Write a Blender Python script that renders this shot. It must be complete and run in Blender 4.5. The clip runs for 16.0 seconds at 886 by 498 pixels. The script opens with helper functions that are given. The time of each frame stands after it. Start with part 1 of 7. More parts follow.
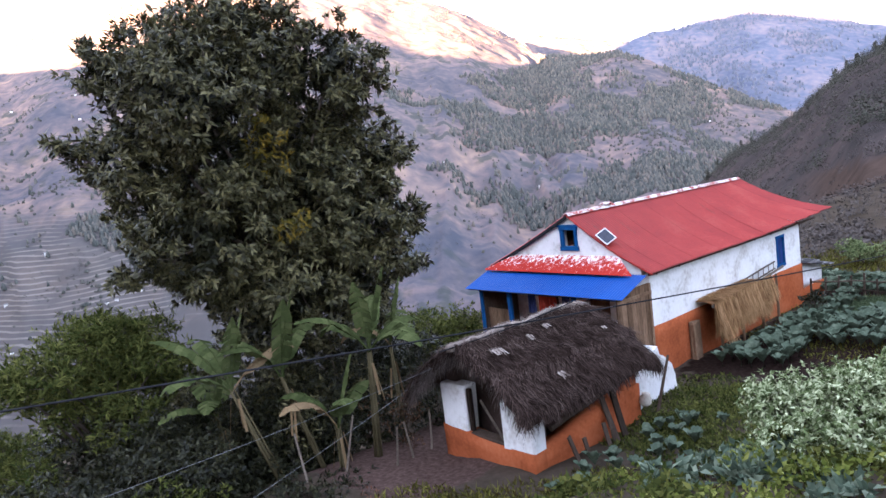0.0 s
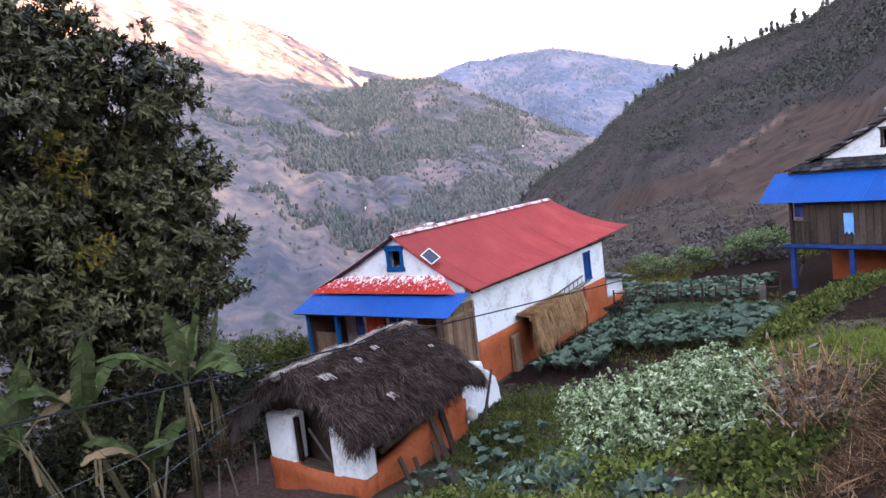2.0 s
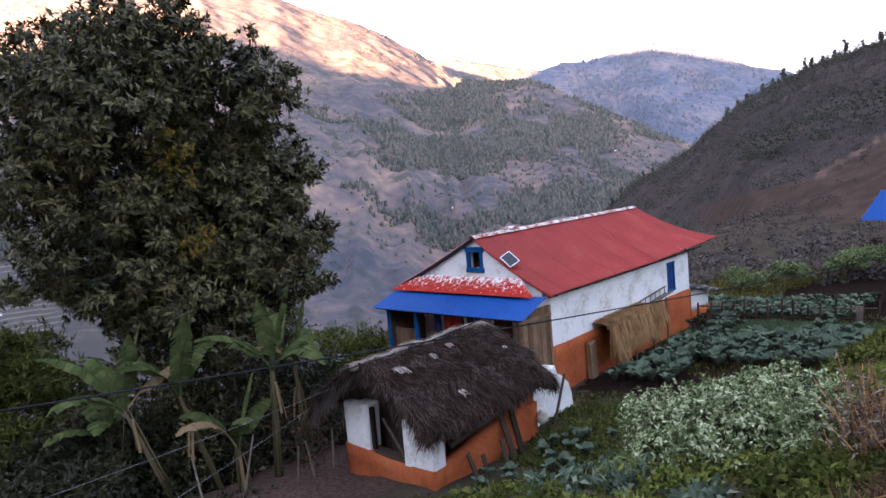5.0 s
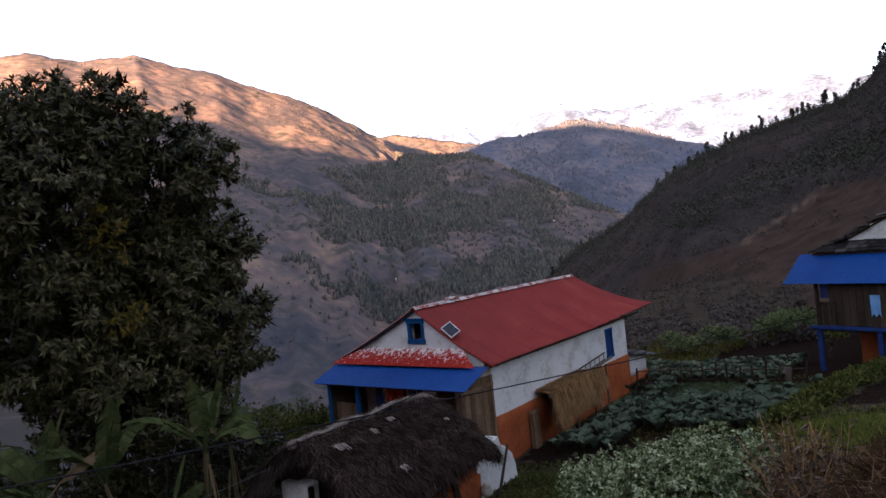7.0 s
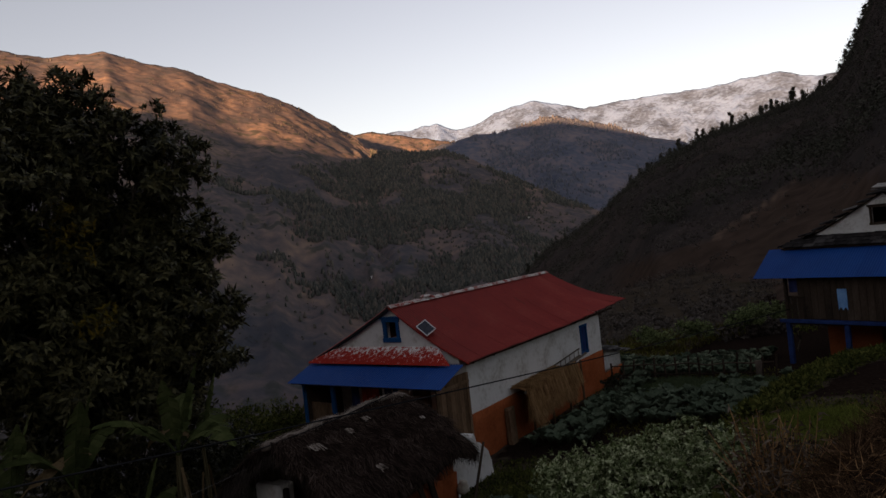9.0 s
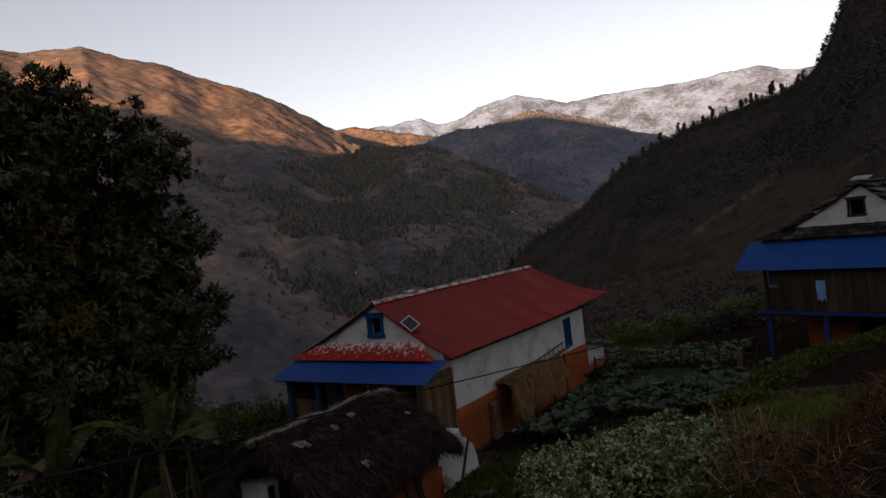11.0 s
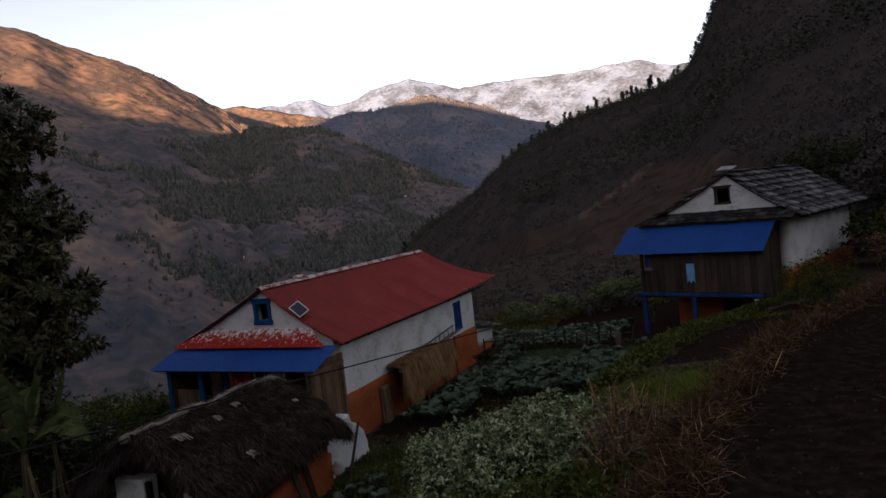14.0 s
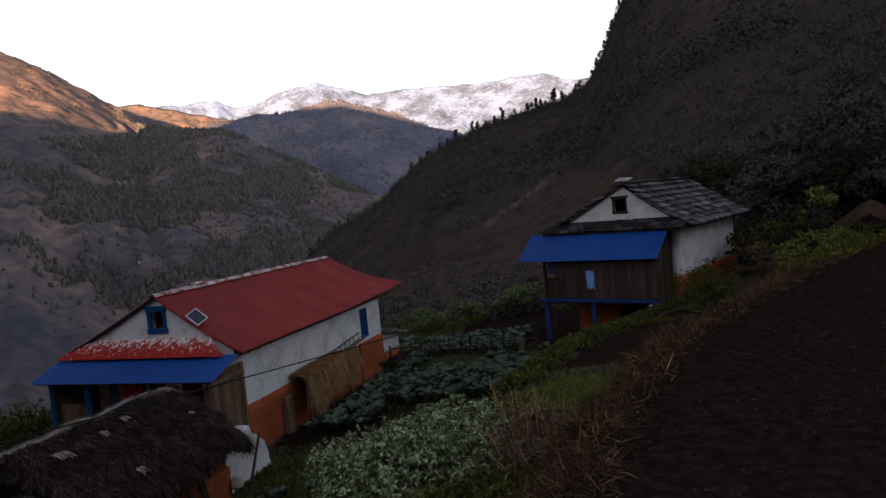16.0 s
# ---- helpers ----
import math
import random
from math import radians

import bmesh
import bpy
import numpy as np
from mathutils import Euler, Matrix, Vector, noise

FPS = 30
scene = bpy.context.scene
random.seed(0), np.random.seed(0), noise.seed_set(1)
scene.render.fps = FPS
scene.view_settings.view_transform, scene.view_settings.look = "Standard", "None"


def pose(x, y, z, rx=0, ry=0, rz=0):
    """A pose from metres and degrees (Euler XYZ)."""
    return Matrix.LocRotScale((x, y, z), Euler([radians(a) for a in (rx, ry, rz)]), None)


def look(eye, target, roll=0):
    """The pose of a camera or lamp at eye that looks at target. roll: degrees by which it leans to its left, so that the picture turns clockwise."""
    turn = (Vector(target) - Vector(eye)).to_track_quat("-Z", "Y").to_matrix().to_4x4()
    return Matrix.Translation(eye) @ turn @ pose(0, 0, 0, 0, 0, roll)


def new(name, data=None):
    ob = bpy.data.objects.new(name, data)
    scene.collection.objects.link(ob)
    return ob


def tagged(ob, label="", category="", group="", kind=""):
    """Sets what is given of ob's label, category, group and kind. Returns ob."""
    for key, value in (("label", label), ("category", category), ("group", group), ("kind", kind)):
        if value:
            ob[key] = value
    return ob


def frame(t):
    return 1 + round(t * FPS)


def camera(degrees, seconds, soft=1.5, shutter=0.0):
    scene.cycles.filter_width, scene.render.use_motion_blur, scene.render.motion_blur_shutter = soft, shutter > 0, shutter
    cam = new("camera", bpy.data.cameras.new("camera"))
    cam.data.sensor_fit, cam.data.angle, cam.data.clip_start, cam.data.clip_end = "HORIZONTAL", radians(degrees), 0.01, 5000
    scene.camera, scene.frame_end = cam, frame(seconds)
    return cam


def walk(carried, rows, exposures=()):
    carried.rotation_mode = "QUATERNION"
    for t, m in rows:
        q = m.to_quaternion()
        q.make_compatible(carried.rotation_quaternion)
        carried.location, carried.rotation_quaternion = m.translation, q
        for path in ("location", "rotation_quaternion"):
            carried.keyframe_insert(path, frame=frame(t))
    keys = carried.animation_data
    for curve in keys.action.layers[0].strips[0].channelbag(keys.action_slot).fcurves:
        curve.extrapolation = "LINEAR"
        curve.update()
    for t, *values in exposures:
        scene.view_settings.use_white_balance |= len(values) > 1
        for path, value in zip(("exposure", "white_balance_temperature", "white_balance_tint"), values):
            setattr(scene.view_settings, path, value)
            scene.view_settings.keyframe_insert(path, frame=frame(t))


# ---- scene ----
cam = camera(65.81, 16.0, soft=1.5)
PATH = [
    (0.0, pose(0.000, 0.000, -0.000, 83.393, 7.141, -0.688)),
    (0.5, pose(0.028, 0.028, -0.017, 82.842, 7.106, -3.536)),
    (1.0, pose(0.054, 0.057, -0.006, 82.776, 7.095, -8.105)),
    (1.5, pose(0.057, 0.085, 0.005, 83.077, 7.198, -12.360)),
    (2.0, pose(0.051, 0.087, -0.007, 83.405, 6.900, -15.214)),
    (2.5, pose(0.044, 0.080, 0.009, 83.855, 6.475, -16.234)),
    (3.0, pose(0.021, 0.085, 0.005, 84.624, 6.158, -14.072)),
    (3.5, pose(-0.014, 0.062, -0.006, 85.020, 6.082, -11.299)),
    (3.7, pose(-0.029, 0.051, 0.002, 85.063, 5.872, -9.993)),
    (5.8, pose(0.199, -0.473, 0.046, 83.923, 4.971, -7.721)),
    (6.0, pose(0.200, -0.477, 0.043, 84.761, 5.383, -8.228)),
    (6.5, pose(0.225, -0.448, 0.067, 87.413, 5.711, -10.727)),
    (7.0, pose(0.201, -0.441, 0.044, 89.744, 5.909, -12.612)),
    (7.5, pose(0.208, -0.431, 0.044, 89.978, 6.035, -12.742)),
    (8.0, pose(0.205, -0.432, 0.062, 89.639, 6.193, -13.041)),
    (8.5, pose(0.227, -0.431, 0.054, 89.516, 6.350, -13.950)),
    (9.0, pose(0.235, -0.415, 0.057, 89.304, 6.336, -14.665)),
    (11.3, pose(0.245, -0.421, 0.071, 88.637, 6.841, -16.303)),
    (11.5, pose(0.246, -0.421, 0.072, 88.548, 6.872, -16.546)),
    (12.0, pose(0.254, -0.417, 0.074, 88.004, 6.877, -17.451)),
    (12.5, pose(0.267, -0.395, 0.071, 87.564, 6.720, -18.478)),
    (13.0, pose(0.297, -0.374, 0.054, 87.025, 6.674, -20.386)),
    (13.5, pose(0.306, -0.380, 0.059, 86.475, 6.695, -22.403)),
    (14.0, pose(0.329, -0.376, 0.061, 86.378, 6.299, -25.013)),
    (14.5, pose(0.366, -0.334, 0.054, 86.094, 6.131, -27.667)),
    (15.0, pose(0.380, -0.332, 0.046, 85.609, 6.214, -29.662)),
    (15.5, pose(0.377, -0.339, 0.056, 85.898, 5.668, -31.329)),
    (16.0, pose(0.388, -0.339, 0.049, 86.146, 5.432, -32.717)),
]
EXPOSURES = [(0.0, 5.36, 5850, 24), (2.0, 5.32, 5850, 24), (3.7, 4.68, 5850, 24), (5.8, 4.81, 5950, 24), (6.5, 4.31, 5850, 24), (7.0, 3.37, 6150, 24), (7.5, 2.38, 6750, 24), (8.0, 1.98, 7050, 22), (9.0, 1.83, 7150, 22), (11.3, 1.96, 7150, 22), (13.0, 2.16, 6950, 22), (16.0, 2.62, 6450, 23)]
walk(cam, PATH, EXPOSURES)

# ---- world and sun ----
world = bpy.data.worlds.new("sky")
scene.world = world
world.use_nodes = True
wn = world.node_tree.nodes
sky = wn.new("ShaderNodeTexSky")
sky.sky_type = "NISHITA"
sky.sun_disc = False
SUN_EL, SUN_AZ = radians(7.0), radians(220.0)
sky.sun_elevation, sky.sun_rotation = SUN_EL, SUN_AZ
sky.altitude, sky.air_density, sky.dust_density, sky.ozone_density = 1500, 1.0, 2.2, 0.6
wn["Background"].inputs["Strength"].default_value = 0.068
hazy = wn.new("ShaderNodeHueSaturation")
hazy.inputs["Saturation"].default_value = 0.55
world.node_tree.links.new(sky.outputs[0], hazy.inputs["Color"])
world.node_tree.links.new(hazy.outputs[0], wn["Background"].inputs["Color"])
sun = new("sun", bpy.data.lights.new("sun", "SUN"))
sun.data.energy, sun.data.angle, sun.data.color = 5.0, radians(0.5), (1.0, 0.56, 0.26)
sun.matrix_world = look((math.sin(SUN_AZ) * math.cos(SUN_EL) * 50, math.cos(SUN_AZ) * math.cos(SUN_EL) * 50, math.sin(SUN_EL) * 50), (0, 0, 0))


# ---- materials ----
def surface(name, ramp, scale=3.0, fine=40.0, rough=0.85, bump=0.3, metal=0.0, island=0.0, obj=0.0, depth=0.02, stretch=(1, 1, 1), spec=0.0, trans=0.0):
    """Two scales of noise through a colour ramp; island or obj: how far the colour varies from piece to piece."""
    m = bpy.data.materials.new(name)
    m.use_nodes = True
    n, ln = m.node_tree.nodes, m.node_tree.links
    b = n["Principled BSDF"]
    co = n.new("ShaderNodeTexCoord")
    mp = n.new("ShaderNodeMapping")
    mp.inputs["Scale"].default_value = stretch
    ln.new(co.outputs["Object"], mp.inputs["Vector"])
    a, f = n.new("ShaderNodeTexNoise"), n.new("ShaderNodeTexNoise")
    a.inputs["Scale"].default_value, f.inputs["Scale"].default_value = scale, fine
    a.inputs["Detail"].default_value, f.inputs["Detail"].default_value = 5, 4
    for q in (a, f):
        ln.new(mp.outputs[0], q.inputs["Vector"])
    mix = n.new("ShaderNodeMix")
    mix.inputs["Factor"].default_value = 0.4
    ln.new(a.outputs["Fac"], mix.inputs["A"])
    ln.new(f.outputs["Fac"], mix.inputs["B"])
    fac = mix.outputs["Result"]
    if island or obj:
        src = n.new("ShaderNodeNewGeometry").outputs["Random Per Island"] if island else n.new("ShaderNodeObjectInfo").outputs["Random"]
        k = n.new("ShaderNodeMath")
        k.operation = "MULTIPLY_ADD"
        ln.new(src, k.inputs[0])
        k.inputs[1].default_value = island or obj
        k.inputs[2].default_value = -0.5 * (island or obj)
        s = n.new("ShaderNodeMath")
        s.operation = "ADD"
        ln.new(fac, s.inputs[0])
        ln.new(k.outputs[0], s.inputs[1])
        fac = s.outputs[0]
    cr = n.new("ShaderNodeValToRGB")
    e = cr.color_ramp.elements
    while len(e) < len(ramp):
        e.new(0.5)
    for el, (p, c) in zip(e, ramp):
        el.position, el.color = p, (*c, 1)
    ln.new(fac, cr.inputs[0])
    ln.new(cr.outputs[0], b.inputs["Base Color"])
    b.inputs["Roughness"].default_value, b.inputs["Metallic"].default_value = rough, metal
    b.inputs["Specular IOR Level"].default_value = spec
    if bump:
        bp = n.new("ShaderNodeBump")
        bp.inputs["Strength"].default_value, bp.inputs["Distance"].default_value = bump, depth
        ln.new(f.outputs["Fac"], bp.inputs["Height"])
        ln.new(bp.outputs[0], b.inputs["Normal"])
    if trans:
        t = n.new("ShaderNodeBsdfTranslucent")
        ms = n.new("ShaderNodeMixShader")
        ms.inputs[0].default_value = trans
        ln.new(cr.outputs[0], t.inputs[0])
        ln.new(b.outputs[0], ms.inputs[1])
        ln.new(t.outputs[0], ms.inputs[2])
        ln.new(ms.outputs[0], n["Material Output"].inputs[0])
    return m


M_RED = surface("red_painted_iron", [(0.3, (0.2304, 0.0176, 0.0137)), (0.55, (0.3096, 0.028, 0.019)), (0.75, (0.36, 0.06, 0.0418))], 0.9, 16, 0.5, 0.08, spec=0.3, obj=0.12)
M_BLUE = surface("blue_painted_iron", [(0.3, (0.0019, 0.0382, 0.1838)), (0.7, (0.0032, 0.061, 0.2507))], 0.8, 20, 0.55, 0.05, spec=0.15, obj=0.08)
M_BLUEW = surface("blue_painted_wood", [(0.3, (0.0082, 0.0468, 0.136)), (0.7, (0.0136, 0.0842, 0.2108))], 3, 40, 0.6, 0.2)
M_WHITE = surface("whitewashed_mud", [(0.30, (0.40, 0.36, 0.31)), (0.41, (0.55, 0.525, 0.475)), (0.50, (0.665, 0.65, 0.61)), (0.7, (0.73, 0.715, 0.68))], 1.3, 9, 0.9, 0.35, depth=0.03)
M_ORANGE = surface("red_clay_plaster", [(0.3, (0.21, 0.055, 0.022)), (0.5, (0.32, 0.085, 0.031)), (0.72, (0.40, 0.125, 0.052))], 1.2, 11, 0.92, 0.45, depth=0.03)
M_WOOD = surface("weathered_boards", [(0.3, (0.07, 0.043, 0.026)), (0.55, (0.17, 0.105, 0.062)), (0.75, (0.27, 0.18, 0.115))], 2.2, 26, 0.85, 0.4, obj=0.25, stretch=(1, 1, 0.25))
M_DARKWOOD = surface("dark_brown_boards", [(0.3, (0.0252, 0.0187, 0.0144)), (0.55, (0.0612, 0.0432, 0.0317)), (0.75, (0.1008, 0.0756, 0.0576))], 2.2, 26, 0.85, 0.4, obj=0.25, stretch=(1, 1, 0.25))
# dark plaster whose colour stands for unlit insides
M_DARK = surface("unlit_interior_plaster", [(0.3, (0.05, 0.035, 0.028)), (0.7, (0.09, 0.062, 0.05))], 2, 15, 0.95, 0.2)
M_THATCH = surface("old_thatch", [(0.22, (0.013, 0.0085, 0.007)), (0.52, (0.036, 0.0235, 0.019)), (0.76, (0.072, 0.049, 0.039)), (0.96, (0.16, 0.118, 0.095))], 2.5, 45, 0.95, 0.7, island=0.75, depth=0.03)
M_RIDGE = surface("bleached_ridge_straw", [(0.25, (0.07, 0.052, 0.042)), (0.5, (0.18, 0.145, 0.12)), (0.78, (0.38, 0.32, 0.27))], 4, 40, 0.95, 0.6, island=0.5)
M_STRAW = surface("dry_straw", [(0.22, (0.1047, 0.0527, 0.0217)), (0.5, (0.2856, 0.1573, 0.0687)), (0.8, (0.457, 0.2805, 0.1373))], 4, 40, 0.9, 0.4, island=0.6)
M_DRYGRASS = surface("dead_grass", [(0.2, (0.0279, 0.0154, 0.0092)), (0.6, (0.0802, 0.0443, 0.0241)), (0.95, (0.2509, 0.1537, 0.0861))], 4, 40, 0.9, 0, island=0.7, trans=0.2)
M_SLATE = surface("grey_slate", [(0.2, (0.03, 0.029, 0.03)), (0.5, (0.085, 0.080, 0.078)), (0.80, (0.21, 0.20, 0.19))], 2.4, 22, 0.6, 0.5, obj=0.5)
# darker copy of the grey slate, the skirt roof's shade put into its colour
M_SHADESLATE = surface("shade_dark_slate", [(0.2, (0.012, 0.011, 0.011)), (0.5, (0.028, 0.025, 0.024)), (0.80, (0.08, 0.074, 0.07))], 2.4, 22, 0.7, 0.5, obj=0.4)
# darker version of the blue painted wood
M_DARKBLUE = surface("dark_blue_wood", [(0.3, (0.014, 0.024, 0.07)), (0.7, (0.028, 0.06, 0.19))], 3, 30, 0.8, 0.2)
M_STONE = surface("field_stone", [(0.3, (0.14, 0.13, 0.115)), (0.7, (0.34, 0.32, 0.29))], 3, 20, 0.9, 0.5, obj=0.3)
# leaves of undergrowth and inner crown, shade put into a darker green
M_TREELEAF = surface("glossy_shade_leaves", [(0.15, (0.0068, 0.0073, 0.0028)), (0.5, (0.0158, 0.0167, 0.006)), (0.85, (0.0385, 0.0367, 0.0144))], 0.8, 5, 0.5, 0, island=0.7, trans=0.12, spec=0.15)
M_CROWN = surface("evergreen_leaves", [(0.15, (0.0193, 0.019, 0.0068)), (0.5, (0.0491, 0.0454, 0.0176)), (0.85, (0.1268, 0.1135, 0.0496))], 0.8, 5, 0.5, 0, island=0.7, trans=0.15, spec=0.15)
M_YELLOWLEAF = surface("yellowed_leaves", [(0.2, (0.048, 0.0434, 0.009)), (0.8, (0.144, 0.0992, 0.018))], 0.8, 5, 0.5, 0, island=0.7, trans=0.2)
M_OLIVE = surface("olive_leaves", [(0.15, (0.0233, 0.0327, 0.0088)), (0.5, (0.0582, 0.0662, 0.0175)), (0.85, (0.1165, 0.1168, 0.0314))], 0.8, 5, 0.6, 0, island=0.7, trans=0.2)
M_BANANA = surface("banana_leaf", [(0.2, (0.0288, 0.0394, 0.014)), (0.5, (0.0613, 0.0762, 0.0269)), (0.8, (0.1118, 0.1258, 0.0484))], 1.2, 12, 0.5, 0.2, trans=0.25, island=0.3)
M_BANANASTEM = surface("banana_stem", [(0.2, (0.036, 0.0296, 0.016)), (0.5, (0.08, 0.0656, 0.0336)), (0.8, (0.152, 0.124, 0.068))], 2, 20, 0.7, 0.2, stretch=(1, 1, 0.2))
M_DEADLEAF = surface("dead_banana_leaf", [(0.2, (0.10, 0.065, 0.035)), (0.8, (0.27, 0.19, 0.10))], 2, 20, 0.9, 0.2, trans=0.15)
M_CABBAGE = surface("cabbage_leaf", [(0.2, (0.028, 0.0434, 0.0276)), (0.5, (0.0728, 0.097, 0.0637)), (0.85, (0.196, 0.2263, 0.155))], 3, 20, 0.6, 0.2, island=0.5, trans=0.12)
M_BUSH = surface("pale_variegated_leaf", [(0.1, (0.0451, 0.0641, 0.0219)), (0.38, (0.101, 0.1307, 0.0503)), (0.58, (0.2376, 0.2673, 0.1421)), (0.88, (0.4871, 0.5227, 0.3169))], 2.5, 14, 0.7, 0, island=0.65, trans=0.15)
M_GRASS = surface("green_grass", [(0.15, (0.0572, 0.036, 0.0121)), (0.38, (0.0496, 0.0504, 0.0097)), (0.6, (0.0916, 0.09, 0.017)), (0.85, (0.1679, 0.1548, 0.0393))], 0.7, 6, 0.8, 0, island=0.7, trans=0.2)
M_BARK = surface("bark", [(0.3, (0.045, 0.035, 0.028)), (0.7, (0.12, 0.095, 0.075))], 4, 30, 0.95, 0.6, stretch=(1, 1, 0.3))
M_STICK = surface("grey_sticks", [(0.3, (0.0675, 0.0525, 0.0413)), (0.7, (0.18, 0.1462, 0.1125))], 4, 30, 0.95, 0.4, obj=0.3)
M_CABLE = surface("black_cable", [(0.3, (0.012, 0.012, 0.013)), (0.7, (0.03, 0.03, 0.032))], 4, 30, 0.6, 0)
M_WIRE = surface("galvanised_wire", [(0.3, (0.10, 0.10, 0.10)), (0.7, (0.2, 0.2, 0.2))], 4, 30, 0.6, 0)
M_CELL = surface("solar_cells", [(0.3, (0.012, 0.014, 0.022)), (0.7, (0.03, 0.034, 0.05))], 6, 30, 0.25, 0, spec=0.5)
M_ALU = surface("aluminium", [(0.3, (0.62, 0.62, 0.62)), (0.7, (0.75, 0.75, 0.75))], 6, 30, 0.45, 0, metal=0.5)
M_CLOTHRED = surface("red_cloth", [(0.3, (0.30, 0.03, 0.02)), (0.7, (0.50, 0.07, 0.04))], 4, 30, 0.9, 0.2)
M_CLOTHBLUE = surface("pale_blue_cloth", [(0.3, (0.10, 0.25, 0.50)), (0.7, (0.22, 0.42, 0.68))], 4, 30, 0.9, 0.2)
M_CLOTHNAVY = surface("navy_cloth", [(0.3, (0.02, 0.03, 0.09)), (0.7, (0.05, 0.06, 0.16))], 4, 30, 0.9, 0.2)
M_DRYLEAF = surface("withered_red_leaves", [(0.2, (0.05, 0.03, 0.02)), (0.5, (0.12, 0.055, 0.035)), (0.8, (0.22, 0.12, 0.07))], 1, 8, 0.85, 0, island=0.6, trans=0.15)
M_LIME = surface("yellow_green_leaves", [(0.2, (0.0499, 0.0666, 0.0125)), (0.5, (0.1082, 0.1248, 0.025)), (0.8, (0.208, 0.2163, 0.0582))], 1, 8, 0.7, 0, island=0.6, trans=0.2)
M_BUSHGREEN = surface("soft_green_leaves", [(0.2, (0.053, 0.075, 0.0294)), (0.5, (0.1166, 0.145, 0.0588)), (0.8, (0.2226, 0.25, 0.1176))], 1, 8, 0.7, 0, island=0.6, trans=0.2)
M_BROWNTHATCH = surface("brown_thatch", [(0.25, (0.025, 0.016, 0.012)), (0.5, (0.055, 0.034, 0.025)), (0.8, (0.11, 0.07, 0.05))], 3, 30, 0.95, 0.4, island=0.5)
M_FARTREE = surface("distant_pine_foliage", [(0.15, (0.0482, 0.0544, 0.049)), (0.5, (0.0757, 0.0766, 0.0685)), (0.85, (0.1202, 0.1048, 0.0882))], 0.05, 0.6, 0.95, 0, island=0.7)
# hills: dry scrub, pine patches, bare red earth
# far scrub and ridge colours are shifted to blue, which stands for haze
M_FARHILL = surface("hazed_dry_scrub", [(0.34, (0.0549, 0.058, 0.0685)), (0.44, (0.0823, 0.074, 0.0792)), (0.53, (0.1215, 0.096, 0.092)), (0.66, (0.2107, 0.148, 0.1156))], 0.006, 0.045, 0.95, 0.35, depth=5.0)
M_RIGHTHILL = surface("wooded_slope_earth", [(0.32, (0.0288, 0.0256, 0.024)), (0.46, (0.0415, 0.0343, 0.0311)), (0.58, (0.0559, 0.0423, 0.0375)), (0.72, (0.0799, 0.0552, 0.0456))], 0.03, 0.35, 0.95, 0.35, depth=1.0)
M_MIDHILL = surface("hazed_forest_ridge", [(0.36, (0.058, 0.0713, 0.1025)), (0.5, (0.088, 0.0972, 0.13)), (0.66, (0.15, 0.1318, 0.1438))], 0.005, 0.04, 0.95, 0.4, depth=8.0)
# snow is coloured dark and blue to offset the warm sunlight
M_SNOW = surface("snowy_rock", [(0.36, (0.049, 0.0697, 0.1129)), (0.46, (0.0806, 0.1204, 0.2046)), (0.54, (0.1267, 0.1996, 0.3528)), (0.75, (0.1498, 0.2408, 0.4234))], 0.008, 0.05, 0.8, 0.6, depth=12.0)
M_HILLTREE = surface("winter_scrub_foliage", [(0.15, (0.0533, 0.048, 0.0435)), (0.5, (0.0806, 0.069, 0.0615)), (0.85, (0.1195, 0.0975, 0.084))], 0.05, 0.6, 0.95, 0, island=0.5)
M_HILLPINE = surface("hillside_evergreen_foliage", [(0.15, (0.0405, 0.0432, 0.0324)), (0.5, (0.0621, 0.0621, 0.0473)), (0.85, (0.0972, 0.0905, 0.0702))], 0.05, 0.6, 0.9, 0, island=0.5)
M_FARBUSH = surface("distant_dark_bushes", [(0.15, (0.045, 0.048, 0.042)), (0.85, (0.085, 0.078, 0.066))], 0.05, 0.6, 0.95, 0, island=0.5)
# light bluish foliage, distance haze put into the colour
M_MIDTREE = surface("hazed_ridge_trees", [(0.15, (0.0688, 0.0825, 0.1063)), (0.85, (0.1187, 0.125, 0.15))], 0.05, 0.6, 0.95, 0, island=0.5)


M_FRESH = surface("fresh_grass", [(0.2, (0.0624, 0.078, 0.0146)), (0.55, (0.1144, 0.1352, 0.026)), (0.85, (0.1872, 0.208, 0.052))], 0.7, 6, 0.8, 0, island=0.6, trans=0.2)


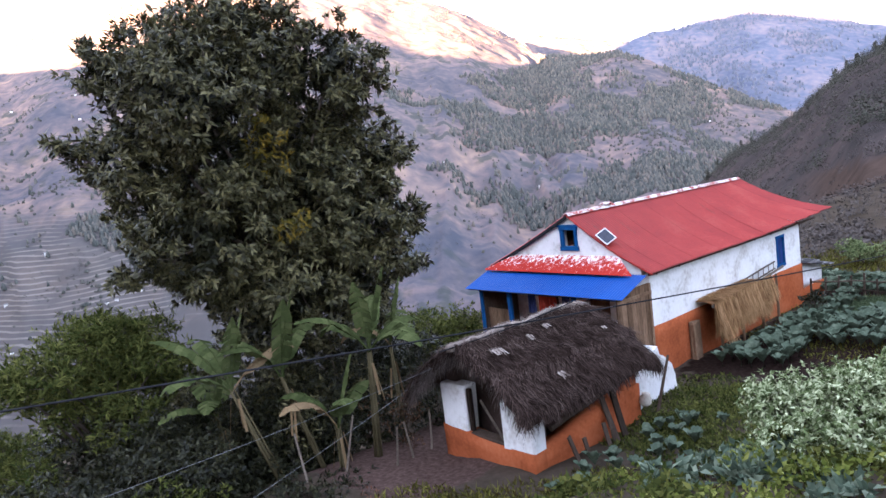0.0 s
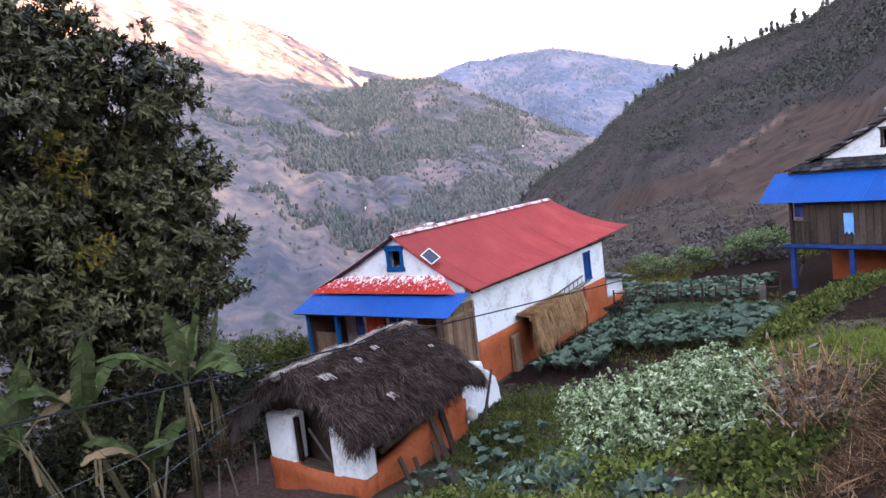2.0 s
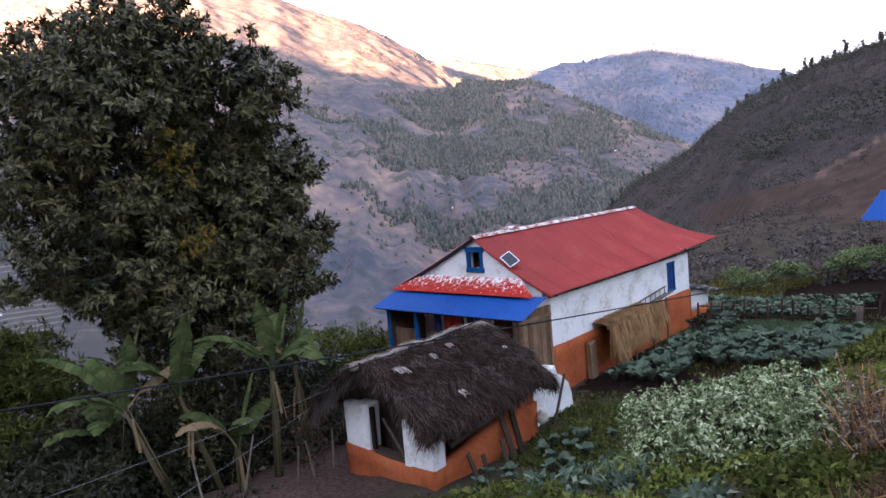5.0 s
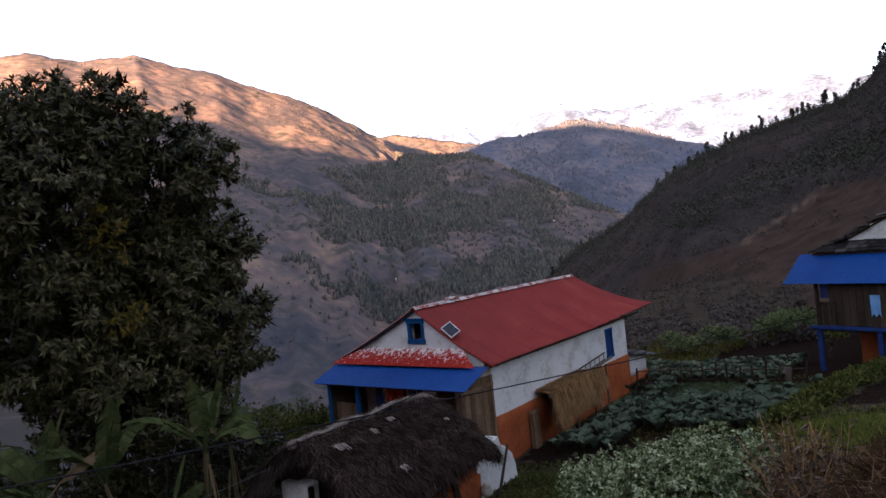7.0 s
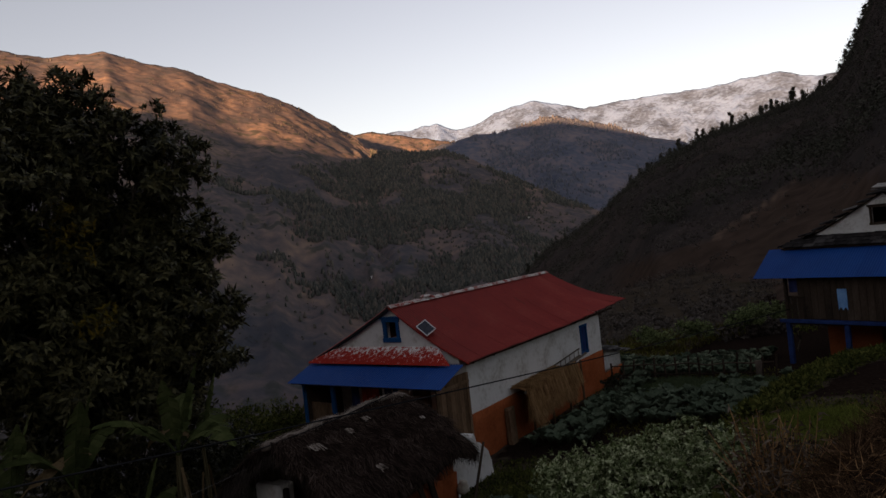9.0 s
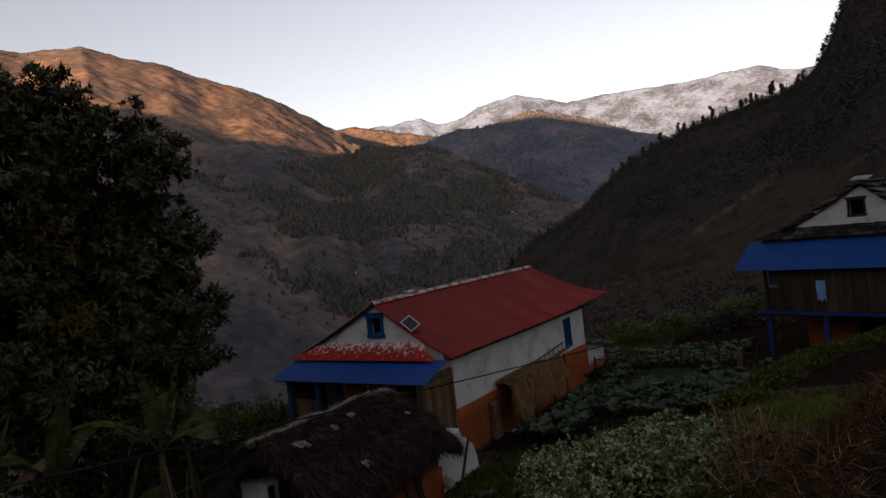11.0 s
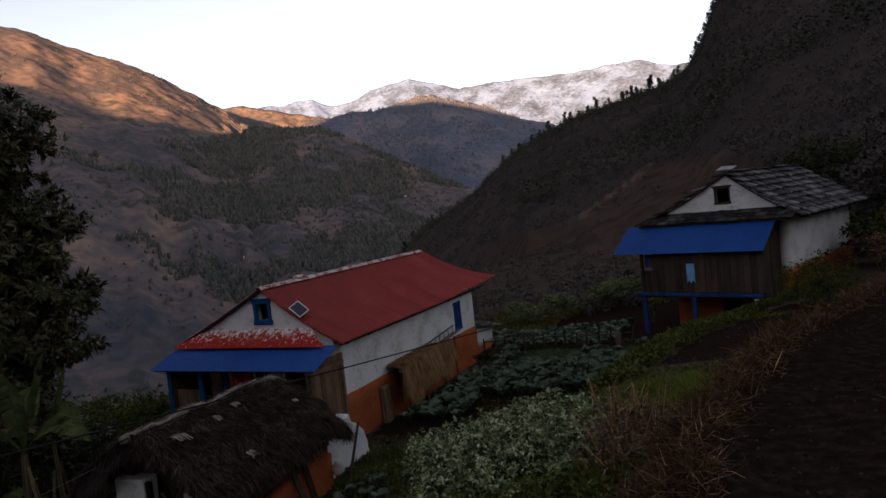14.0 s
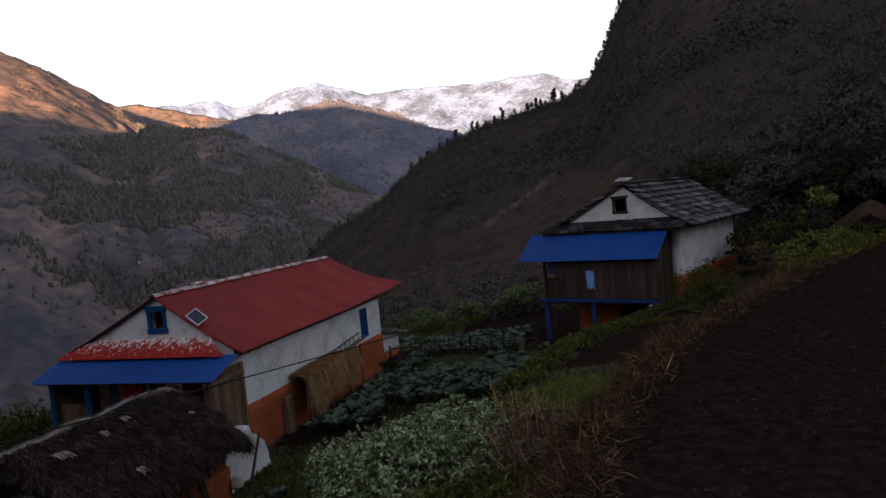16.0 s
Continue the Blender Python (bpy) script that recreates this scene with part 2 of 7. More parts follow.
def terraced_fields():
    """Pale terrace banks on the lower mountainside, and dark patches of brush."""
    n, ln = M_FARHILL.node_tree.nodes, M_FARHILL.node_tree.links
    b = n["Principled BSDF"]
    last = b.inputs["Base Color"].links[0].from_socket
    co = next(q for q in n if q.type == "TEX_COORD")

    def math_node(op, a, c, d=None):
        k = n.new("ShaderNodeMath")
        k.operation = op
        for i, v in enumerate((a, c, d)):
            if v is None:
                continue
            if isinstance(v, (int, float)):
                k.inputs[i].default_value = v
            else:
                ln.new(v, k.inputs[i])
        return k.outputs[0]

    def blend(fac, colour):
        nonlocal last
        mx = n.new("ShaderNodeMix")
        mx.data_type = "RGBA"
        ln.new(fac, mx.inputs[0])
        ln.new(last, mx.inputs[6])
        mx.inputs[7].default_value = (*colour, 1)
        last = mx.outputs[2]

    def noise_node(scale, detail):
        q = n.new("ShaderNodeTexNoise")
        q.inputs["Scale"].default_value, q.inputs["Detail"].default_value = scale, detail
        ln.new(co.outputs["Object"], q.inputs["Vector"])
        return q.outputs["Fac"]

    def step(v, lo, hi):
        r = n.new("ShaderNodeMapRange")
        ln.new(v, r.inputs["Value"])
        r.inputs["From Min"].default_value, r.inputs["From Max"].default_value = lo, hi
        return r.outputs[0]

    brush = step(noise_node(0.03, 6), 0.53, 0.62)
    region = step(noise_node(0.0045, 3), 0.42, 0.56)
    blend(math_node("MULTIPLY", math_node("MULTIPLY", brush, region), 0.75), (0.045, 0.052, 0.045))
    sep = n.new("ShaderNodeSeparateXYZ")
    ln.new(co.outputs["Object"], sep.inputs[0])
    wob = math_node("MULTIPLY_ADD", noise_node(0.004, 3), 30.0, sep.outputs["Z"])
    line = step(math_node("SINE", math_node("MULTIPLY", wob, 1.15), 0.0), 0.35, 0.85)
    low = step(sep.outputs["Z"], 30.0, -40.0)
    west = step(sep.outputs["X"], -120.0, -260.0)
    broken = step(noise_node(0.012, 4), 0.42, 0.55)
    blend(math_node("MULTIPLY", math_node("MULTIPLY", low, west), 0.8), (0.068, 0.062, 0.056))
    blend(math_node("MULTIPLY", math_node("MULTIPLY", line, low), math_node("MULTIPLY", math_node("MULTIPLY", west, broken), 0.7)), (0.165, 0.145, 0.125))
    ln.new(last, b.inputs["Base Color"])


terraced_fields()


# ---- mesh helpers ----
class Geo:
    """Collects vertices and faces for one mesh."""

    def __init__(self):
        self.v, self.f = [], []

    def add(self, verts, faces):
        o = len(self.v)
        self.v.extend(tuple(p) for p in verts)
        self.f.extend(tuple(o + i for i in q) for q in faces)
        return self

    def box(self, x0, y0, z0, x1, y1, z1, b=0.0, m=None, jit=0.0, rnd=random):
        """A box with its edges cut by b; m: a pose; jit: how far its corners stray."""
        if b <= 0:
            vs = [Vector((x, y, z)) for z in (z0, z1) for y in (y0, y1) for x in (x0, x1)]
            fs = [(0, 2, 3, 1), (4, 5, 7, 6), (0, 1, 5, 4), (2, 6, 7, 3), (0, 4, 6, 2), (1, 3, 7, 5)]
        else:
            bm = bmesh.new()
            bmesh.ops.create_cube(bm, size=1)
            for w in bm.verts:
                w.co = Vector(((x0 + x1) / 2 + w.co.x * (x1 - x0), (y0 + y1) / 2 + w.co.y * (y1 - y0), (z0 + z1) / 2 + w.co.z * (z1 - z0)))
            bmesh.ops.bevel(bm, geom=bm.edges[:], offset=b, segments=1, affect="EDGES")
            bm.verts.index_update()
            vs = [w.co.copy() for w in bm.verts]
            fs = [[w.index for w in q.verts] for q in bm.faces]
            bm.free()
        if jit:
            vs = [w + Vector((rnd.uniform(-jit, jit), rnd.uniform(-jit, jit), rnd.uniform(-jit, jit))) for w in vs]
        if m is not None:
            vs = [m @ w for w in vs]
        return self.add(vs, fs)

    def tube(self, pts, radii, n=6, cap=True):
        pts = [Vector(p) for p in pts]
        radii = radii if isinstance(radii, (list, tuple)) else [radii] * len(pts)
        o = len(self.v)
        for i, p in enumerate(pts):
            d = (pts[min(i + 1, len(pts) - 1)] - pts[max(i - 1, 0)]).normalized()
            u = d.cross(Vector((0, 0, 1)) if abs(d.z) < 0.9 else Vector((1, 0, 0))).normalized()
            w = d.cross(u)
            for k in range(n):
                t = 2 * math.pi * k / n
                self.v.append(tuple(p + (u * math.cos(t) + w * math.sin(t)) * radii[i]))
        for i in range(len(pts) - 1):
            for k in range(n):
                self.f.append((o + i * n + k, o + i * n + (k + 1) % n, o + (i + 1) * n + (k + 1) % n, o + (i + 1) * n + k))
        if cap:
            self.f.append(tuple(o + k for k in reversed(range(n))))
            self.f.append(tuple(o + (len(pts) - 1) * n + k for k in range(n)))
        return self

    def grid(self, rows):
        """A sheet from rows of points."""
        o, w = len(self.v), len(rows[0])
        for q in rows:
            self.v.extend(tuple(p) for p in q)
        for i in range(len(rows) - 1):
            for k in range(w - 1):
                a = o + i * w + k
                self.f.append((a, a + 1, a + w + 1, a + w))
        return self

    def slab(self, rows, down):
        """A sheet with a thickness: the vector down."""
        o, w, h, d = len(self.v), len(rows[0]), len(rows), Vector(down)
        self.grid(rows)
        p = len(self.v)
        self.v.extend(tuple(Vector(q) + d) for r in rows for q in r)
        for i in range(h - 1):
            for k in range(w - 1):
                a = p + i * w + k
                self.f.append((a, a + w, a + w + 1, a + 1))
        ring = [k for k in range(w)] + [i * w + w - 1 for i in range(1, h)] + [(h - 1) * w + k for k in range(w - 2, -1, -1)] + [i * w for i in range(h - 2, 0, -1)]
        for i, q in enumerate(ring):
            r = ring[(i + 1) % len(ring)]
            self.f.append((o + r, o + q, p + q, p + r))
        return self

    def weld(self):
        seen, ids, vs = {}, [], []
        for p in self.v:
            k = (round(p[0], 4), round(p[1], 4), round(p[2], 4))
            if k not in seen:
                seen[k] = len(vs)
                vs.append(p)
            ids.append(seen[k])
        fs, used = [], set()
        for q in self.f:
            r = []
            for i in q:
                if ids[i] not in r:
                    r.append(ids[i])
            if len(r) > 2 and frozenset(r) not in used:
                used.add(frozenset(r))
                fs.append(tuple(r))
        self.v, self.f = vs, fs
        return self

    def mesh(self, name, material, smooth=False):
        me = bpy.data.meshes.new(name)
        me.from_pydata(self.v, [], self.f)
        me.materials.append(material)
        if smooth:
            me.polygons.foreach_set("use_smooth", [True] * len(me.polygons))
        me.update()
        return me


def part(name, geo, material, parent=None, label="", smooth=False, m=None, kind=""):
    ob = new(name, geo.mesh(name, material, smooth) if isinstance(geo, Geo) else geo)
    ob.parent = parent
    if m is not None:
        ob.matrix_local = m
    return tagged(ob, label, kind=kind)


def thing(name, m, label, category, group=""):
    ob = new(name)
    ob.matrix_world = m
    ob.empty_display_size = 0.2
    return tagged(ob, label, category, group)


def fbm(x, y, s=1.0, octaves=4, seed=0.0):
    return noise.fractal(Vector((x * s + seed, y * s - seed * 0.7, seed * 1.3)), 1.0, 2.0, octaves)


def lerp_table(x, tab):
    if x <= tab[0][0]:
        return tab[0][1]
    for (a, b), (c, d) in zip(tab, tab[1:]):
        if x <= c:
            return b + (d - b) * (x - a) / (c - a)
    return tab[-1][1]


def smooth01(x):
    x = min(1.0, max(0.0, x))
    return x * x * (3 - 2 * x)


# ---- ground: terraces that step down to the houses, then the slope into the valley ----
EDGE0 = [(-40, 0.5), (0, 1.9), (3.06, 2.76), (4.25, 3.65), (7.1, 5.15), (9, 5.7), (12.4, 6.8), (19, 8.3), (40, 14)]
EDGE1 = [(-40, 4), (0, 6.3), (3, 7.0), (5, 8.0), (7.6, 9.5), (9.2, 10.7), (12, 12.6), (17, 15.5), (20.2, 17.2), (22, 17.8), (24, 18.8), (33, 22.2), (60, 34)]


def ground_z(x, y):
    e0, e1 = lerp_table(x, EDGE0), lerp_table(x, EDGE1)
    zt0 = -1.72 - 0.012 * max(0, x) + 0.02 * max(0, -y)
    zt1 = -3.35 - 1.3 * smooth01((x - 8) / 14) - 0.28 * smooth01((x - 6) / 3)
    top1 = -2.75 - 1.0 * smooth01((x - 8) / 14)
    z = zt0 + (top1 - zt0) * smooth01((y - e0 + 0.1) / 1.1)
    z += (zt1 - top1) * min(1, max(0, (y - e0 - 1.0) / max(0.5, e1 - e0 - 1.0)))
    zb = -5.5 - 0.09 * min(12, max(0, y - e1 - 1)) - 0.45 * smooth01((x - 13) / 6)
    z += (zb - zt1) * smooth01((y - e1 + 0.2) / 2.1)
    q, p = -0.643 * x + 0.766 * y, 0.766 * x + 0.643 * y
    q0 = 13.0 + 4.6 * smooth01((p - 10) / 5) + 7 * smooth01((p - 24) / 10)
    d = max(0.0, q - q0)
    z -= 0.55 * min(d, 60) * smooth01(d / 3 + 0.15) + 0.27 * max(0, d - 60)
    r = math.hypot(x, y)
    z += 0.07 * fbm(x, y, 0.9) + 0.5 * min(1, max(0, (r - 35) / 60)) * fbm(x, y, 0.05, seed=3)
    return max(z, -215 + 4 * fbm(x, y, 0.004))


def ground_material():
    """Grass and weeds, tilled soil and swept clay; masks with ragged edges."""
    m = surface("hillside_ground", [(0.3, (0.032, 0.026, 0.017)), (0.5, (0.052, 0.040, 0.029)), (0.7, (0.078, 0.058, 0.043))], 0.5, 7, 0.95, 0.7, depth=0.06)
    n, ln = m.node_tree.nodes, m.node_tree.links
    b = n["Principled BSDF"]
    last = b.inputs["Base Color"].links[0].from_socket
    co = next(q for q in n if q.type == "TEX_COORD")
    nz = n.new("ShaderNodeTexNoise")
    nz.inputs["Scale"].default_value, nz.inputs["Detail"].default_value = 1.6, 6
    ln.new(co.outputs["Object"], nz.inputs["Vector"])
    fine = n.new("ShaderNodeTexNoise")
    fine.inputs["Scale"].default_value, fine.inputs["Detail"].default_value = 11, 5
    ln.new(co.outputs["Object"], fine.inputs["Vector"])
    for key, ramp in (("soil", ((0.30, (0.0095, 0.006, 0.005)), (0.5, (0.0155, 0.0098, 0.0075)), (0.72, (0.027, 0.018, 0.014)))), ("yard", ((0.3, (0.048, 0.030, 0.024)), (0.5, (0.072, 0.046, 0.037)), (0.7, (0.10, 0.066, 0.053))))):
        at = n.new("ShaderNodeAttribute")
        at.attribute_name = key
        add = n.new("ShaderNodeMath")
        add.operation = "MULTIPLY_ADD"
        ln.new(nz.outputs["Fac"], add.inputs[0])
        add.inputs[1].default_value = 0.9
        ln.new(at.outputs["Fac"], add.inputs[2])
        st = n.new("ShaderNodeMapRange")
        ln.new(add.outputs[0], st.inputs["Value"])
        st.inputs["From Min"].default_value, st.inputs["From Max"].default_value = 0.88, 1.02
        cr = n.new("ShaderNodeValToRGB")
        cr.color_ramp.elements.new(0.5)
        for el, (p, c) in zip(cr.color_ramp.elements, ramp):
            el.position, el.color = p, (*c, 1)
        ln.new(fine.outputs["Fac"], cr.inputs[0])
        mx = n.new("ShaderNodeMix")
        mx.data_type = "RGBA"
        ln.new(st.outputs[0], mx.inputs[0])
        ln.new(last, mx.inputs[6])
        ln.new(cr.outputs[0], mx.inputs[7])
        last = mx.outputs[2]
    ln.new(last, b.inputs["Base Color"])
    return m


M_GROUND = ground_material()


def build_ground():
    g = Geo()
    rows, naz = [], 300
    rad, r = [0.0], 0.35
    while r < 1150:
        rad.append(r)
        r += max(0.2, r * 0.02)
    for r in rad:
        row = []
        for k in range(naz + 1):
            a = 2 * math.pi * k / naz
            # denser steps in the looked-at sector
            a = a - 0.55 * math.sin(a - 0.2) - 0.11
            x, y = r * math.sin(a + 0.2), r * math.cos(a + 0.2)
            row.append((x, y, ground_z(x, y)))
        row[-1] = row[0]
        rows.append(row)
    g.grid(rows)
    ob = part("ground", g, M_GROUND, smooth=True)
    me = ob.data
    soil, yard = [], []
    for v in me.vertices:
        x, y = v.co.x, v.co.y
        e0, e1 = lerp_table(x, EDGE0), lerp_table(x, EDGE1)
        q, p = -0.643 * x + 0.766 * y, 0.766 * x + 0.643 * y
        s = smooth01((e0 + 1.1 - y) / 0.6) * smooth01((x - 0.5) / 2)
        s = max(s, smooth01((x - 8.6) / 1.2) * smooth01((y - e0 - 1.3) / 1.0) * smooth01((e1 - 0.5 - y) / 0.8) * smooth01((23 - x) / 3))
        s = max(s, 0.75 * smooth01((y - e1 - 1.3) / 1.0) * smooth01((11.5 - q) / 2) * smooth01((p - 14) / 3))
        soil.append(s if math.hypot(x, y) < 60 else 0.0)
        yard.append(smooth01((p - 6.0) / 1.0) * smooth01((16.5 - p) / 1.5) * smooth01((q - 9.3) / 0.8) * smooth01((14.6 - q) / 0.9))
    for key, val in (("soil", soil), ("yard", yard)):
        at = me.attributes.new(key, "FLOAT", "POINT")
        at.data.foreach_set("value", val)
    tagged(ob, "terraced hillside of dark tilled soil and grass", "ground", kind="structure")


build_ground()


# ---- mountains ----
def mountain(name, label, material, crest, r_in, r_top, z_in, az0, az1, naz, nr, rough, seed, power=1.0, back=0.35, ribs=0.0):
    """A slope that rises from r_in to a crest whose height over the eye follows the table of (azimuth, degrees)."""
    g, rows = Geo(), []
    for i in range(nr + 1):
        row, s = [], i / nr
        for k in range(naz + 1):
            azd = az0 + (az1 - az0) * k / naz
            el = lerp_table(azd, crest)
            ri, rt = lerp_table(azd, r_in), lerp_table(azd, r_top)
            zi, zt = lerp_table(azd, z_in), rt * math.tan(radians(el))
            if s <= 0.8:
                u = s / 0.8
                r, z = ri + (rt - ri) * u, zi + (zt - zi) * u ** power
                amp = rough * math.sin(math.pi * min(1, u)) ** 0.7 * (1 - 0.6 * u)
            else:
                u = (s - 0.8) / 0.2
                r, z, amp = rt * (1 + back * u), zt - (zt - zi) * 0.8 * u, rough * u
            x, y = r * math.sin(radians(azd)), r * math.cos(radians(azd))
            n = fbm(x, y, 3.2 / rt, 6, seed) + 0.35 * fbm(x, y, 14.0 / rt, 5, seed + 9)
            rid = 1 - abs(fbm(x, y, 5.5 / rt, 4, seed + 4)) * 2
            if ribs:
                # spurs and gullies that run down the slope
                w = azd * 0.21 * rt / 2600 + 0.5 * fbm(x, y, 2.2 / rt, 3, seed + 6)
                z += ribs * (1.7 * math.sin(math.pi * u) * (1 - u) if s <= 0.8 else 0.0) * (0.5 - abs(noise.noise(Vector((w, 0.4 * s, seed)))) * 2.2)
            z += amp * (n * 0.6 + rid * 0.4 - 0.3) + rt * 0.0022 * fbm(x, y, 60 / rt, 4, seed + 2)
            row.append((x, y, z))
        rows.append(row)
    g.grid(rows)
    ob = part(name, g, material, smooth=True)
    tagged(ob, label, "mountain", kind="structure")
    return rows


CLEARING = [(26, -4.4), (29.3, -3.5), (36.1, -2.0), (40.1, 0.2), (42.3, 1.6), (46, 1.7), (50, 1.0), (53, -1.0)]


def bare_strip(azd, el):
    """The dry grass clearing on the wooded slope, 0 to 1."""
    if not 27 < azd < 53:
        return 0.0
    return smooth01((lerp_table(azd, CLEARING) - el) / 0.25) * smooth01((53 - azd) / 2) * smooth01((azd - 27) / 3)


def bare_edge(azd, el):
    """The pale worn path along the clearing's upper side."""
    d = lerp_table(azd, CLEARING) - el
    return smooth01(d / 0.1) * smooth01((0.45 - d) / 0.25) * smooth01((azd - 35) / 2) * smooth01((43 - azd) / 1.0)


def bare_earth(rows):
    """Marks the clearing on the slope and gives it reddish dry grass."""
    me = bpy.data.objects["wooded_slope"].data
    n, ln = M_RIGHTHILL.node_tree.nodes, M_RIGHTHILL.node_tree.links
    b = n["Principled BSDF"]
    noise_nodes = [q for q in n if q.type == "TEX_NOISE"]
    for key, fn, ramp in (("bare", bare_strip, ((0.35, (0.040, 0.028, 0.022)), (0.65, (0.064, 0.043, 0.033)))), ("path", bare_edge, ((0.35, (0.09, 0.06, 0.045)), (0.65, (0.14, 0.095, 0.07))))):
        vals = [fn(math.degrees(math.atan2(x, y)), math.degrees(math.atan2(z, math.hypot(x, y)))) for row in rows for x, y, z in row]
        me.attributes.new(key, "FLOAT", "POINT").data.foreach_set("value", vals)
        at, cr, mx = n.new("ShaderNodeAttribute"), n.new("ShaderNodeValToRGB"), n.new("ShaderNodeMix")
        at.attribute_name, mx.data_type = key, "RGBA"
        for el, (p, c) in zip(cr.color_ramp.elements, ramp):
            el.position, el.color = p, (*c, 1)
        ln.new(noise_nodes[-1].outputs["Fac"], cr.inputs[0])
        old = b.inputs["Base Color"].links[0].from_socket
        ln.new(at.outputs["Fac"], mx.inputs[0])
        ln.new(old, mx.inputs[6])
        ln.new(cr.outputs[0], mx.inputs[7])
        ln.new(mx.outputs[2], b.inputs["Base Color"])


CREST_LEFT = [(-60, 9), (-40, 10), (-30.5, 11.8), (-28.2, 13.1), (-25.8, 14.4), (-24.2, 14.95), (-20, 16), (-17.5, 16.5), (-14, 16.1), (-10, 16.6), (-7.1, 15.7), (-4.4, 15.25), (-2, 14.25), (1.1, 13.3), (3.6, 12.25), (5.6, 11.0), (7.5, 9.85), (8.4, 9.3), (9.3, 8.2), (10, 7.85), (13, 7.5), (14.6, 7.4), (15.9, 7.4), (17.9, 6.4), (20, 5.15), (22.6, 3.75), (25.2, 2.15), (27.9, 0.9), (31, -1), (34, -3)]
CREST_SADDLE = [(4, 8.3), (7, 9.2), (8.5, 9.5), (9.9, 9.45), (11.9, 9.15), (13.7, 8.6), (16, 8.2), (18, 7.6), (22, 6.5)]
CREST_MID = [(12, 6.8), (15, 7.8), (16.4, 8.1), (18.2, 8.4), (20.4, 8.4), (22.2, 8.65), (23.9, 9.12), (25, 9.1), (26.8, 8.5), (29.5, 7.65), (32.2, 6.4), (34.5, 5.7), (38, 4), (46, 2)]
CREST_SNOW = [(4, 6), (9, 8.8), (11.5, 9.35), (13.2, 9.45), (15.3, 9.65), (16.7, 8.95), (18.2, 9.1), (20.1, 9.98), (23.3, 10.6), (25.1, 10.15), (27.3, 9.4), (29.7, 9.55), (32.5, 9.55), (35.3, 9.45), (38.1, 9.5), (40.4, 9.65), (42, 9.65), (43.6, 9.0), (46, 8.8), (56, 8)]
CREST_RIGHT = [(19, -6), (21.6, -3.2), (23.2, -1.6), (25.9, -0.4), (27.9, 0.8), (28.9, 1.8), (31, 3.4), (33, 4.4), (34.9, 5.2), (36.9, 6.1), (38.8, 6.4), (40.7, 6.9), (43.5, 7.5), (45.4, 8.5), (46.6, 10.2), (47.2, 11.6), (48.4, 14), (51, 17.5), (56, 20), (64, 22), (80, 24), (100, 22), (125, 14)]
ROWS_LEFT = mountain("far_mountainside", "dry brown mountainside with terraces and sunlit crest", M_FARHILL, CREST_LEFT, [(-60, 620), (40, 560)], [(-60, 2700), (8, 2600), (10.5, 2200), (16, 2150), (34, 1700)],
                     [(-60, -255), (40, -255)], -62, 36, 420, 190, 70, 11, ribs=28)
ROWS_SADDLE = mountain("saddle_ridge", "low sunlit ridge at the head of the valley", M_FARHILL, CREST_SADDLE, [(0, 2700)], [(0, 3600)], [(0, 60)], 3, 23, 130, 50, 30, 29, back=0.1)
ROWS_MID = mountain("distant_ridge", "forested ridge behind the valley, coloured blue-grey for haze", M_MIDHILL, CREST_MID, [(0, 1700)], [(12, 2550), (18, 2750), (24, 3000), (46, 3000)], [(0, -200)], 11, 47, 220, 90, 60, 23, ribs=20, back=0.2)
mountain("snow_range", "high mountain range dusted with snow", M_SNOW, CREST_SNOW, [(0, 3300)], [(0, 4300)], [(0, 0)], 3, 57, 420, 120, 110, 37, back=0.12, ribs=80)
ROWS_RIGHT = mountain("wooded_slope", "dark wooded hillside of dry brown scrub", M_RIGHTHILL, CREST_RIGHT, [(18, 330), (24, 120), (32, 62), (40, 52), (60, 40), (75, 36), (125, 34)],
                      [(18, 520), (30, 480), (40, 450), (46, 400), (52, 330), (64, 300), (125, 260)], [(18, -60), (24, -30), (32, -9.5), (40, -7.8), (60, -3.6), (70, -2.6), (125, -2.2)], 18, 125, 300, 130, 12, 51, power=1.15)


bare_earth(ROWS_RIGHT)


def build_shading_ridge():
    """Unseen ridge added behind the viewer to keep the low sun off the valley."""
    # across the sunlight, and the height of the crest over the shadow's level there
    # heights are fitted so that the shadow ends where the far slopes turn sunlit
    line = [(-5200, 520), (-2900, 480), (-2260, 490), (-2180, 510), (-1890, 480), (-1650, 510), (-1600, 575), (-1490, 585), (-1421, 598), (-1295, 530), (-1240, 515), (-1178, 500), (-1145, 520), (-1078, 690), (-1030, 745), (-957, 775), (-902, 790), (-764, 794), (-674, 775), (-563, 745), (-300, 700), (600, 620), (2500, 560)]
    g, rows, pts = Geo(), [], []
    for (a, b), (c, d) in zip(line, line[1:]):
        k = max(2, int((c - a) / 60))
        pts += [(a + (c - a) * i / k, b + (d - b) * i / k) for i in range(k)]
    ca, sa, up = math.cos(radians(40)), math.sin(radians(40)), math.tan(SUN_EL)
    for off, hz in ((-2500, 0.0), (-2000, 0.55), (-1700, 0.86), (-1500, 1.0), (-1400, 0.9), (-1200, 0.6), (-900, 0.0)):
        row = []
        for p, z in pts:
            n = fbm(p, off, 0.004, 4, 71)
            h = (z + 1500 * up) * hz + (14 if hz == 1.0 else 50 * hz) * n - 200 * (hz == 0)
            row.append((off * sa + p * ca, off * ca - p * sa, h))
        rows.append(row)
    g.grid(rows)
    part("ridge_behind", g, M_FARHILL, smooth=True)
    tagged(bpy.data.objects["ridge_behind"], "unseen ridge added to shade the valley", "mountain", kind="structure")


build_shading_ridge()


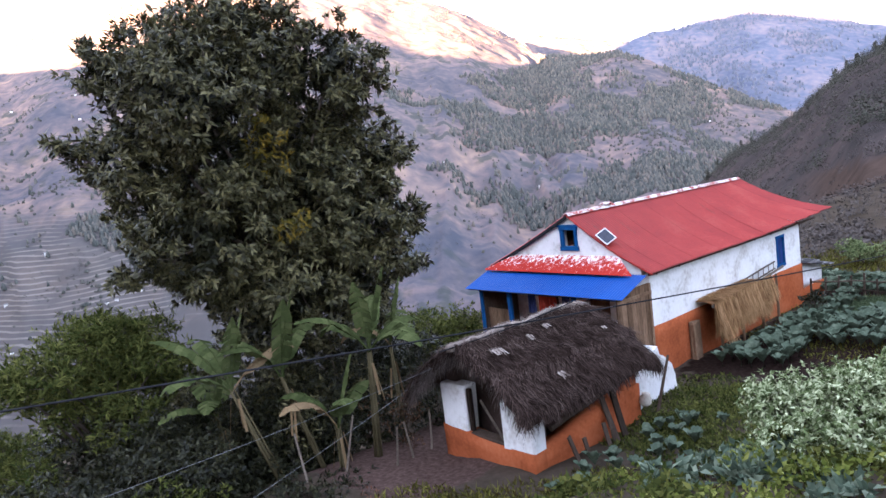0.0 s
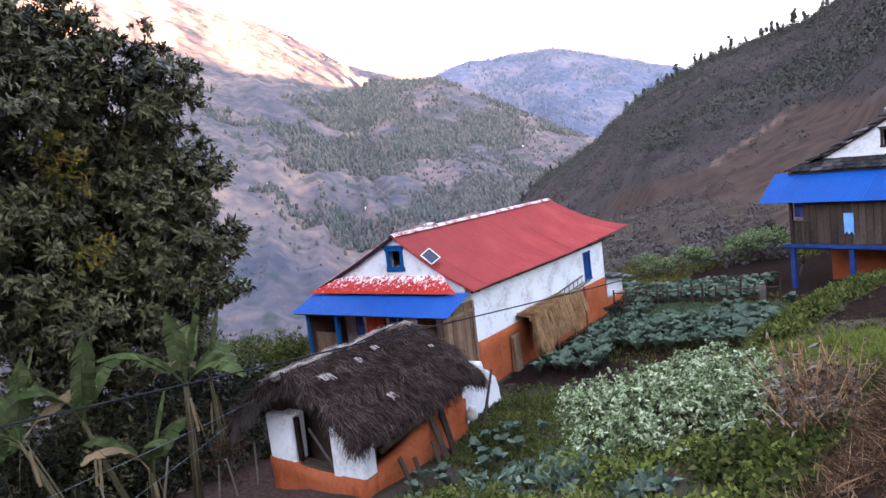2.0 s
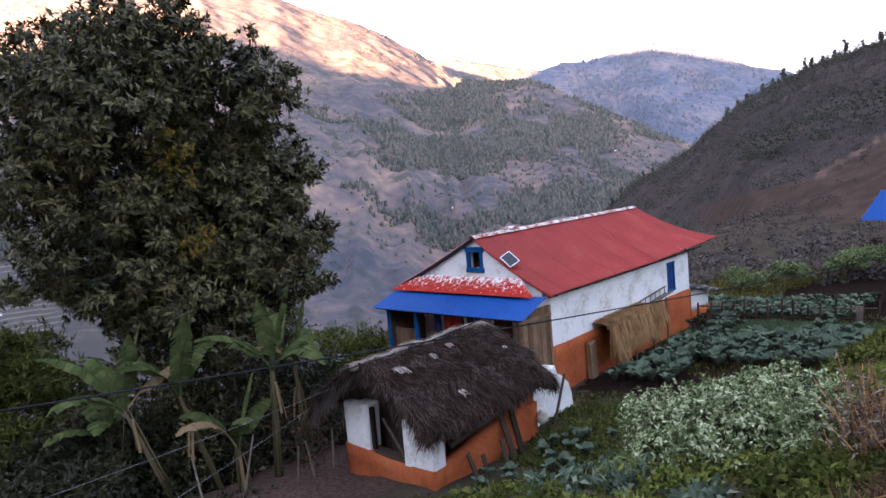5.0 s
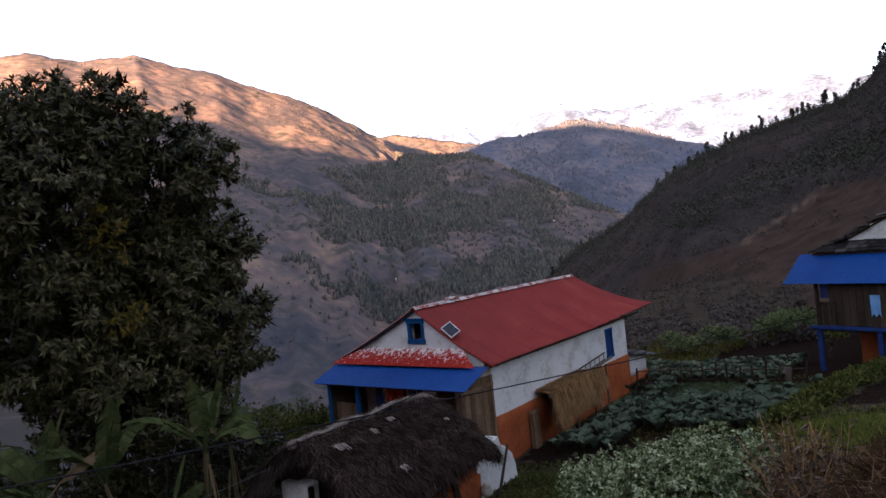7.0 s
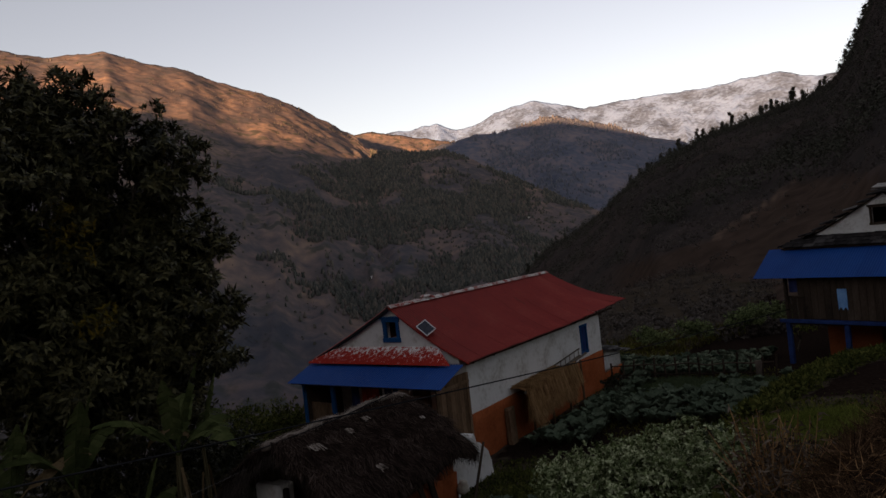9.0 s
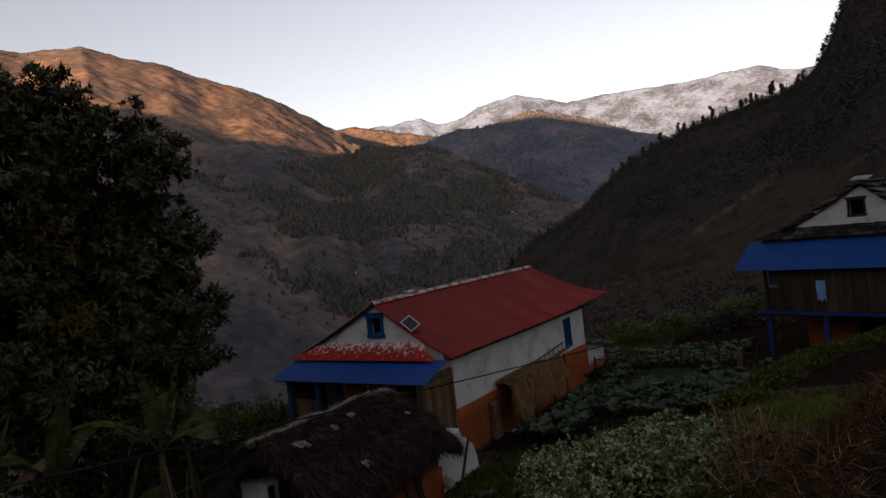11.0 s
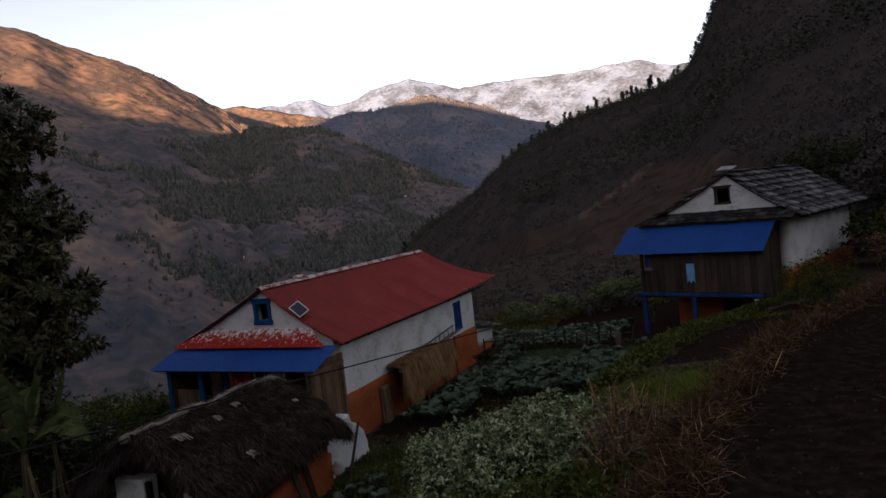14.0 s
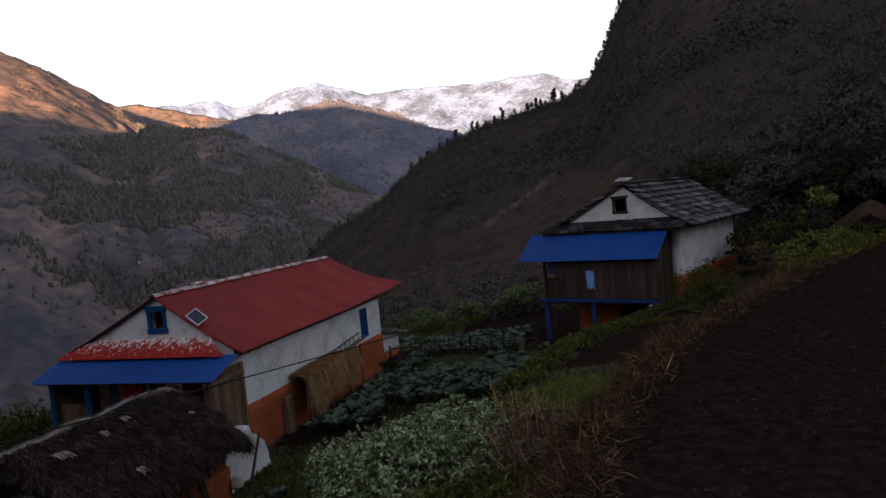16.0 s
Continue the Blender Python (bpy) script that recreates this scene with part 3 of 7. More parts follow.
# ---- the red-roofed house ----
def wall_panel(geo, axis, at, thick, u0, u1, z0, z1, holes=(), rag=0.0):
    """A wall that runs along x (axis 'x', its outer face at y = at) or along y; holes: (u0, u1, z0, z1), cut through."""
    us = sorted({u0, u1, *[h[0] for h in holes], *[h[1] for h in holes]})
    zs = sorted({z0, z1, *[h[2] for h in holes], *[h[3] for h in holes]})
    for a, b in zip(us, us[1:]):
        for c, d in zip(zs, zs[1:]):
            if any(h[0] <= (a + b) / 2 <= h[1] and h[2] <= (c + d) / 2 <= h[3] for h in holes):
                continue
            lo, hi = min(at, at + thick), max(at, at + thick)
            if axis == "x":
                geo.box(a, lo, c, b, hi, d)
            else:
                geo.box(lo, a, c, hi, b, d)
    return geo.weld()


def frame_geo(axis, at, u0, u1, z0, z1, w=0.07, d=0.09, out=0.03):
    g = Geo()
    for a, b, c, e in ((u0 - 0.03, u1 + 0.03, z1 - w, z1 + 0.02), (u0 - 0.03, u1 + 0.03, z0 - 0.03, z0 + w), (u0, u0 + w, z0 + w, z1 - w), (u1 - w, u1, z0 + w, z1 - w)):
        if axis == "x":
            g.box(a, at - out, c, b, at - out + d, e, 0.008)
        else:
            g.box(at - out, a, c, at - out + d, b, e, 0.008)
    return g


def corrugated(a0f, a1f, path, pitch=0.105, amp=0.028, per=4, rows=7):
    """A corrugated sheet; path(s) gives (y, z) from top to bottom, a0f(s) and a1f(s) the x of its sides."""
    n = 8 * per
    out = []
    for i in range(rows + 1):
        s = i / rows
        y, z = path(s)
        row = []
        for k in range(n + 1):
            u = k / n
            row.append((a0f(s) + (a1f(s) - a0f(s)) * u, y, z + amp * math.sin(2 * math.pi * k / per)))
        out.append(row)
    return Geo().slab(out, (0, 0, -0.004))


def soft_wall(geo, n=0.015, seed=1.0):
    """Hand-plastered unevenness: strays the vertices a little."""
    geo.v = [(x + n * fbm(y, z, 1.3, 3, seed), y + n * fbm(x, z, 1.3, 3, seed + 2), z) for x, y, z in geo.v]
    return geo


def uneven_wall(axis, at, thick, u0, u1, z0, z1, top=None, bottom=None, step=0.25, n=0.02, seed=1.0):
    """A plastered wall with an uneven face; top(u) and bottom(u) bend its edges."""
    k = max(2, int((u1 - u0) / step))
    m = max(2, int((z1 - z0) / step))
    rows = []
    for i in range(m + 1):
        row = []
        for j in range(k + 1):
            u = u0 + (u1 - u0) * j / k
            lo, hi = (bottom(u) if bottom else z0), (top(u) if top else z1)
            z = lo + (hi - lo) * i / m
            d = n * fbm(u, z, 1.4, 3, seed)
            row.append((u, at + d, z) if axis == "x" else (at + d, u, z))
        rows.append(row)
    return Geo().slab(rows, (0, thick, 0) if axis == "x" else (thick, 0, 0))


def house_red():
    m = pose(3.64, 19.87, -6.7, 0, 0, 40)
    h = thing("house", m, "whitewashed mud house with red corrugated roof and clay plinth", "house")
    rnd = random.Random(3)
    RB, LB, F, B, P = -2.36, 2.7, 0.3, 9.9, 1.76
    wob = lambda u: P + 0.03 * fbm(u, 0, 1.5, 3, 8)
    # uphill wall: white above, clay below, a window near the far end
    w = part("wall", wall_panel(Geo(), "x", RB, 0.4, F, B, P - 0.1, 3.35, [(8.0, 8.62, 1.95, 3.0)]), M_WHITE, h, "whitewashed side wall")
    part("plinth", uneven_wall("x", RB - 0.03, 0.45, F - 0.03, B + 0.03, -1.2, P, top=wob, seed=4), M_ORANGE, h, "red clay lower wall", smooth=True)
    win = part("window", frame_geo("x", RB, 8.0, 8.62, 1.95, 3.0), M_BLUEW, h, "blue wooden shutter window")
    for k in range(2):
        part("shutter", Geo().box(8.07 + k * 0.245, RB + 0.03, 2.02, 8.07 + k * 0.245 + 0.235, RB + 0.06, 2.93, 0.006), M_DARKBLUE, win, "dark blue shutter leaf" if k == 0 else "")
    # far wall and downhill wall
    part("wall", Geo().box(B - 0.4, RB + 0.4, -1.2, B, LB, 3.3), M_WHITE, h)
    part("wall", Geo().box(F + 0.4, LB - 0.4, -2.5, B - 0.4, LB, 3.3), M_WHITE, h)
    # front wall: white, with the gable over it
    fr = wall_panel(Geo(), "y", F, 0.4, RB + 0.4, LB, 1.0, 3.5, [(0.9, 1.75, 1.1, 2.9), (-1.0, -0.2, 1.1, 2.85)])
    part("wall", fr, M_WHITE, h, "whitewashed front wall")
    g = Geo()
    G = 0.06
    tri = lambda y: 4.93 - (0.63 * -y if y < 0 else 0.465 * y) - 0.11 * math.sin(min(1, abs(y) / 2.7) * math.pi)
    cols = [-2.3, -1.4, -0.27, 0.35, 1.4, LB]
    for a, b in zip(cols, cols[1:]):
        for lo, hi in (((3.25, 3.92), (4.6, None)) if a == -0.27 else ((3.25, None),)):
            za, zb = (tri(a), tri(b)) if hi is None else (hi, hi)
            q = [(G, a, lo), (G, b, lo), (G, b, max(lo, zb)), (G, a, max(lo, za))]
            if a == -0.27 and hi is None:
                q.insert(3, (G, 0, tri(0)))
            v = q + [(x + 0.3, y, z) for x, y, z in q]
            k = len(q)
            g.add(v, [tuple(reversed(range(k))), tuple(range(k, 2 * k))] + [(i, (i + 1) % k, k + (i + 1) % k, k + i) for i in range(k)])
    part("gable", g.weld(), M_WHITE, h, "whitewashed gable")
    win = part("window", frame_geo("y", G, -0.27, 0.35, 3.92, 4.6, 0.1, 0.12, 0.05), M_BLUEW, h, "small blue attic window standing open")
    part("lintel", Geo().box(G - 0.07, -0.36, 4.6, G + 0.05, 0.44, 4.66, 0.01), M_BLUEW, win)
    # dark panel behind the attic window, the unlit loft put into its colour
    part("attic_dark_panel", Geo().box(1.4, -1.0, 3.4, 1.5, 1.0, 4.15), M_DARK, h)
    # plinth front and porch floor
    part("porch_floor", Geo().box(-1.3, RB + 0.05, -1.6, F, LB + 0.2, 1.05, 0.03), M_ORANGE, h, "clay porch platform")
    # porch: blue posts, a beam, clothes on a line, dark doorway
    for y in (2.75, 1.55, -0.9):
        part("post", Geo().box(-1.22, y - 0.06, 1.05, -1.1, y + 0.06, 2.82, 0.012), M_BLUEW, h, "blue painted post")
    part("beam", Geo().box(-1.24, RB, 2.80, -1.08, LB + 0.15, 2.91, 0.015), M_BLUEW, h)
    part("side_board", Geo().box(-1.18, 2.62, 1.1, F, 2.68, 2.9, 0.01), M_DARKWOOD, h)
    for k in range(5):
        part("board", Geo().box(-1.06, 1.62 + k * 0.21, 1.1, -1.03, 1.82 + k * 0.21, 1.1 + 1.15 + rnd.uniform(-0.02, 0.02), 0.006), M_WOOD, h)
    d = part("door", Geo().box(F + 0.1, -0.98, 1.1, F + 0.15, -0.22, 2.83, 0.01), M_WOOD, h, "dark plank door")
    part("latch", Geo().box(F + 0.07, -0.9, 1.9, F + 0.1, -0.78, 1.94, 0.005), M_CABLE, d)
    part("door", Geo().box(F + 0.12, 0.92, 1.1, F + 0.17, 1.73, 2.88, 0.01), M_DARKWOOD, h)
    for y, wd, ln, mt in ((1.0, 0.3, 0.75, M_CLOTHNAVY), (0.55, 0.35, 0.9, M_CLOTHRED), (0.2, 0.3, 0.8, M_CLOTHRED), (-0.3, 0.28, 0.6, M_CLOTHNAVY)):
        rows = [[(-0.8 + 0.03 * math.sin(j * 1.7 + i * 0.4) * (i / 6), y + wd * (j / 8 - 0.5), 2.88 - ln * i / 6) for j in range(9)] for i in range(7)]
        part("cloth", Geo().slab(rows, (0.012, 0, 0)), mt, h, "garment hung to dry")
    # board panel that closes the porch's uphill side
    n = 7
    for k in range(n):
        x0 = -1.25 + k * 1.5 / n
        part("board", Geo().box(x0, RB - 0.01, 0.55 + rnd.uniform(-0.05, 0.03), x0 + 1.5 / n - 0.008, RB + 0.025, 3.0, 0.005), M_WOOD, h)
    for z in (0.75, 2.7):
        part("rail", Geo().box(-1.27, RB - 0.05, z, F, RB - 0.012, z + 0.09, 0.006), M_WOOD, h)
    part("stile", Geo().box(F - 0.14, RB - 0.055, 0.5, F - 0.03, RB - 0.012, 3.0, 0.006), M_WOOD, h)
    part("ledge", Geo().box(-1.3, RB - 0.25, 0.32, F - 0.05, RB + 0.3, 0.5, 0.05), M_ORANGE, h, "worn clay ledge")
    # roof: sheets of corrugated iron
    right = lambda s: (0.02 - 2.70 * s, 4.97 - 1.70 * s - 0.10 * math.sin(math.pi * s) + 0.05 * s ** 4)
    left = lambda s: (0.02 + 3.42 * s, 4.96 - 1.60 * s - 0.05 * math.sin(math.pi * s))
    ns, length = 14, 10.35
    for k in range(ns):
        a0, a1 = k * length / ns, (k + 1) * length / ns + length / ns / 7
        fl0, fl1 = max(0, (k - 9) / (ns - 9)) * 1.75, max(0, (k - 8) / (ns - 9)) * 1.75
        up = (k - 8.5) / (ns - 9) * 0.18 if k > 8 else 0
        lift = lambda s, up=up, k=k: (right(s)[0], right(s)[1] + up * s ** 2 + 0.009 * (k % 2))
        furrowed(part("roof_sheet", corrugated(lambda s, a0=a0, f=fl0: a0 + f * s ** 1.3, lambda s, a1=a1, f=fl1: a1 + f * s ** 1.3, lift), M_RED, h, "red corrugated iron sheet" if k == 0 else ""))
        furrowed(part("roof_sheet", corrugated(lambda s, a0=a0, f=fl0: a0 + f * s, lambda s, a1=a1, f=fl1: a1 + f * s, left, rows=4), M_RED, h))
    # ridge capping with pale mortar
    rows = [[(x, y, 4.985 + dz + 0.012 * fbm(x, y, 2.5)) for y, dz in ((-0.13, -0.05), (-0.05, 0.025), (0.05, 0.025), (0.13, -0.05))] for x in np.linspace(-0.06, length + 0.03, 50)]
    part("ridge_cap", Geo().slab(rows, (0, 0, -0.01)), M_RIDGECAP, h, "white-streaked ridge capping")
    part("ridge_block", Geo().box(1.7, -0.15, 5.0, 2.05, 0.1, 5.09, 0.03), M_RIDGECAP, h)
    # verge boards and rafters
    for sgn, pth in ((-1, right), (1, left)):
        g, th = Geo(), 0.12 if sgn > 0 else 0.05
        for i in range(8):
            (y0, z0), (y1, z1) = pth(i / 8), pth((i + 1) / 8)
            g.add([(-0.03, y0, z0 - th), (-0.03, y0, z0 - 0.015), (-0.03, y1, z1 - 0.015), (-0.03, y1, z1 - th), (0.02, y0, z0 - th), (0.02, y0, z0 - 0.015), (0.02, y1, z1 - 0.015), (0.02, y1, z1 - th)],
                  [(0, 1, 2, 3), (7, 6, 5, 4), (0, 3, 7, 4), (1, 5, 6, 2), (0, 4, 5, 1), (3, 2, 6, 7)])
        part("verge_board", g.weld(), M_CABLE if sgn > 0 else M_RED, h)
    for k in range(9):
        x = 0.5 + k * 1.15
        part("rafter", Geo().tube([(x, -0.3, 4.68), (x, -2.5, 3.2)], 0.035, 6), M_DARKWOOD, h)
    part("eave_purlin", Geo().tube([(0.1, -2.5, 3.25), (5, -2.52, 3.24), (10.9, -2.5, 3.27)], 0.04, 6), M_DARKWOOD, h)
    # red skirt roof under the gable, cut off where it meets the main slopes
    rows = 5
    for k in range(8):
        y0, y1 = 3.12 - k * 5.5 / 8 + 0.02, 3.12 - (k + 1) * 5.5 / 8 - 0.02
        n = 32
        out = []
        for i in range(rows + 1):
            row = []
            for j in range(n + 1):
                y = y0 + (y1 - y0) * j / n
                zr = right(-y / 2.7)[1] if y < 0 else left(y / 3.42)[1]
                s0 = min(0.97, max(0, (3.86 - zr) / 0.42))
                s = s0 + (1 - s0) * i / rows
                row.append((G + 0.01 - 0.62 * s, y, 3.76 - 0.42 * s + 0.01 * math.sin(math.pi * j / 2)))
            out.append(row)
        part("skirt_sheet", Geo().slab(out, (0, 0, -0.004)), M_SKIRT, h, "red skirt roof flecked with fallen whitewash" if k == 0 else "")
    # blue awning
    for k in range(8):
        y0, y1 = 3.12 - k * 5.82 / 8 + 0.02, 3.12 - (k + 1) * 5.82 / 8 - 0.02
        n, out = 36, []
        for i in range(4):
            s = i / 3
            out.append([(-0.33 - 1.17 * s, y0 + (y1 - y0) * j / n, 3.325 - 0.41 * s + 0.009 * math.sin(math.pi * j / 2) + 0.003 * (k % 2)) for j in range(n + 1)])
        part("awning_sheet", Geo().slab(out, (0, 0, -0.004)), M_BLUE, h, "blue corrugated awning sheet" if k == 0 else "")
    part("awning_rail", Geo().tube([(-1.45, 3.0, 2.9), (-1.45, -2.65, 2.9)], 0.025, 6), M_WOOD, h)
    # annex at the far end
    rag = lambda u: 1.78 - 0.22 * max(0, u - 9.9) + 0.03 * fbm(u, 1, 3)
    part("annex_wall", uneven_wall("x", RB + 0.16, 0.35, B + 0.04, B + 2.2, 0.70, 1.78, top=rag, bottom=lambda u: 0.70 - 0.03 * fbm(u, 2, 2), seed=6), M_WHITE, h, "whitewashed annex wall", smooth=True)
    part("annex_plinth", uneven_wall("x", RB + 0.12, 0.4, B + 0.04, B + 2.25, -0.7, 0.72, seed=7), M_ORANGE, h, "red clay annex plinth", smooth=True)
    part("annex_end_wall", Geo().box(B + 1.85, RB + 0.55, -0.7, B + 2.2, -0.4, 1.3, 0.04), M_WHITE, h)
    for k in range(14):
        x0 = B + 0.02 + (k % 7) * 0.38
        yy = RB - 0.14 + (k // 7) * 0.5
        part("slate", Geo().box(x0, yy, 0, x0 + 0.42, yy + 0.62, 0.03, 0.008, jit=0.015, rnd=rnd), M_SLATE, h, m=pose(0, 0, 1.86 + (k // 7) * 0.06 - 0.2 * (k % 7) * 0.38, 3, 0, rnd.uniform(-0.3, 0.3)))
    return h


def dark_furrows():
    """Makes the red sheets darker towards the bottom of their furrows."""
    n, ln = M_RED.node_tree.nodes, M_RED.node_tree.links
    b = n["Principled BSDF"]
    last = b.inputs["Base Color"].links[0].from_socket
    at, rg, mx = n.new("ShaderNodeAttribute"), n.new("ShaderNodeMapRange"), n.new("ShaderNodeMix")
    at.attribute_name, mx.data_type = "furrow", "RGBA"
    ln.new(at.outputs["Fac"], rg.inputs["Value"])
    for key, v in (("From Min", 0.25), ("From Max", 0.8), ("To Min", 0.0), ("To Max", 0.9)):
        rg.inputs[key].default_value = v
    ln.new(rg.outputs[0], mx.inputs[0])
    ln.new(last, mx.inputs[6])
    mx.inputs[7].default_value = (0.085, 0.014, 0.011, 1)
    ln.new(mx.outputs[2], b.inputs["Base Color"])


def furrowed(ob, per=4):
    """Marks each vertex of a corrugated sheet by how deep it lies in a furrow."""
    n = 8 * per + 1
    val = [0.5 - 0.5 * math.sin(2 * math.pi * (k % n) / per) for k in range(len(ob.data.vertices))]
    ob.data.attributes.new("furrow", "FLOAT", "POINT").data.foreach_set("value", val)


dark_furrows()
M_RIDGECAP = surface("mortared_ridge", [(0.42, (0.28, 0.06, 0.05)), (0.50, (0.42, 0.33, 0.30)), (0.62, (0.66, 0.63, 0.60))], 3, 14, 0.9, 0.3)
M_SKIRT = surface("flecked_red_iron", [(0.43, (0.324, 0.0315, 0.0225)), (0.50, (0.405, 0.054, 0.0405)), (0.54, (0.63, 0.558, 0.522)), (0.7, (0.738, 0.72, 0.702))], 9.0, 75, 0.7, 0.2, stretch=(1, 1, 1))


def skirt_flecks():
    """Whitewash lies thick along the foot of the gable and thins out downhill."""
    n, ln = M_SKIRT.node_tree.nodes, M_SKIRT.node_tree.links
    cr = next(q for q in n if q.type == "VALTORGB")
    src = cr.inputs[0].links[0].from_socket
    co = next(q for q in n if q.type == "TEX_COORD")
    sep = n.new("ShaderNodeSeparateXYZ")
    ln.new(co.outputs["Object"], sep.inputs[0])
    k = n.new("ShaderNodeMath")
    k.operation = "MULTIPLY_ADD"
    k.inputs[1].default_value, k.inputs[2].default_value = 0.32, 0.035
    ln.new(sep.outputs["X"], k.inputs[0])
    s = n.new("ShaderNodeMath")
    s.operation = "ADD"
    ln.new(src, s.inputs[0])
    ln.new(k.outputs[0], s.inputs[1])
    ln.new(s.outputs[0], cr.inputs[0])


skirt_flecks()
house_red()


def panel_turn():
    """Fitted to the camera's view: faces it, tipped skyward and turned on its corner."""
    n = Vector((-0.65, -0.5, 0.75)).normalized()
    r = Vector((0.622, -0.783, 0))
    r = (r - n * r.dot(n)).normalized()
    u = n.cross(r)
    x, y = r * 0.80 + u * 0.6, r * -0.6 + u * 0.80
    return Matrix((x, y, n)).transposed().to_4x4()


def solar_panel():
    h = thing("solar_panel", pose(3.64, 19.87, -6.7, 0, 0, 40) @ pose(0.06, -1.27, 4.30, 0, 0, 0) @ panel_turn() @ Matrix.Scale(0.78, 4), "small solar panel in a pale frame on the red roof", "solar panel")
    part("cells", Geo().box(-0.2, -0.27, 0.0, 0.2, 0.27, 0.02, 0.003), M_CELL, h, "dark solar cells")
    for x0, y0, x1, y1 in ((-0.23, -0.3, 0.23, -0.27), (-0.23, 0.27, 0.23, 0.3), (-0.23, -0.27, -0.2, 0.27), (0.2, -0.27, 0.23, 0.27)):
        part("frame_rail", Geo().box(x0, y0, -0.012, x1, y1, 0.028, 0.004), M_ALU, h)
    for x in (-0.15, 0.15):
        part("strut", Geo().box(x - 0.015, -0.2, -0.22, x + 0.015, -0.17, -0.005, 0.003), M_ALU, h)


solar_panel()


def lean_to():
    """Straw stacked over poles against the uphill wall."""
    m = pose(3.64, 19.87, -6.7, 0, 0, 40)
    h = thing("straw_shelter", m @ pose(0.5, 0, 0), "lean-to of dry straw over poles against the clay wall", "shelter")
    rnd = random.Random(8)
    for x, z, top in ((2.3, -0.7, 1.9), (3.6, -0.7, 1.9), (4.9, -0.6, 1.98), (6.0, -0.4, 2.05)):
        part("pole", Geo().tube([(x, -2.98, z), (x + 0.03, -2.95, top)], [0.05, 0.04], 7), M_WOOD, h)
    part("rafter_pole", Geo().tube([(1.75, -3.06, 1.93), (4, -3.05, 2.02), (6.5, -2.98, 2.2)], [0.05, 0.045, 0.04], 7), M_STICK, h, "long peeled pole")
    part("plank_slab", Geo().box(1.45, -2.62, -0.7, 1.85, -2.42, 1.5, 0.05, jit=0.03, rnd=rnd), M_WOOD, h)
    rows = [[(2.0 + 2.7 * j / 22, y, z + 0.04 * (j / 22) + 0.06 * fbm(j * 0.5, i, 1.0, 3)) for j in range(23)] for i, (y, z) in enumerate(((-2.45, 2.02), (-2.75, 2.03), (-2.98, 1.97)))]
    part("straw_bed", Geo().slab(rows, (0, 0.06, -0.06)), M_STRAW, h, smooth=True)
    g = Geo()
    for _ in range(9500):
        x, s = 1.95 + 2.85 * rnd.random() ** 0.9, rnd.random()
        if s < 0.3:
            y, z = -2.45 - 0.55 * s / 0.3, 2.08
            d = Vector((rnd.uniform(-0.5, 0.4), -0.8, rnd.uniform(-0.2, 0.15)))
            ln = rnd.uniform(0.15, 0.35)
        else:
            y, z = -3.03 - 0.10 * s - 0.03 * rnd.random(), 2.02 - 0.75 * (s - 0.3)
            c = fbm(x, 0.3, 1.7, 3, 12)
            d = Vector((0.35 * fbm(x, s, 1.1, 3, 5) + rnd.uniform(-0.4, 0.3), rnd.uniform(-0.42, 0.05) - 0.2 * c, -1))
            ln = rnd.uniform(0.3, 0.75) * (1 + 0.35 * c)
        p = Vector((x, y, z + 0.03 * (x - 2) / 4))
        q = p + d * ln
        w = Vector((0.007, rnd.uniform(-0.004, 0.004), 0))
        g.add([p - w, p + w, q + w * 0.5, q - w * 0.5], [(0, 1, 2, 3)])
    for _ in range(6500):
        x = rnd.uniform(1.75, 5.3)
        p = Vector((x, -3.08 - 0.12 * rnd.random(), 1.98 + 0.035 * (x - 2) + rnd.uniform(-0.12, 0.08)))
        d = Vector((rnd.uniform(-0.28, 0.22), rnd.uniform(-0.35, 0.05), -1))
        q = p + d * rnd.uniform(0.4, 0.85) * (1 + 0.4 * fbm(x, 1.0, 2.2, 3, 4))
        w = Vector((0.007, rnd.uniform(-0.004, 0.004), 0))
        g.add([p - w, p + w, q + w * 0.5, q - w * 0.5], [(0, 1, 2, 3)])
    part("straw", g, M_STRAW, h, "loose hanging straw", kind="stuff")
    hh = thing("bamboo_ladder", m, "weathered bamboo ladder hung along the white wall", "ladder")
    for dz in (0, 0.24):
        part("side_pole", Geo().tube([(4.2, -2.47, 1.72 + dz), (7.6, -2.46, 2.0 + dz)], 0.025, 6), M_STICK, hh)
    for k in range(9):
        x = 4.4 + k * 0.38
        part("rung", Geo().tube([(x, -2.48, 1.72 + (x - 4.2) * 0.082), (x + 0.03, -2.48, 1.98 + (x - 4.2) * 0.082)], 0.014, 5), M_STICK, hh)


lean_to()


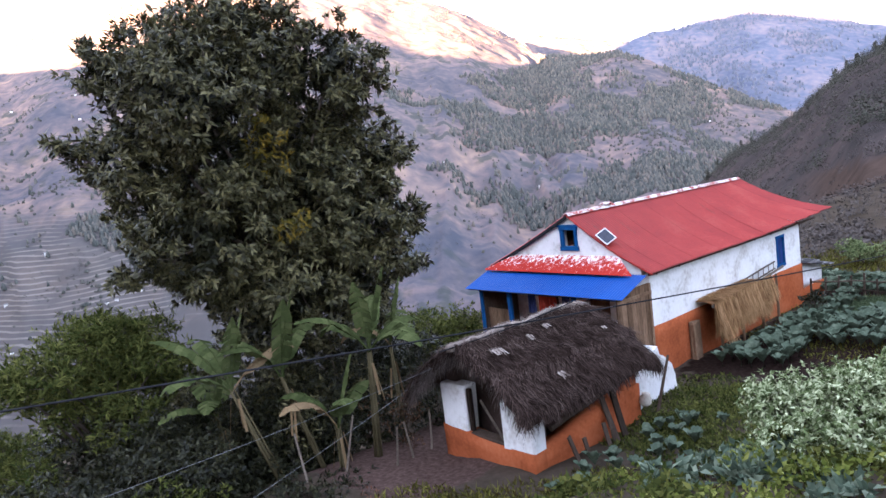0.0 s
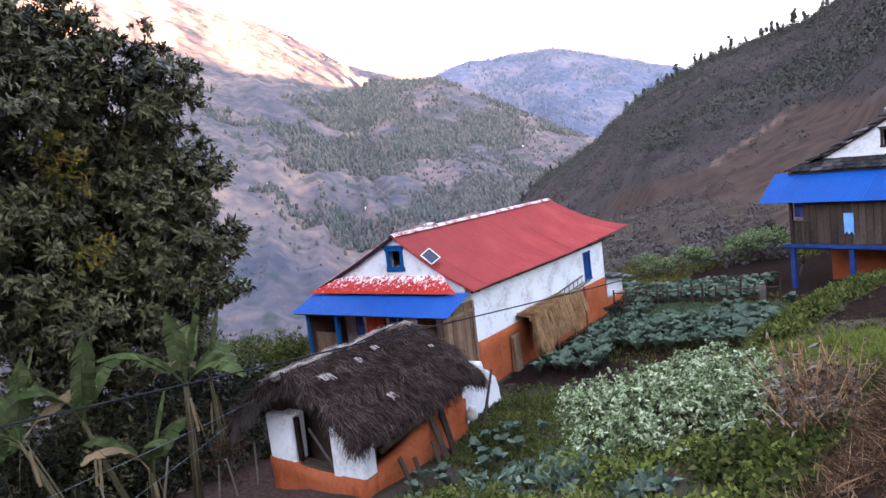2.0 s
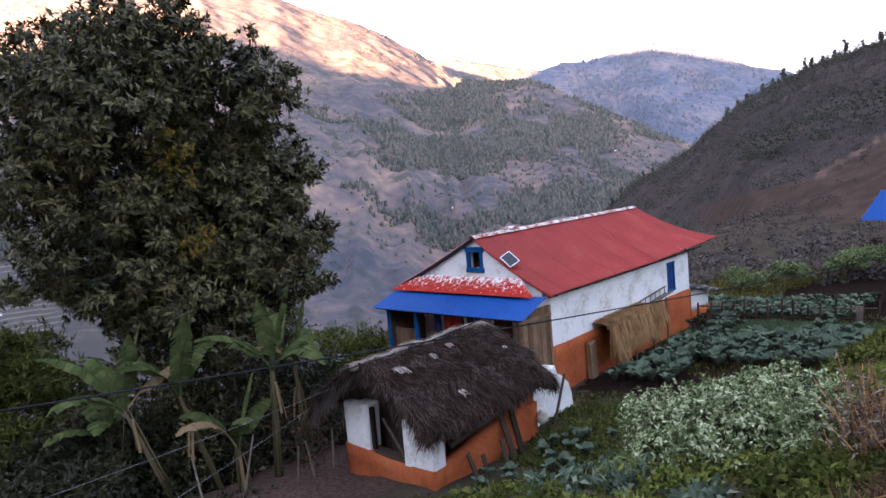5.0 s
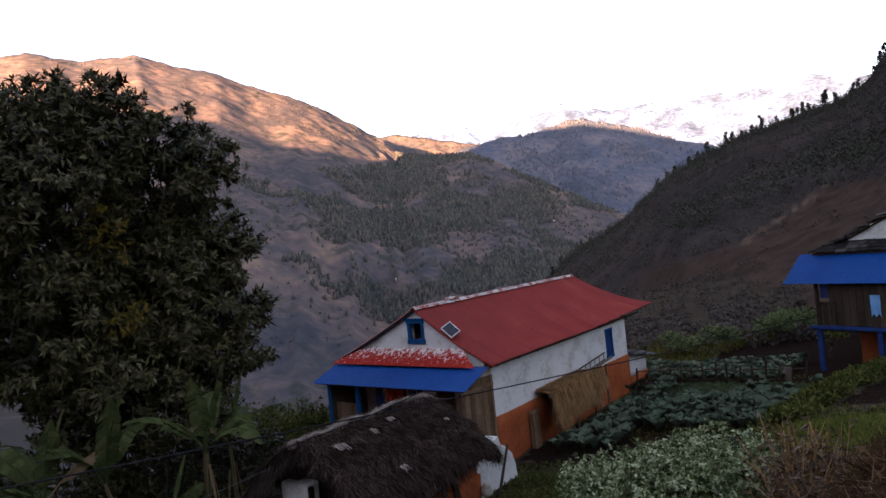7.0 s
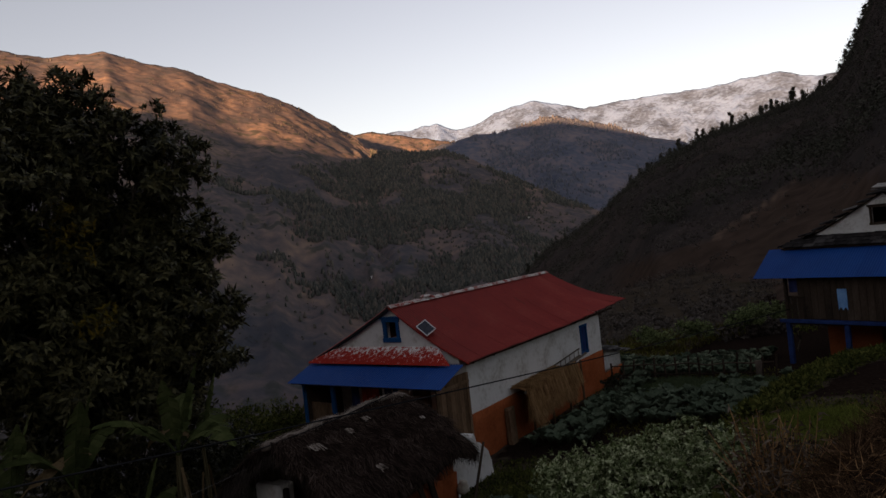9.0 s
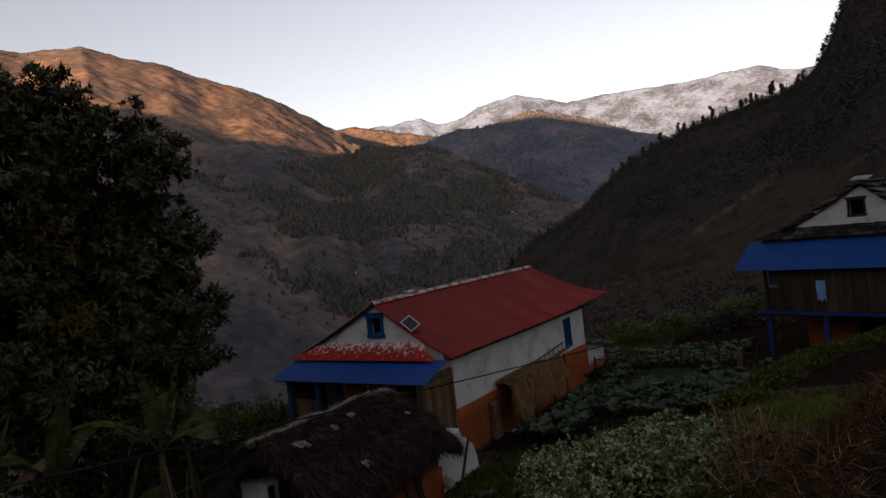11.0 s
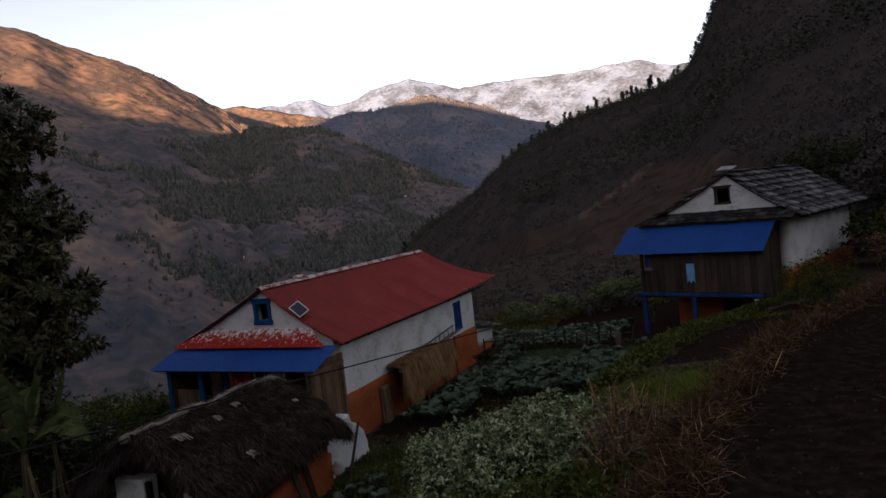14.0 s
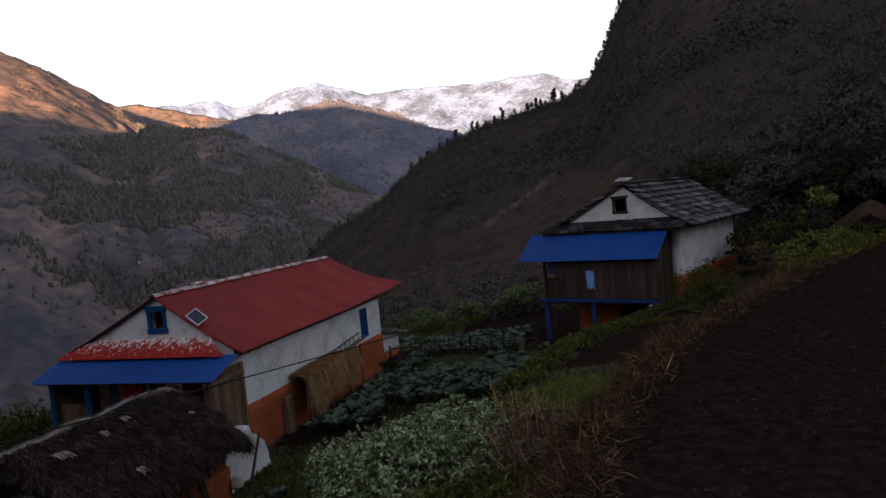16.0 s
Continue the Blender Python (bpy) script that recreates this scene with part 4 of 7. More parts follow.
# ---- the thatched byre ----
def byre():
    m = pose(1.18, 12.46, -6.25, 0, 0, 40)
    h = thing("byre", m, "small clay and whitewash byre under dark old thatch", "shed")
    rnd = random.Random(12)
    P = 0.68
    # front: two white pillars over a clay wall, an opening between
    part("clay_wall", uneven_wall("y", 0.0, 0.35, -0.02, 2.6, -0.7, P, top=lambda u: P + 0.03 * fbm(u, 3, 2) + (0.10 * smooth01((u - 1.2) / 1.0)), n=0.03, seed=3), M_ORANGE, h, "red clay wall", smooth=True)
    part("clay_wall", uneven_wall("x", -0.02, 0.35, 0.0, 3.55, -0.7, P, top=lambda u: P + 0.35 * smooth01((u - 0.3) / 2.5) + 0.04 * fbm(u, 5, 2), n=0.03, seed=5), M_ORANGE, h, smooth=True)
    # inner walls and floor are coloured dark to stand for the unlit byre
    part("back_wall", Geo().box(0.2, 2.25, -0.7, 3.5, 2.6, 2.0, 0.04), M_DARK, h, "inner wall coloured dark for the unlit inside")
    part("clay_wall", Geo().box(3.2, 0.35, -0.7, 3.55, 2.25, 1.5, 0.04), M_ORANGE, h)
    part("partition", Geo().box(0.75, 0.35, 0.0, 0.8, 2.25, 2.2, 0.01), M_DARK, h, "inner partition coloured dark for the unlit inside")
    part("pillar", soft_wall(Geo().box(0.005, -0.005, P - 0.06, 0.40, 0.80, 1.62, 0.04), 0.03), M_WHITE, h, "whitewashed pillar")
    part("pillar", soft_wall(Geo().box(0.01, 1.85, P + 0.02, 0.40, 2.6, 1.72, 0.04), 0.03, 5), M_WHITE, h, "whitewashed pillar")
    part("pillar", soft_wall(Geo().box(2.95, -0.03, 0.7, 3.5, 0.35, 1.35, 0.05), 0.03, 7), M_ORANGE, h, "clay pillar")
    part("brace", Geo().tube([(0.12, 0.85, 0.72), (0.16, 1.5, 1.45)], 0.03, 6), M_STICK, h)
    part("post", Geo().box(0.1, 1.76, 0.6, 0.2, 1.86, 1.65, 0.01), M_DARKWOOD, h)
    part("sill", Geo().box(0.02, 0.75, P - 0.01, 0.3, 1.9, P + 0.06, 0.015), M_DARKWOOD, h)
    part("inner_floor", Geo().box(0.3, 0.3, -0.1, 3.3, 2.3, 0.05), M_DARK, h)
    for k, (x0, x1, z) in enumerate(((0.5, 3.2, 1.0), (0.9, 3.4, 1.14))):
        part("beam", Geo().tube([(x0, -0.05, z + 0.05), (x1, -0.12, z + 0.4)], [0.06, 0.05], 7), M_DARKWOOD, h)
    # thatch: a thick hull and loose straw over it
    t0 = lambda v: 0.3 + 1.0 * max(0, v) ** 2

    def hull(u, v, up=0.0):
        """u along the ridge, v from the uphill eave (-1) over the ridge (0) to the downhill eave (1)."""
        x = -0.55 + 4.35 * u
        hip = 0.25 * smooth01((0.12 - u) / 0.12) * t0(v) + 0.55 * smooth01((u - 0.86) / 0.14)
        t = abs(v)
        y = 1.28 + (v * 1.72 if v < 0 else v * 1.75)
        sag = 0.12 * math.sin(math.pi * u)
        z = 2.88 - 1.08 * t ** 1.2 - hip * 0.45 - sag * 0.4 - 0.08 * max(0, t - 0.85) / 0.15
        z += 0.07 * fbm(x, y, 1.6, 3, 15) + 0.05 * fbm(x, y, 5.5, 3, 16) + up
        x += 0.10 * fbm(y, z, 2.0, 2, 4)
        return Vector((x, y, z))
    rows = [[hull(i / 40, -1 + 2 * j / 36) for j in range(37)] for i in range(41)]
    part("thatch", Geo().slab(rows, (0, 0, -0.20)), M_THATCH, h, "dark weathered thatch", smooth=True)
    g = Geo()
    for _ in range(34000):
        u, v = rnd.random(), rnd.uniform(-1, 1)
        if rnd.random() < 0.25:
            v = math.copysign(1 - 0.12 * rnd.random(), v)
        if rnd.random() < 0.12:
            u = 0.05 * rnd.random() if rnd.random() < 0.6 else 1 - 0.05 * rnd.random()
        p = hull(u, v, 0.015 + 0.03 * rnd.random())
        dv = 0.02 * (1 if v > 0 else -1)
        d = (hull(u, max(-1, min(1, v + dv))) - hull(u, max(-1, min(1, v - dv)))).normalized()
        if abs(v) > 0.93:
            d = Vector((0, (0.5 if v > 0 else -0.5) * 0.6, -0.85)).normalized()
        if u < 0.06:
            d = (d + Vector((-0.7, 0, -0.7)) * (0.4 + rnd.random())).normalized()
        if u > 0.95:
            d = (d + Vector((0.5, 0, -0.8)) * rnd.random()).normalized()
        d = (d + Vector((rnd.uniform(-0.5, 0.5), rnd.uniform(-0.3, 0.3), rnd.uniform(-0.15, 0.45)))).normalized()
        ln = rnd.uniform(0.14, 0.42) if abs(v) > 0.88 or u < 0.06 or u > 0.95 else rnd.uniform(0.07, 0.24)
        q = p + d * ln
        w = d.cross(Vector((0, 0, 1))).normalized() * rnd.uniform(0.004, 0.009)
        g.add([p - w, p + w, q + w * 0.4, q - w * 0.4], [(0, 1, 2, 3)])
    part("straw", g, M_THATCH, h, "bristling loose thatch straw", kind="stuff")
    g = Geo()
    for _ in range(2200):
        v = rnd.uniform(-1, 1) if rnd.random() < 0.6 else rnd.uniform(0.45, 1)
        p = hull(0.03 * rnd.random(), v, rnd.uniform(-0.2, 0.05))
        d = Vector((rnd.uniform(-0.7, 0.1), rnd.uniform(-0.25, 0.3), -1)).normalized()
        q = p + d * rnd.uniform(0.12, 0.42)
        w = d.cross(Vector((0, 1, 0.2))).normalized() * rnd.uniform(0.003, 0.006)
        g.add([p - w, p + w, q + w * 0.4, q - w * 0.4], [(0, 1, 2, 3)])
    part("fringe", g, M_FRINGE, h, "drooping grey straw fringe", kind="stuff")
    # pale ridge roll
    pts = [hull(i / 24 * 0.985, 0.0) + Vector((-0.12 * (i == 0), 0.03 * math.sin(i * 0.9), -0.02)) for i in range(25)]
    part("ridge_roll", Geo().tube(pts, [0.085 + 0.012 * math.sin(i * 2.1) for i in range(25)], 9), M_RIDGE, h, "bleached straw ridge roll", smooth=True)
    g = Geo()
    for _ in range(900):
        i = rnd.uniform(0, 23.9)
        a, b = Vector(pts[int(i)]), Vector(pts[int(i) + 1])
        c = a.lerp(b, i % 1)
        t = rnd.uniform(-1.9, 1.9)
        p = c + Vector((0, math.sin(t) * 0.11, math.cos(t) * 0.11))
        d = Vector((rnd.uniform(0.3, 1.0) * rnd.choice((-1, 1)), math.sin(t) * rnd.uniform(0.2, 1.2), -0.5 * abs(math.sin(t)) + rnd.uniform(-0.1, 0.1))).normalized()
        q = p + d * rnd.uniform(0.05, 0.13)
        w = d.cross(Vector((0, 0, 1))).normalized() * 0.005
        g.add([p - w, p + w, q + w * 0.5, q - w * 0.5], [(0, 1, 2, 3)])
    part("ridge_straw", g, M_RIDGE, h, kind="stuff")
    # pale rags of old roofing on the thatch
    for u, v, s in ((0.13, -0.32, 0.26), (0.36, -0.30, 0.20), (0.52, -0.2, 0.16), (0.35, -0.78, 0.2), (0.80, -0.52, 0.1)):
        p = hull(u, v, 0.05)
        gg = Geo()
        for _ in range(16):
            a = p + Vector((rnd.uniform(-s, s) * 0.4, rnd.uniform(-s, s) * 0.3, 0.02))
            d = Vector((rnd.uniform(-0.3, 0.5), -1, -0.62)).normalized()
            w = Vector((0.014 + 0.012 * rnd.random(), 0, 0))
            q = a + d * s * rnd.uniform(0.4, 0.9)
            gg.add([a - w, a + w, q + w * 0.6, q - w * 0.6], [(0, 1, 2, 3)])
        part("straw_tuft", gg, M_RIDGE, h, "pale straw tuft")
    return h


M_FRINGE = surface("grey_straw", [(0.25, (0.04, 0.031, 0.027)), (0.5, (0.10, 0.08, 0.07)), (0.85, (0.22, 0.185, 0.16))], 4, 40, 0.95, 0, island=0.6)
M_PALE = surface("pale_straw", [(0.3, (0.34, 0.30, 0.24)), (0.7, (0.60, 0.55, 0.46))], 6, 30, 0.9, 0.2)
byre()


def leaning_poles():
    m = pose(1.18, 12.46, -6.25, 0, 0, 40)
    rnd = random.Random(5)
    first = None
    for x, ln, lean, r in ((1.0, 0.95, -0.2, 0.05), (1.25, 0.75, 0.2, 0.045), (1.9, 0.8, -0.1, 0.04), (2.2, 1.35, -0.25, 0.05), (2.45, 1.45, -0.1, 0.055), (2.05, 0.6, 0.12, 0.045)):
        g = Geo().box(-r * 1.3, -r * 0.5, 0, r * 1.3, r * 0.5, ln, 0.012, jit=0.008, rnd=rnd)
        ob = part("plank", g, M_DARKWOOD)
        ob.matrix_world = m @ pose(x, -0.42, -0.15 + 0.05 * x, -16, lean * 57 * 0.5, rnd.uniform(-20, 20))
        tagged(ob, "weathered plank leaning on the clay wall", "plank", "planks against the byre")


leaning_poles()


def broken_wall():
    """Whitewashed stub of wall between the byre and the house."""
    h = thing("garden_wall", pose(3.45, 14.85, -6.4, 0, 0, 44), "crumbling whitewashed wall stub beside the byre", "wall")
    top = lambda u: 1.22 + 0.15 * smooth01(u / 1.8) + 0.34 * fbm(round(u * 6) / 6, 2, 3.1, 4, 3) + 0.06 * fbm(u, 5, 9, 2, 3) - 0.9 * smooth01((u - 1.9) / 1.2)
    part("wall", uneven_wall("x", 0, 0.35, -0.7, 2.7, -0.6, 1, top=top, step=0.08, n=0.04, seed=9), M_WHITE, h)
    ob = part("pole", Geo().tube([(0, 0, 0), (0.02, 0.02, 1.55)], [0.04, 0.03], 7), M_DARKWOOD)
    ob.matrix_world = pose(4.25, 14.85, -6.2, -10, 30, 25)
    tagged(ob, "dark pole leaning on the whitewashed wall", "pole")
    ob = part("clay_pot", Geo().tube([(0, 0, 0), (0, 0, 0.08), (0, 0, 0.2), (0, 0, 0.25), (0, 0, 0.29)], [0.08, 0.14, 0.13, 0.08, 0.1], 14), M_PALE, smooth=True)
    ob.matrix_world = pose(4.0, 14.75, -5.75, 10, 8, 0)
    tagged(ob, "small pale pot by the broken wall", "pot")


broken_wall()


# ---- the slate-roofed house ----
def house_slate():
    m = pose(22.44, 20.0, -6.45, 0, 0, 20)
    h = thing("house", m, "whitewashed house with slate roof and blue awning over board balcony", "house")
    rnd = random.Random(21)
    RB, LB, F, B, P = -2.15, 2.6, 0.35, 8.6, 2.57
    part("wall", uneven_wall("x", RB, 0.4, F, B, P - 0.1, 4.75, seed=3), M_WHITE, h, "whitewashed side wall", smooth=True)
    part("plinth", uneven_wall("x", RB - 0.03, 0.45, F - 0.03, B + 0.02, -0.5, P, top=lambda u: P + 0.03 * fbm(u, 1, 2), seed=5), M_ORANGE, h, "red clay lower wall", smooth=True)
    part("wall", Geo().box(B - 0.4, RB + 0.4, -0.5, B, LB, 4.7), M_WHITE, h)
    part("wall", Geo().box(F + 0.4, LB - 0.4, -0.8, B - 0.4, LB, 4.7), M_WHITE, h)
    part("front_wall", wall_panel(Geo(), "y", F, 0.4, RB + 0.4, LB, -0.8, 2.0, [(-0.2, 0.6, -0.2, 1.5)]), M_ORANGE, h, "red clay ground-floor wall")
    part("front_wall", wall_panel(Geo(), "y", F, 0.4, RB + 0.4, LB, 2.0, 5.1, [(-0.3, 0.5, 2.0, 3.7)]), M_DARK, h, "dark upper wall behind the balcony boards")
    part("door", Geo().box(F + 0.15, -0.2, -0.2, F + 0.2, 0.6, 1.5, 0.01), M_DARKWOOD, h)
    # gable
    g = Geo()
    G = 0.12
    tri = lambda y: 6.53 - (0.665 * -y if y < 0 else 0.495 * y) - 0.06
    cols = [RB, -0.13, 0.52, LB]
    for a, b in zip(cols, cols[1:]):
        for lo, hi in (((5.05, 5.35), (6.02, None)) if a == -0.13 else ((5.05, None),)):
            za, zb = (tri(a), tri(b)) if hi is None else (hi, hi)
            q = [(G, a, lo), (G, b, lo), (G, b, max(lo + 0.001, zb)), (G, a, max(lo + 0.001, za))]
            if a == -0.13 and hi is None:
                q.insert(3, (G, 0, tri(0)))
            v = q + [(x + 0.3, y, z) for x, y, z in q]
            k = len(q)
            g.add(v, [tuple(reversed(range(k))), tuple(range(k, 2 * k))] + [(i, (i + 1) % k, k + (i + 1) % k, k + i) for i in range(k)])
    part("gable", g.weld(), M_WHITE, h, "whitewashed gable")
    win = part("window", frame_geo("y", G, -0.13, 0.52, 5.35, 6.02, 0.06, 0.1, 0.03), M_DARKWOOD, h, "open dark attic window")
    part("lintel", Geo().box(G - 0.05, -0.22, 6.02, G + 0.05, 0.6, 6.08, 0.01), M_DARKWOOD, win)
    # dark panel behind this attic window too, coloured for an unlit loft
    part("attic_dark_panel", Geo().box(1.6, -1.0, 4.9, 1.7, 1.0, 5.55), M_DARK, h)
    # slates, row by row, on both slopes
    roof = h
    sl = [Geo().box(-0.188, -0.29, 0, 0.188, 0.24, 0.055, 0.007, jit=0.02, rnd=rnd).mesh("slate", M_SLATE) for _ in range(6)]
    dark = [Geo().box(-0.2, -0.26, 0, 0.2, 0.2, 0.03, 0.007, jit=0.02, rnd=rnd).mesh("slate", M_SHADESLATE) for _ in range(4)]
    for side, span, drop in ((-1, 2.85, 1.92), (1, 4.0, 1.98)):
        nrow = 9
        ang = math.degrees(math.atan2(drop, span))
        for i in range(nrow):
            s = (i + 0.5) / nrow
            x0, x1 = -0.05 - 0.15 * s, 8.25 + 1.0 * s
            nc = int((x1 - x0) / 0.4)
            for k in range(nc):
                x = x0 + (k + 0.5 + 0.5 * (i % 2) - 0.25) * (x1 - x0) / nc
                y, z = side * span * s, 6.56 - drop * s - 0.10 * math.sin(math.pi * s) + 0.02
                part("slate", rnd.choice(sl), None, roof, m=pose(x, y, z + rnd.uniform(0, 0.02) + 0.03, -side * (ang - 12) + rnd.uniform(-2.5, 2.5), rnd.uniform(-3, 3), rnd.uniform(-6, 6)))
    g = Geo()
    for side, span, drop in ((-1, 2.8, 1.92), (1, 3.95, 1.98)):
        rows = [[(x, side * span * s, 6.53 - drop * s - 0.10 * math.sin(math.pi * s)) for x in (0.05, 4, 8.3 + 0.8 * s)] for s in (0, 0.25, 0.5, 0.75, 1.0)]
        g.slab(rows, (0, 0, -0.045))
    part("roof_underlay", g, M_DARKWOOD, h)
    for k in range(14):
        part("ridge_slate", Geo().box(-0.3, -0.24, 0, 0.3, 0.24, 0.035, 0.008, jit=0.012, rnd=rnd), M_SLATE, h, m=pose(0.15 + k * 0.6, rnd.uniform(-0.05, 0.05), 6.60 + rnd.uniform(0, 0.02), rnd.uniform(-5, 5), rnd.uniform(-3, 3), rnd.uniform(-8, 8)))
    part("chimney_slab", Geo().box(-0.28, -0.3, 0, 0.55, 0.3, 0.05, 0.01), M_STONE, h, m=pose(0.2, 0.0, 6.71, 3, -9, 8))
    part("chimney_stone", Geo().box(-0.1, -0.12, 0, 0.12, 0.12, 0.1, 0.02), M_STONE, h, m=pose(0.35, 0.0, 6.62, 0, 0, 8))
    # skirt roof of slates under the gable, in the shade-coloured copy
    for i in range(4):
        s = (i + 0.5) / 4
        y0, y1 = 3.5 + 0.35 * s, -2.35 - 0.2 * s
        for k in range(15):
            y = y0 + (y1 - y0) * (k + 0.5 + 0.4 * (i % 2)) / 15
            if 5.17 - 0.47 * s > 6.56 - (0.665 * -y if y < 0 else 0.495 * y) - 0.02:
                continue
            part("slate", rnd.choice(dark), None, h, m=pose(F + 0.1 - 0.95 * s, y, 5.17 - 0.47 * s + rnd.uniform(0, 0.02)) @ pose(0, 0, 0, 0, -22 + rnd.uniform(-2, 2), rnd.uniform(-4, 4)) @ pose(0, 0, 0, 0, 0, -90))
    part("skirt_boards", Geo().slab([[(F + 0.1 - 1.0 * s, 2.6 + 1.1 * s, 5.11 - 0.48 * s), (F + 0.1 - 1.0 * s, -1.9 - 0.7 * s, 5.11 - 0.48 * s)] for s in (0, 1)], (0, 0, -0.05)), M_DARKWOOD, h)
    # blue awning
    for k in range(8):
        y0, y1 = 4.25 - k * 6.25 / 8, 4.25 - (k + 1) * 6.25 / 8
        n, out = 36, []
        for i in range(4):
            s = i / 3
            sh = 0.55 * s
            out.append([(-0.45 - 1.25 * s, y0 + 0.02 + (y1 - y0 - 0.04) * j / n + 0.10 * s, 4.62 - 1.06 * s + 0.009 * math.sin(math.pi * j / 2) + 0.003 * (k % 2)) for j in range(n + 1)])
        part("awning_sheet", Geo().slab(out, (0, 0, -0.004)), M_BLUE, h, "blue corrugated awning sheet" if k == 0 else "")
    # balcony: deck, boards, posts
    part("deck", Geo().box(-1.5, RB + 0.6, 1.72, F, 3.35, 1.86, 0.02), M_DARKWOOD, h, "balcony floor")
    part("deck_beam", Geo().box(-1.55, RB + 0.4, 1.76, -1.4, 3.5, 1.9, 0.015), M_DARKBLUE, h, "blue painted edge beam")
    part("pier", uneven_wall("x", -1.78, 0.4, -1.45, -0.95, 0.7, 1.7, seed=12), M_WHITE, h, "whitewashed stone pier", smooth=True)
    n = 20
    for k in range(n):
        y0 = 3.25 - (k + 1) * 5.05 / n
        if y0 > 2.55:
            continue
        part("board", Geo().box(-1.42, y0 + 0.006, 1.9 + rnd.uniform(0, 0.03), -1.38, y0 + 5.05 / n - 0.006, 3.62, 0.006), M_DARKWOOD, h)
    part("rail", Geo().box(-1.45, 2.45, 2.75, -1.37, 3.3, 2.83, 0.01), M_DARKWOOD, h)
    for k in range(3):
        part("board", Geo().box(-1.42, 2.58 + k * 0.24, 1.9, -1.38, 2.79 + k * 0.24, 2.75, 0.006), M_DARKWOOD, h)
    for k in range(6):
        part("side_board", Geo().box(-1.38 + k * 0.29, RB + 0.33, 1.3 if k < 3 else 1.0, -1.38 + k * 0.29 + 0.28, RB + 0.37, 4.54 - 1.06 * max(0, (0.93 - k * 0.29) / 1.25), 0.006), M_DARKWOOD, h)
    for y in (3.2, 1.0):
        part("post", Geo().box(-1.5, y - 0.09, -0.6, -1.34, y + 0.09, 1.76, 0.015), M_DARKBLUE, h, "blue painted balcony post")
    for gy, gw, gl in ((2.95, 0.32, 0.55), (2.62, 0.24, 0.5)):
        rows = [[(-1.32 + 0.02 * math.sin(j * 1.9 + i) * (i / 5), gy + gw * (j / 6 - 0.5), 3.5 - gl * i / 5) for j in range(7)] for i in range(6)]
        part("cloth", Geo().slab(rows, (-0.012, 0, 0)), M_CLOTHNAVY, h, "dark garment hung to dry")
    part("upper_post", Geo().box(-1.47, 3.14, 1.9, -1.35, 3.26, 3.6, 0.012), M_DARKWOOD, h)
    rows = [[(-1.47 + 0.02 * math.sin(j * 1.6 + i) * (i / 5), 1.05 + 0.34 * (j / 6 - 0.5), 3.1 - 0.7 * i / 5 - (0.1 if i == 5 and j % 3 == 0 else 0)) for j in range(7)] for i in range(6)]
    part("cloth", Geo().slab(rows, (-0.012, 0, 0)), M_CLOTHBLUE, h, "pale blue garment hung to dry")
    return h


house_slate()


def stones():
    rnd = random.Random(31)
    spots = [(15.7, 17.6, 0.32), (16.2, 17.9, 0.34), (16.9, 18.1, 0.28), (15.2, 17.0, 0.24), (17.4, 17.6, 0.25), (21.6, 18.7, 0.42), (22.0, 18.3, 0.3), (9.2, 6.35, 0.26)]
    for x, y, s in spots:
        bm = bmesh.new()
        bmesh.ops.create_icosphere(bm, subdivisions=2, radius=s)
        for v in bm.verts:
            v.co *= 1 + 0.25 * noise.noise(v.co * 3.5 + Vector((x, y, 0)))
            v.co.z *= 0.75
        me = bpy.data.meshes.new("stone")
        bm.to_mesh(me)
        bm.free()
        me.materials.append(M_PALESTONE if s > 0.3 else M_STONE)
        ob = new("stone", me)
        ob.matrix_world = pose(x, y, ground_z(x, y) + s * 0.3, 0, 0, rnd.uniform(0, 360))
        tagged(ob, "pale rounded field stone on the terrace edge", "stone", "stones on the terraces")


M_PALESTONE = surface("pale_field_stone", [(0.3, (0.30, 0.27, 0.23)), (0.7, (0.58, 0.54, 0.47))], 3, 20, 0.9, 0.5, obj=0.2)
stones()


# ---- plants ----
def leaf_mesh(name, P, D, U, L, W, material, fold=0.25, droop=0.25, simple=False, tri=False):
    """One mesh of many folded, drooping leaves: bases P, directions D, up sides U, lengths L and widths W."""
    D = D / np.linalg.norm(D, axis=1, keepdims=True)
    S = np.cross(D, U)
    S /= np.linalg.norm(S, axis=1, keepdims=True) + 1e-9
    N = np.cross(S, D)
    L, W = L[:, None], W[:, None]
    mid = P + D * L * 0.45 - N * W * fold
    a = P + D * L * 0.42 + S * W * 0.5
    b = P + D * L * 0.42 - S * W * 0.5
    tip = P + D * L - N * L * droop
    n = len(P)
    if tri:
        v = np.stack([a, b, tip], 1).reshape(-1, 3)
        f = np.arange(n * 3).reshape(-1, 3)
    elif simple:
        v = np.stack([P, a, b, tip], 1).reshape(-1, 3)
        o = np.arange(n)[:, None] * 4
        f = np.concatenate([o + [0, 1, 2], o + [2, 1, 3]], 1).reshape(-1, 3)
    else:
        v = np.stack([P, a, b, mid, tip], 1).reshape(-1, 3)
        o = np.arange(n)[:, None] * 5
        f = np.concatenate([o + [0, 1, 3], o + [0, 3, 2], o + [3, 1, 4], o + [2, 3, 4]], 1).reshape(-1, 3)
    me = bpy.data.meshes.new(name)
    me.vertices.add(len(v))
    me.vertices.foreach_set("co", v.ravel())
    me.loops.add(f.size)
    me.loops.foreach_set("vertex_index", f.ravel().astype(np.int32))
    me.polygons.add(len(f))
    me.polygons.foreach_set("loop_start", np.arange(0, f.size, 3, dtype=np.int32))
    me.materials.append(material)
    me.update(calc_edges=True)
    me.validate()
    return me


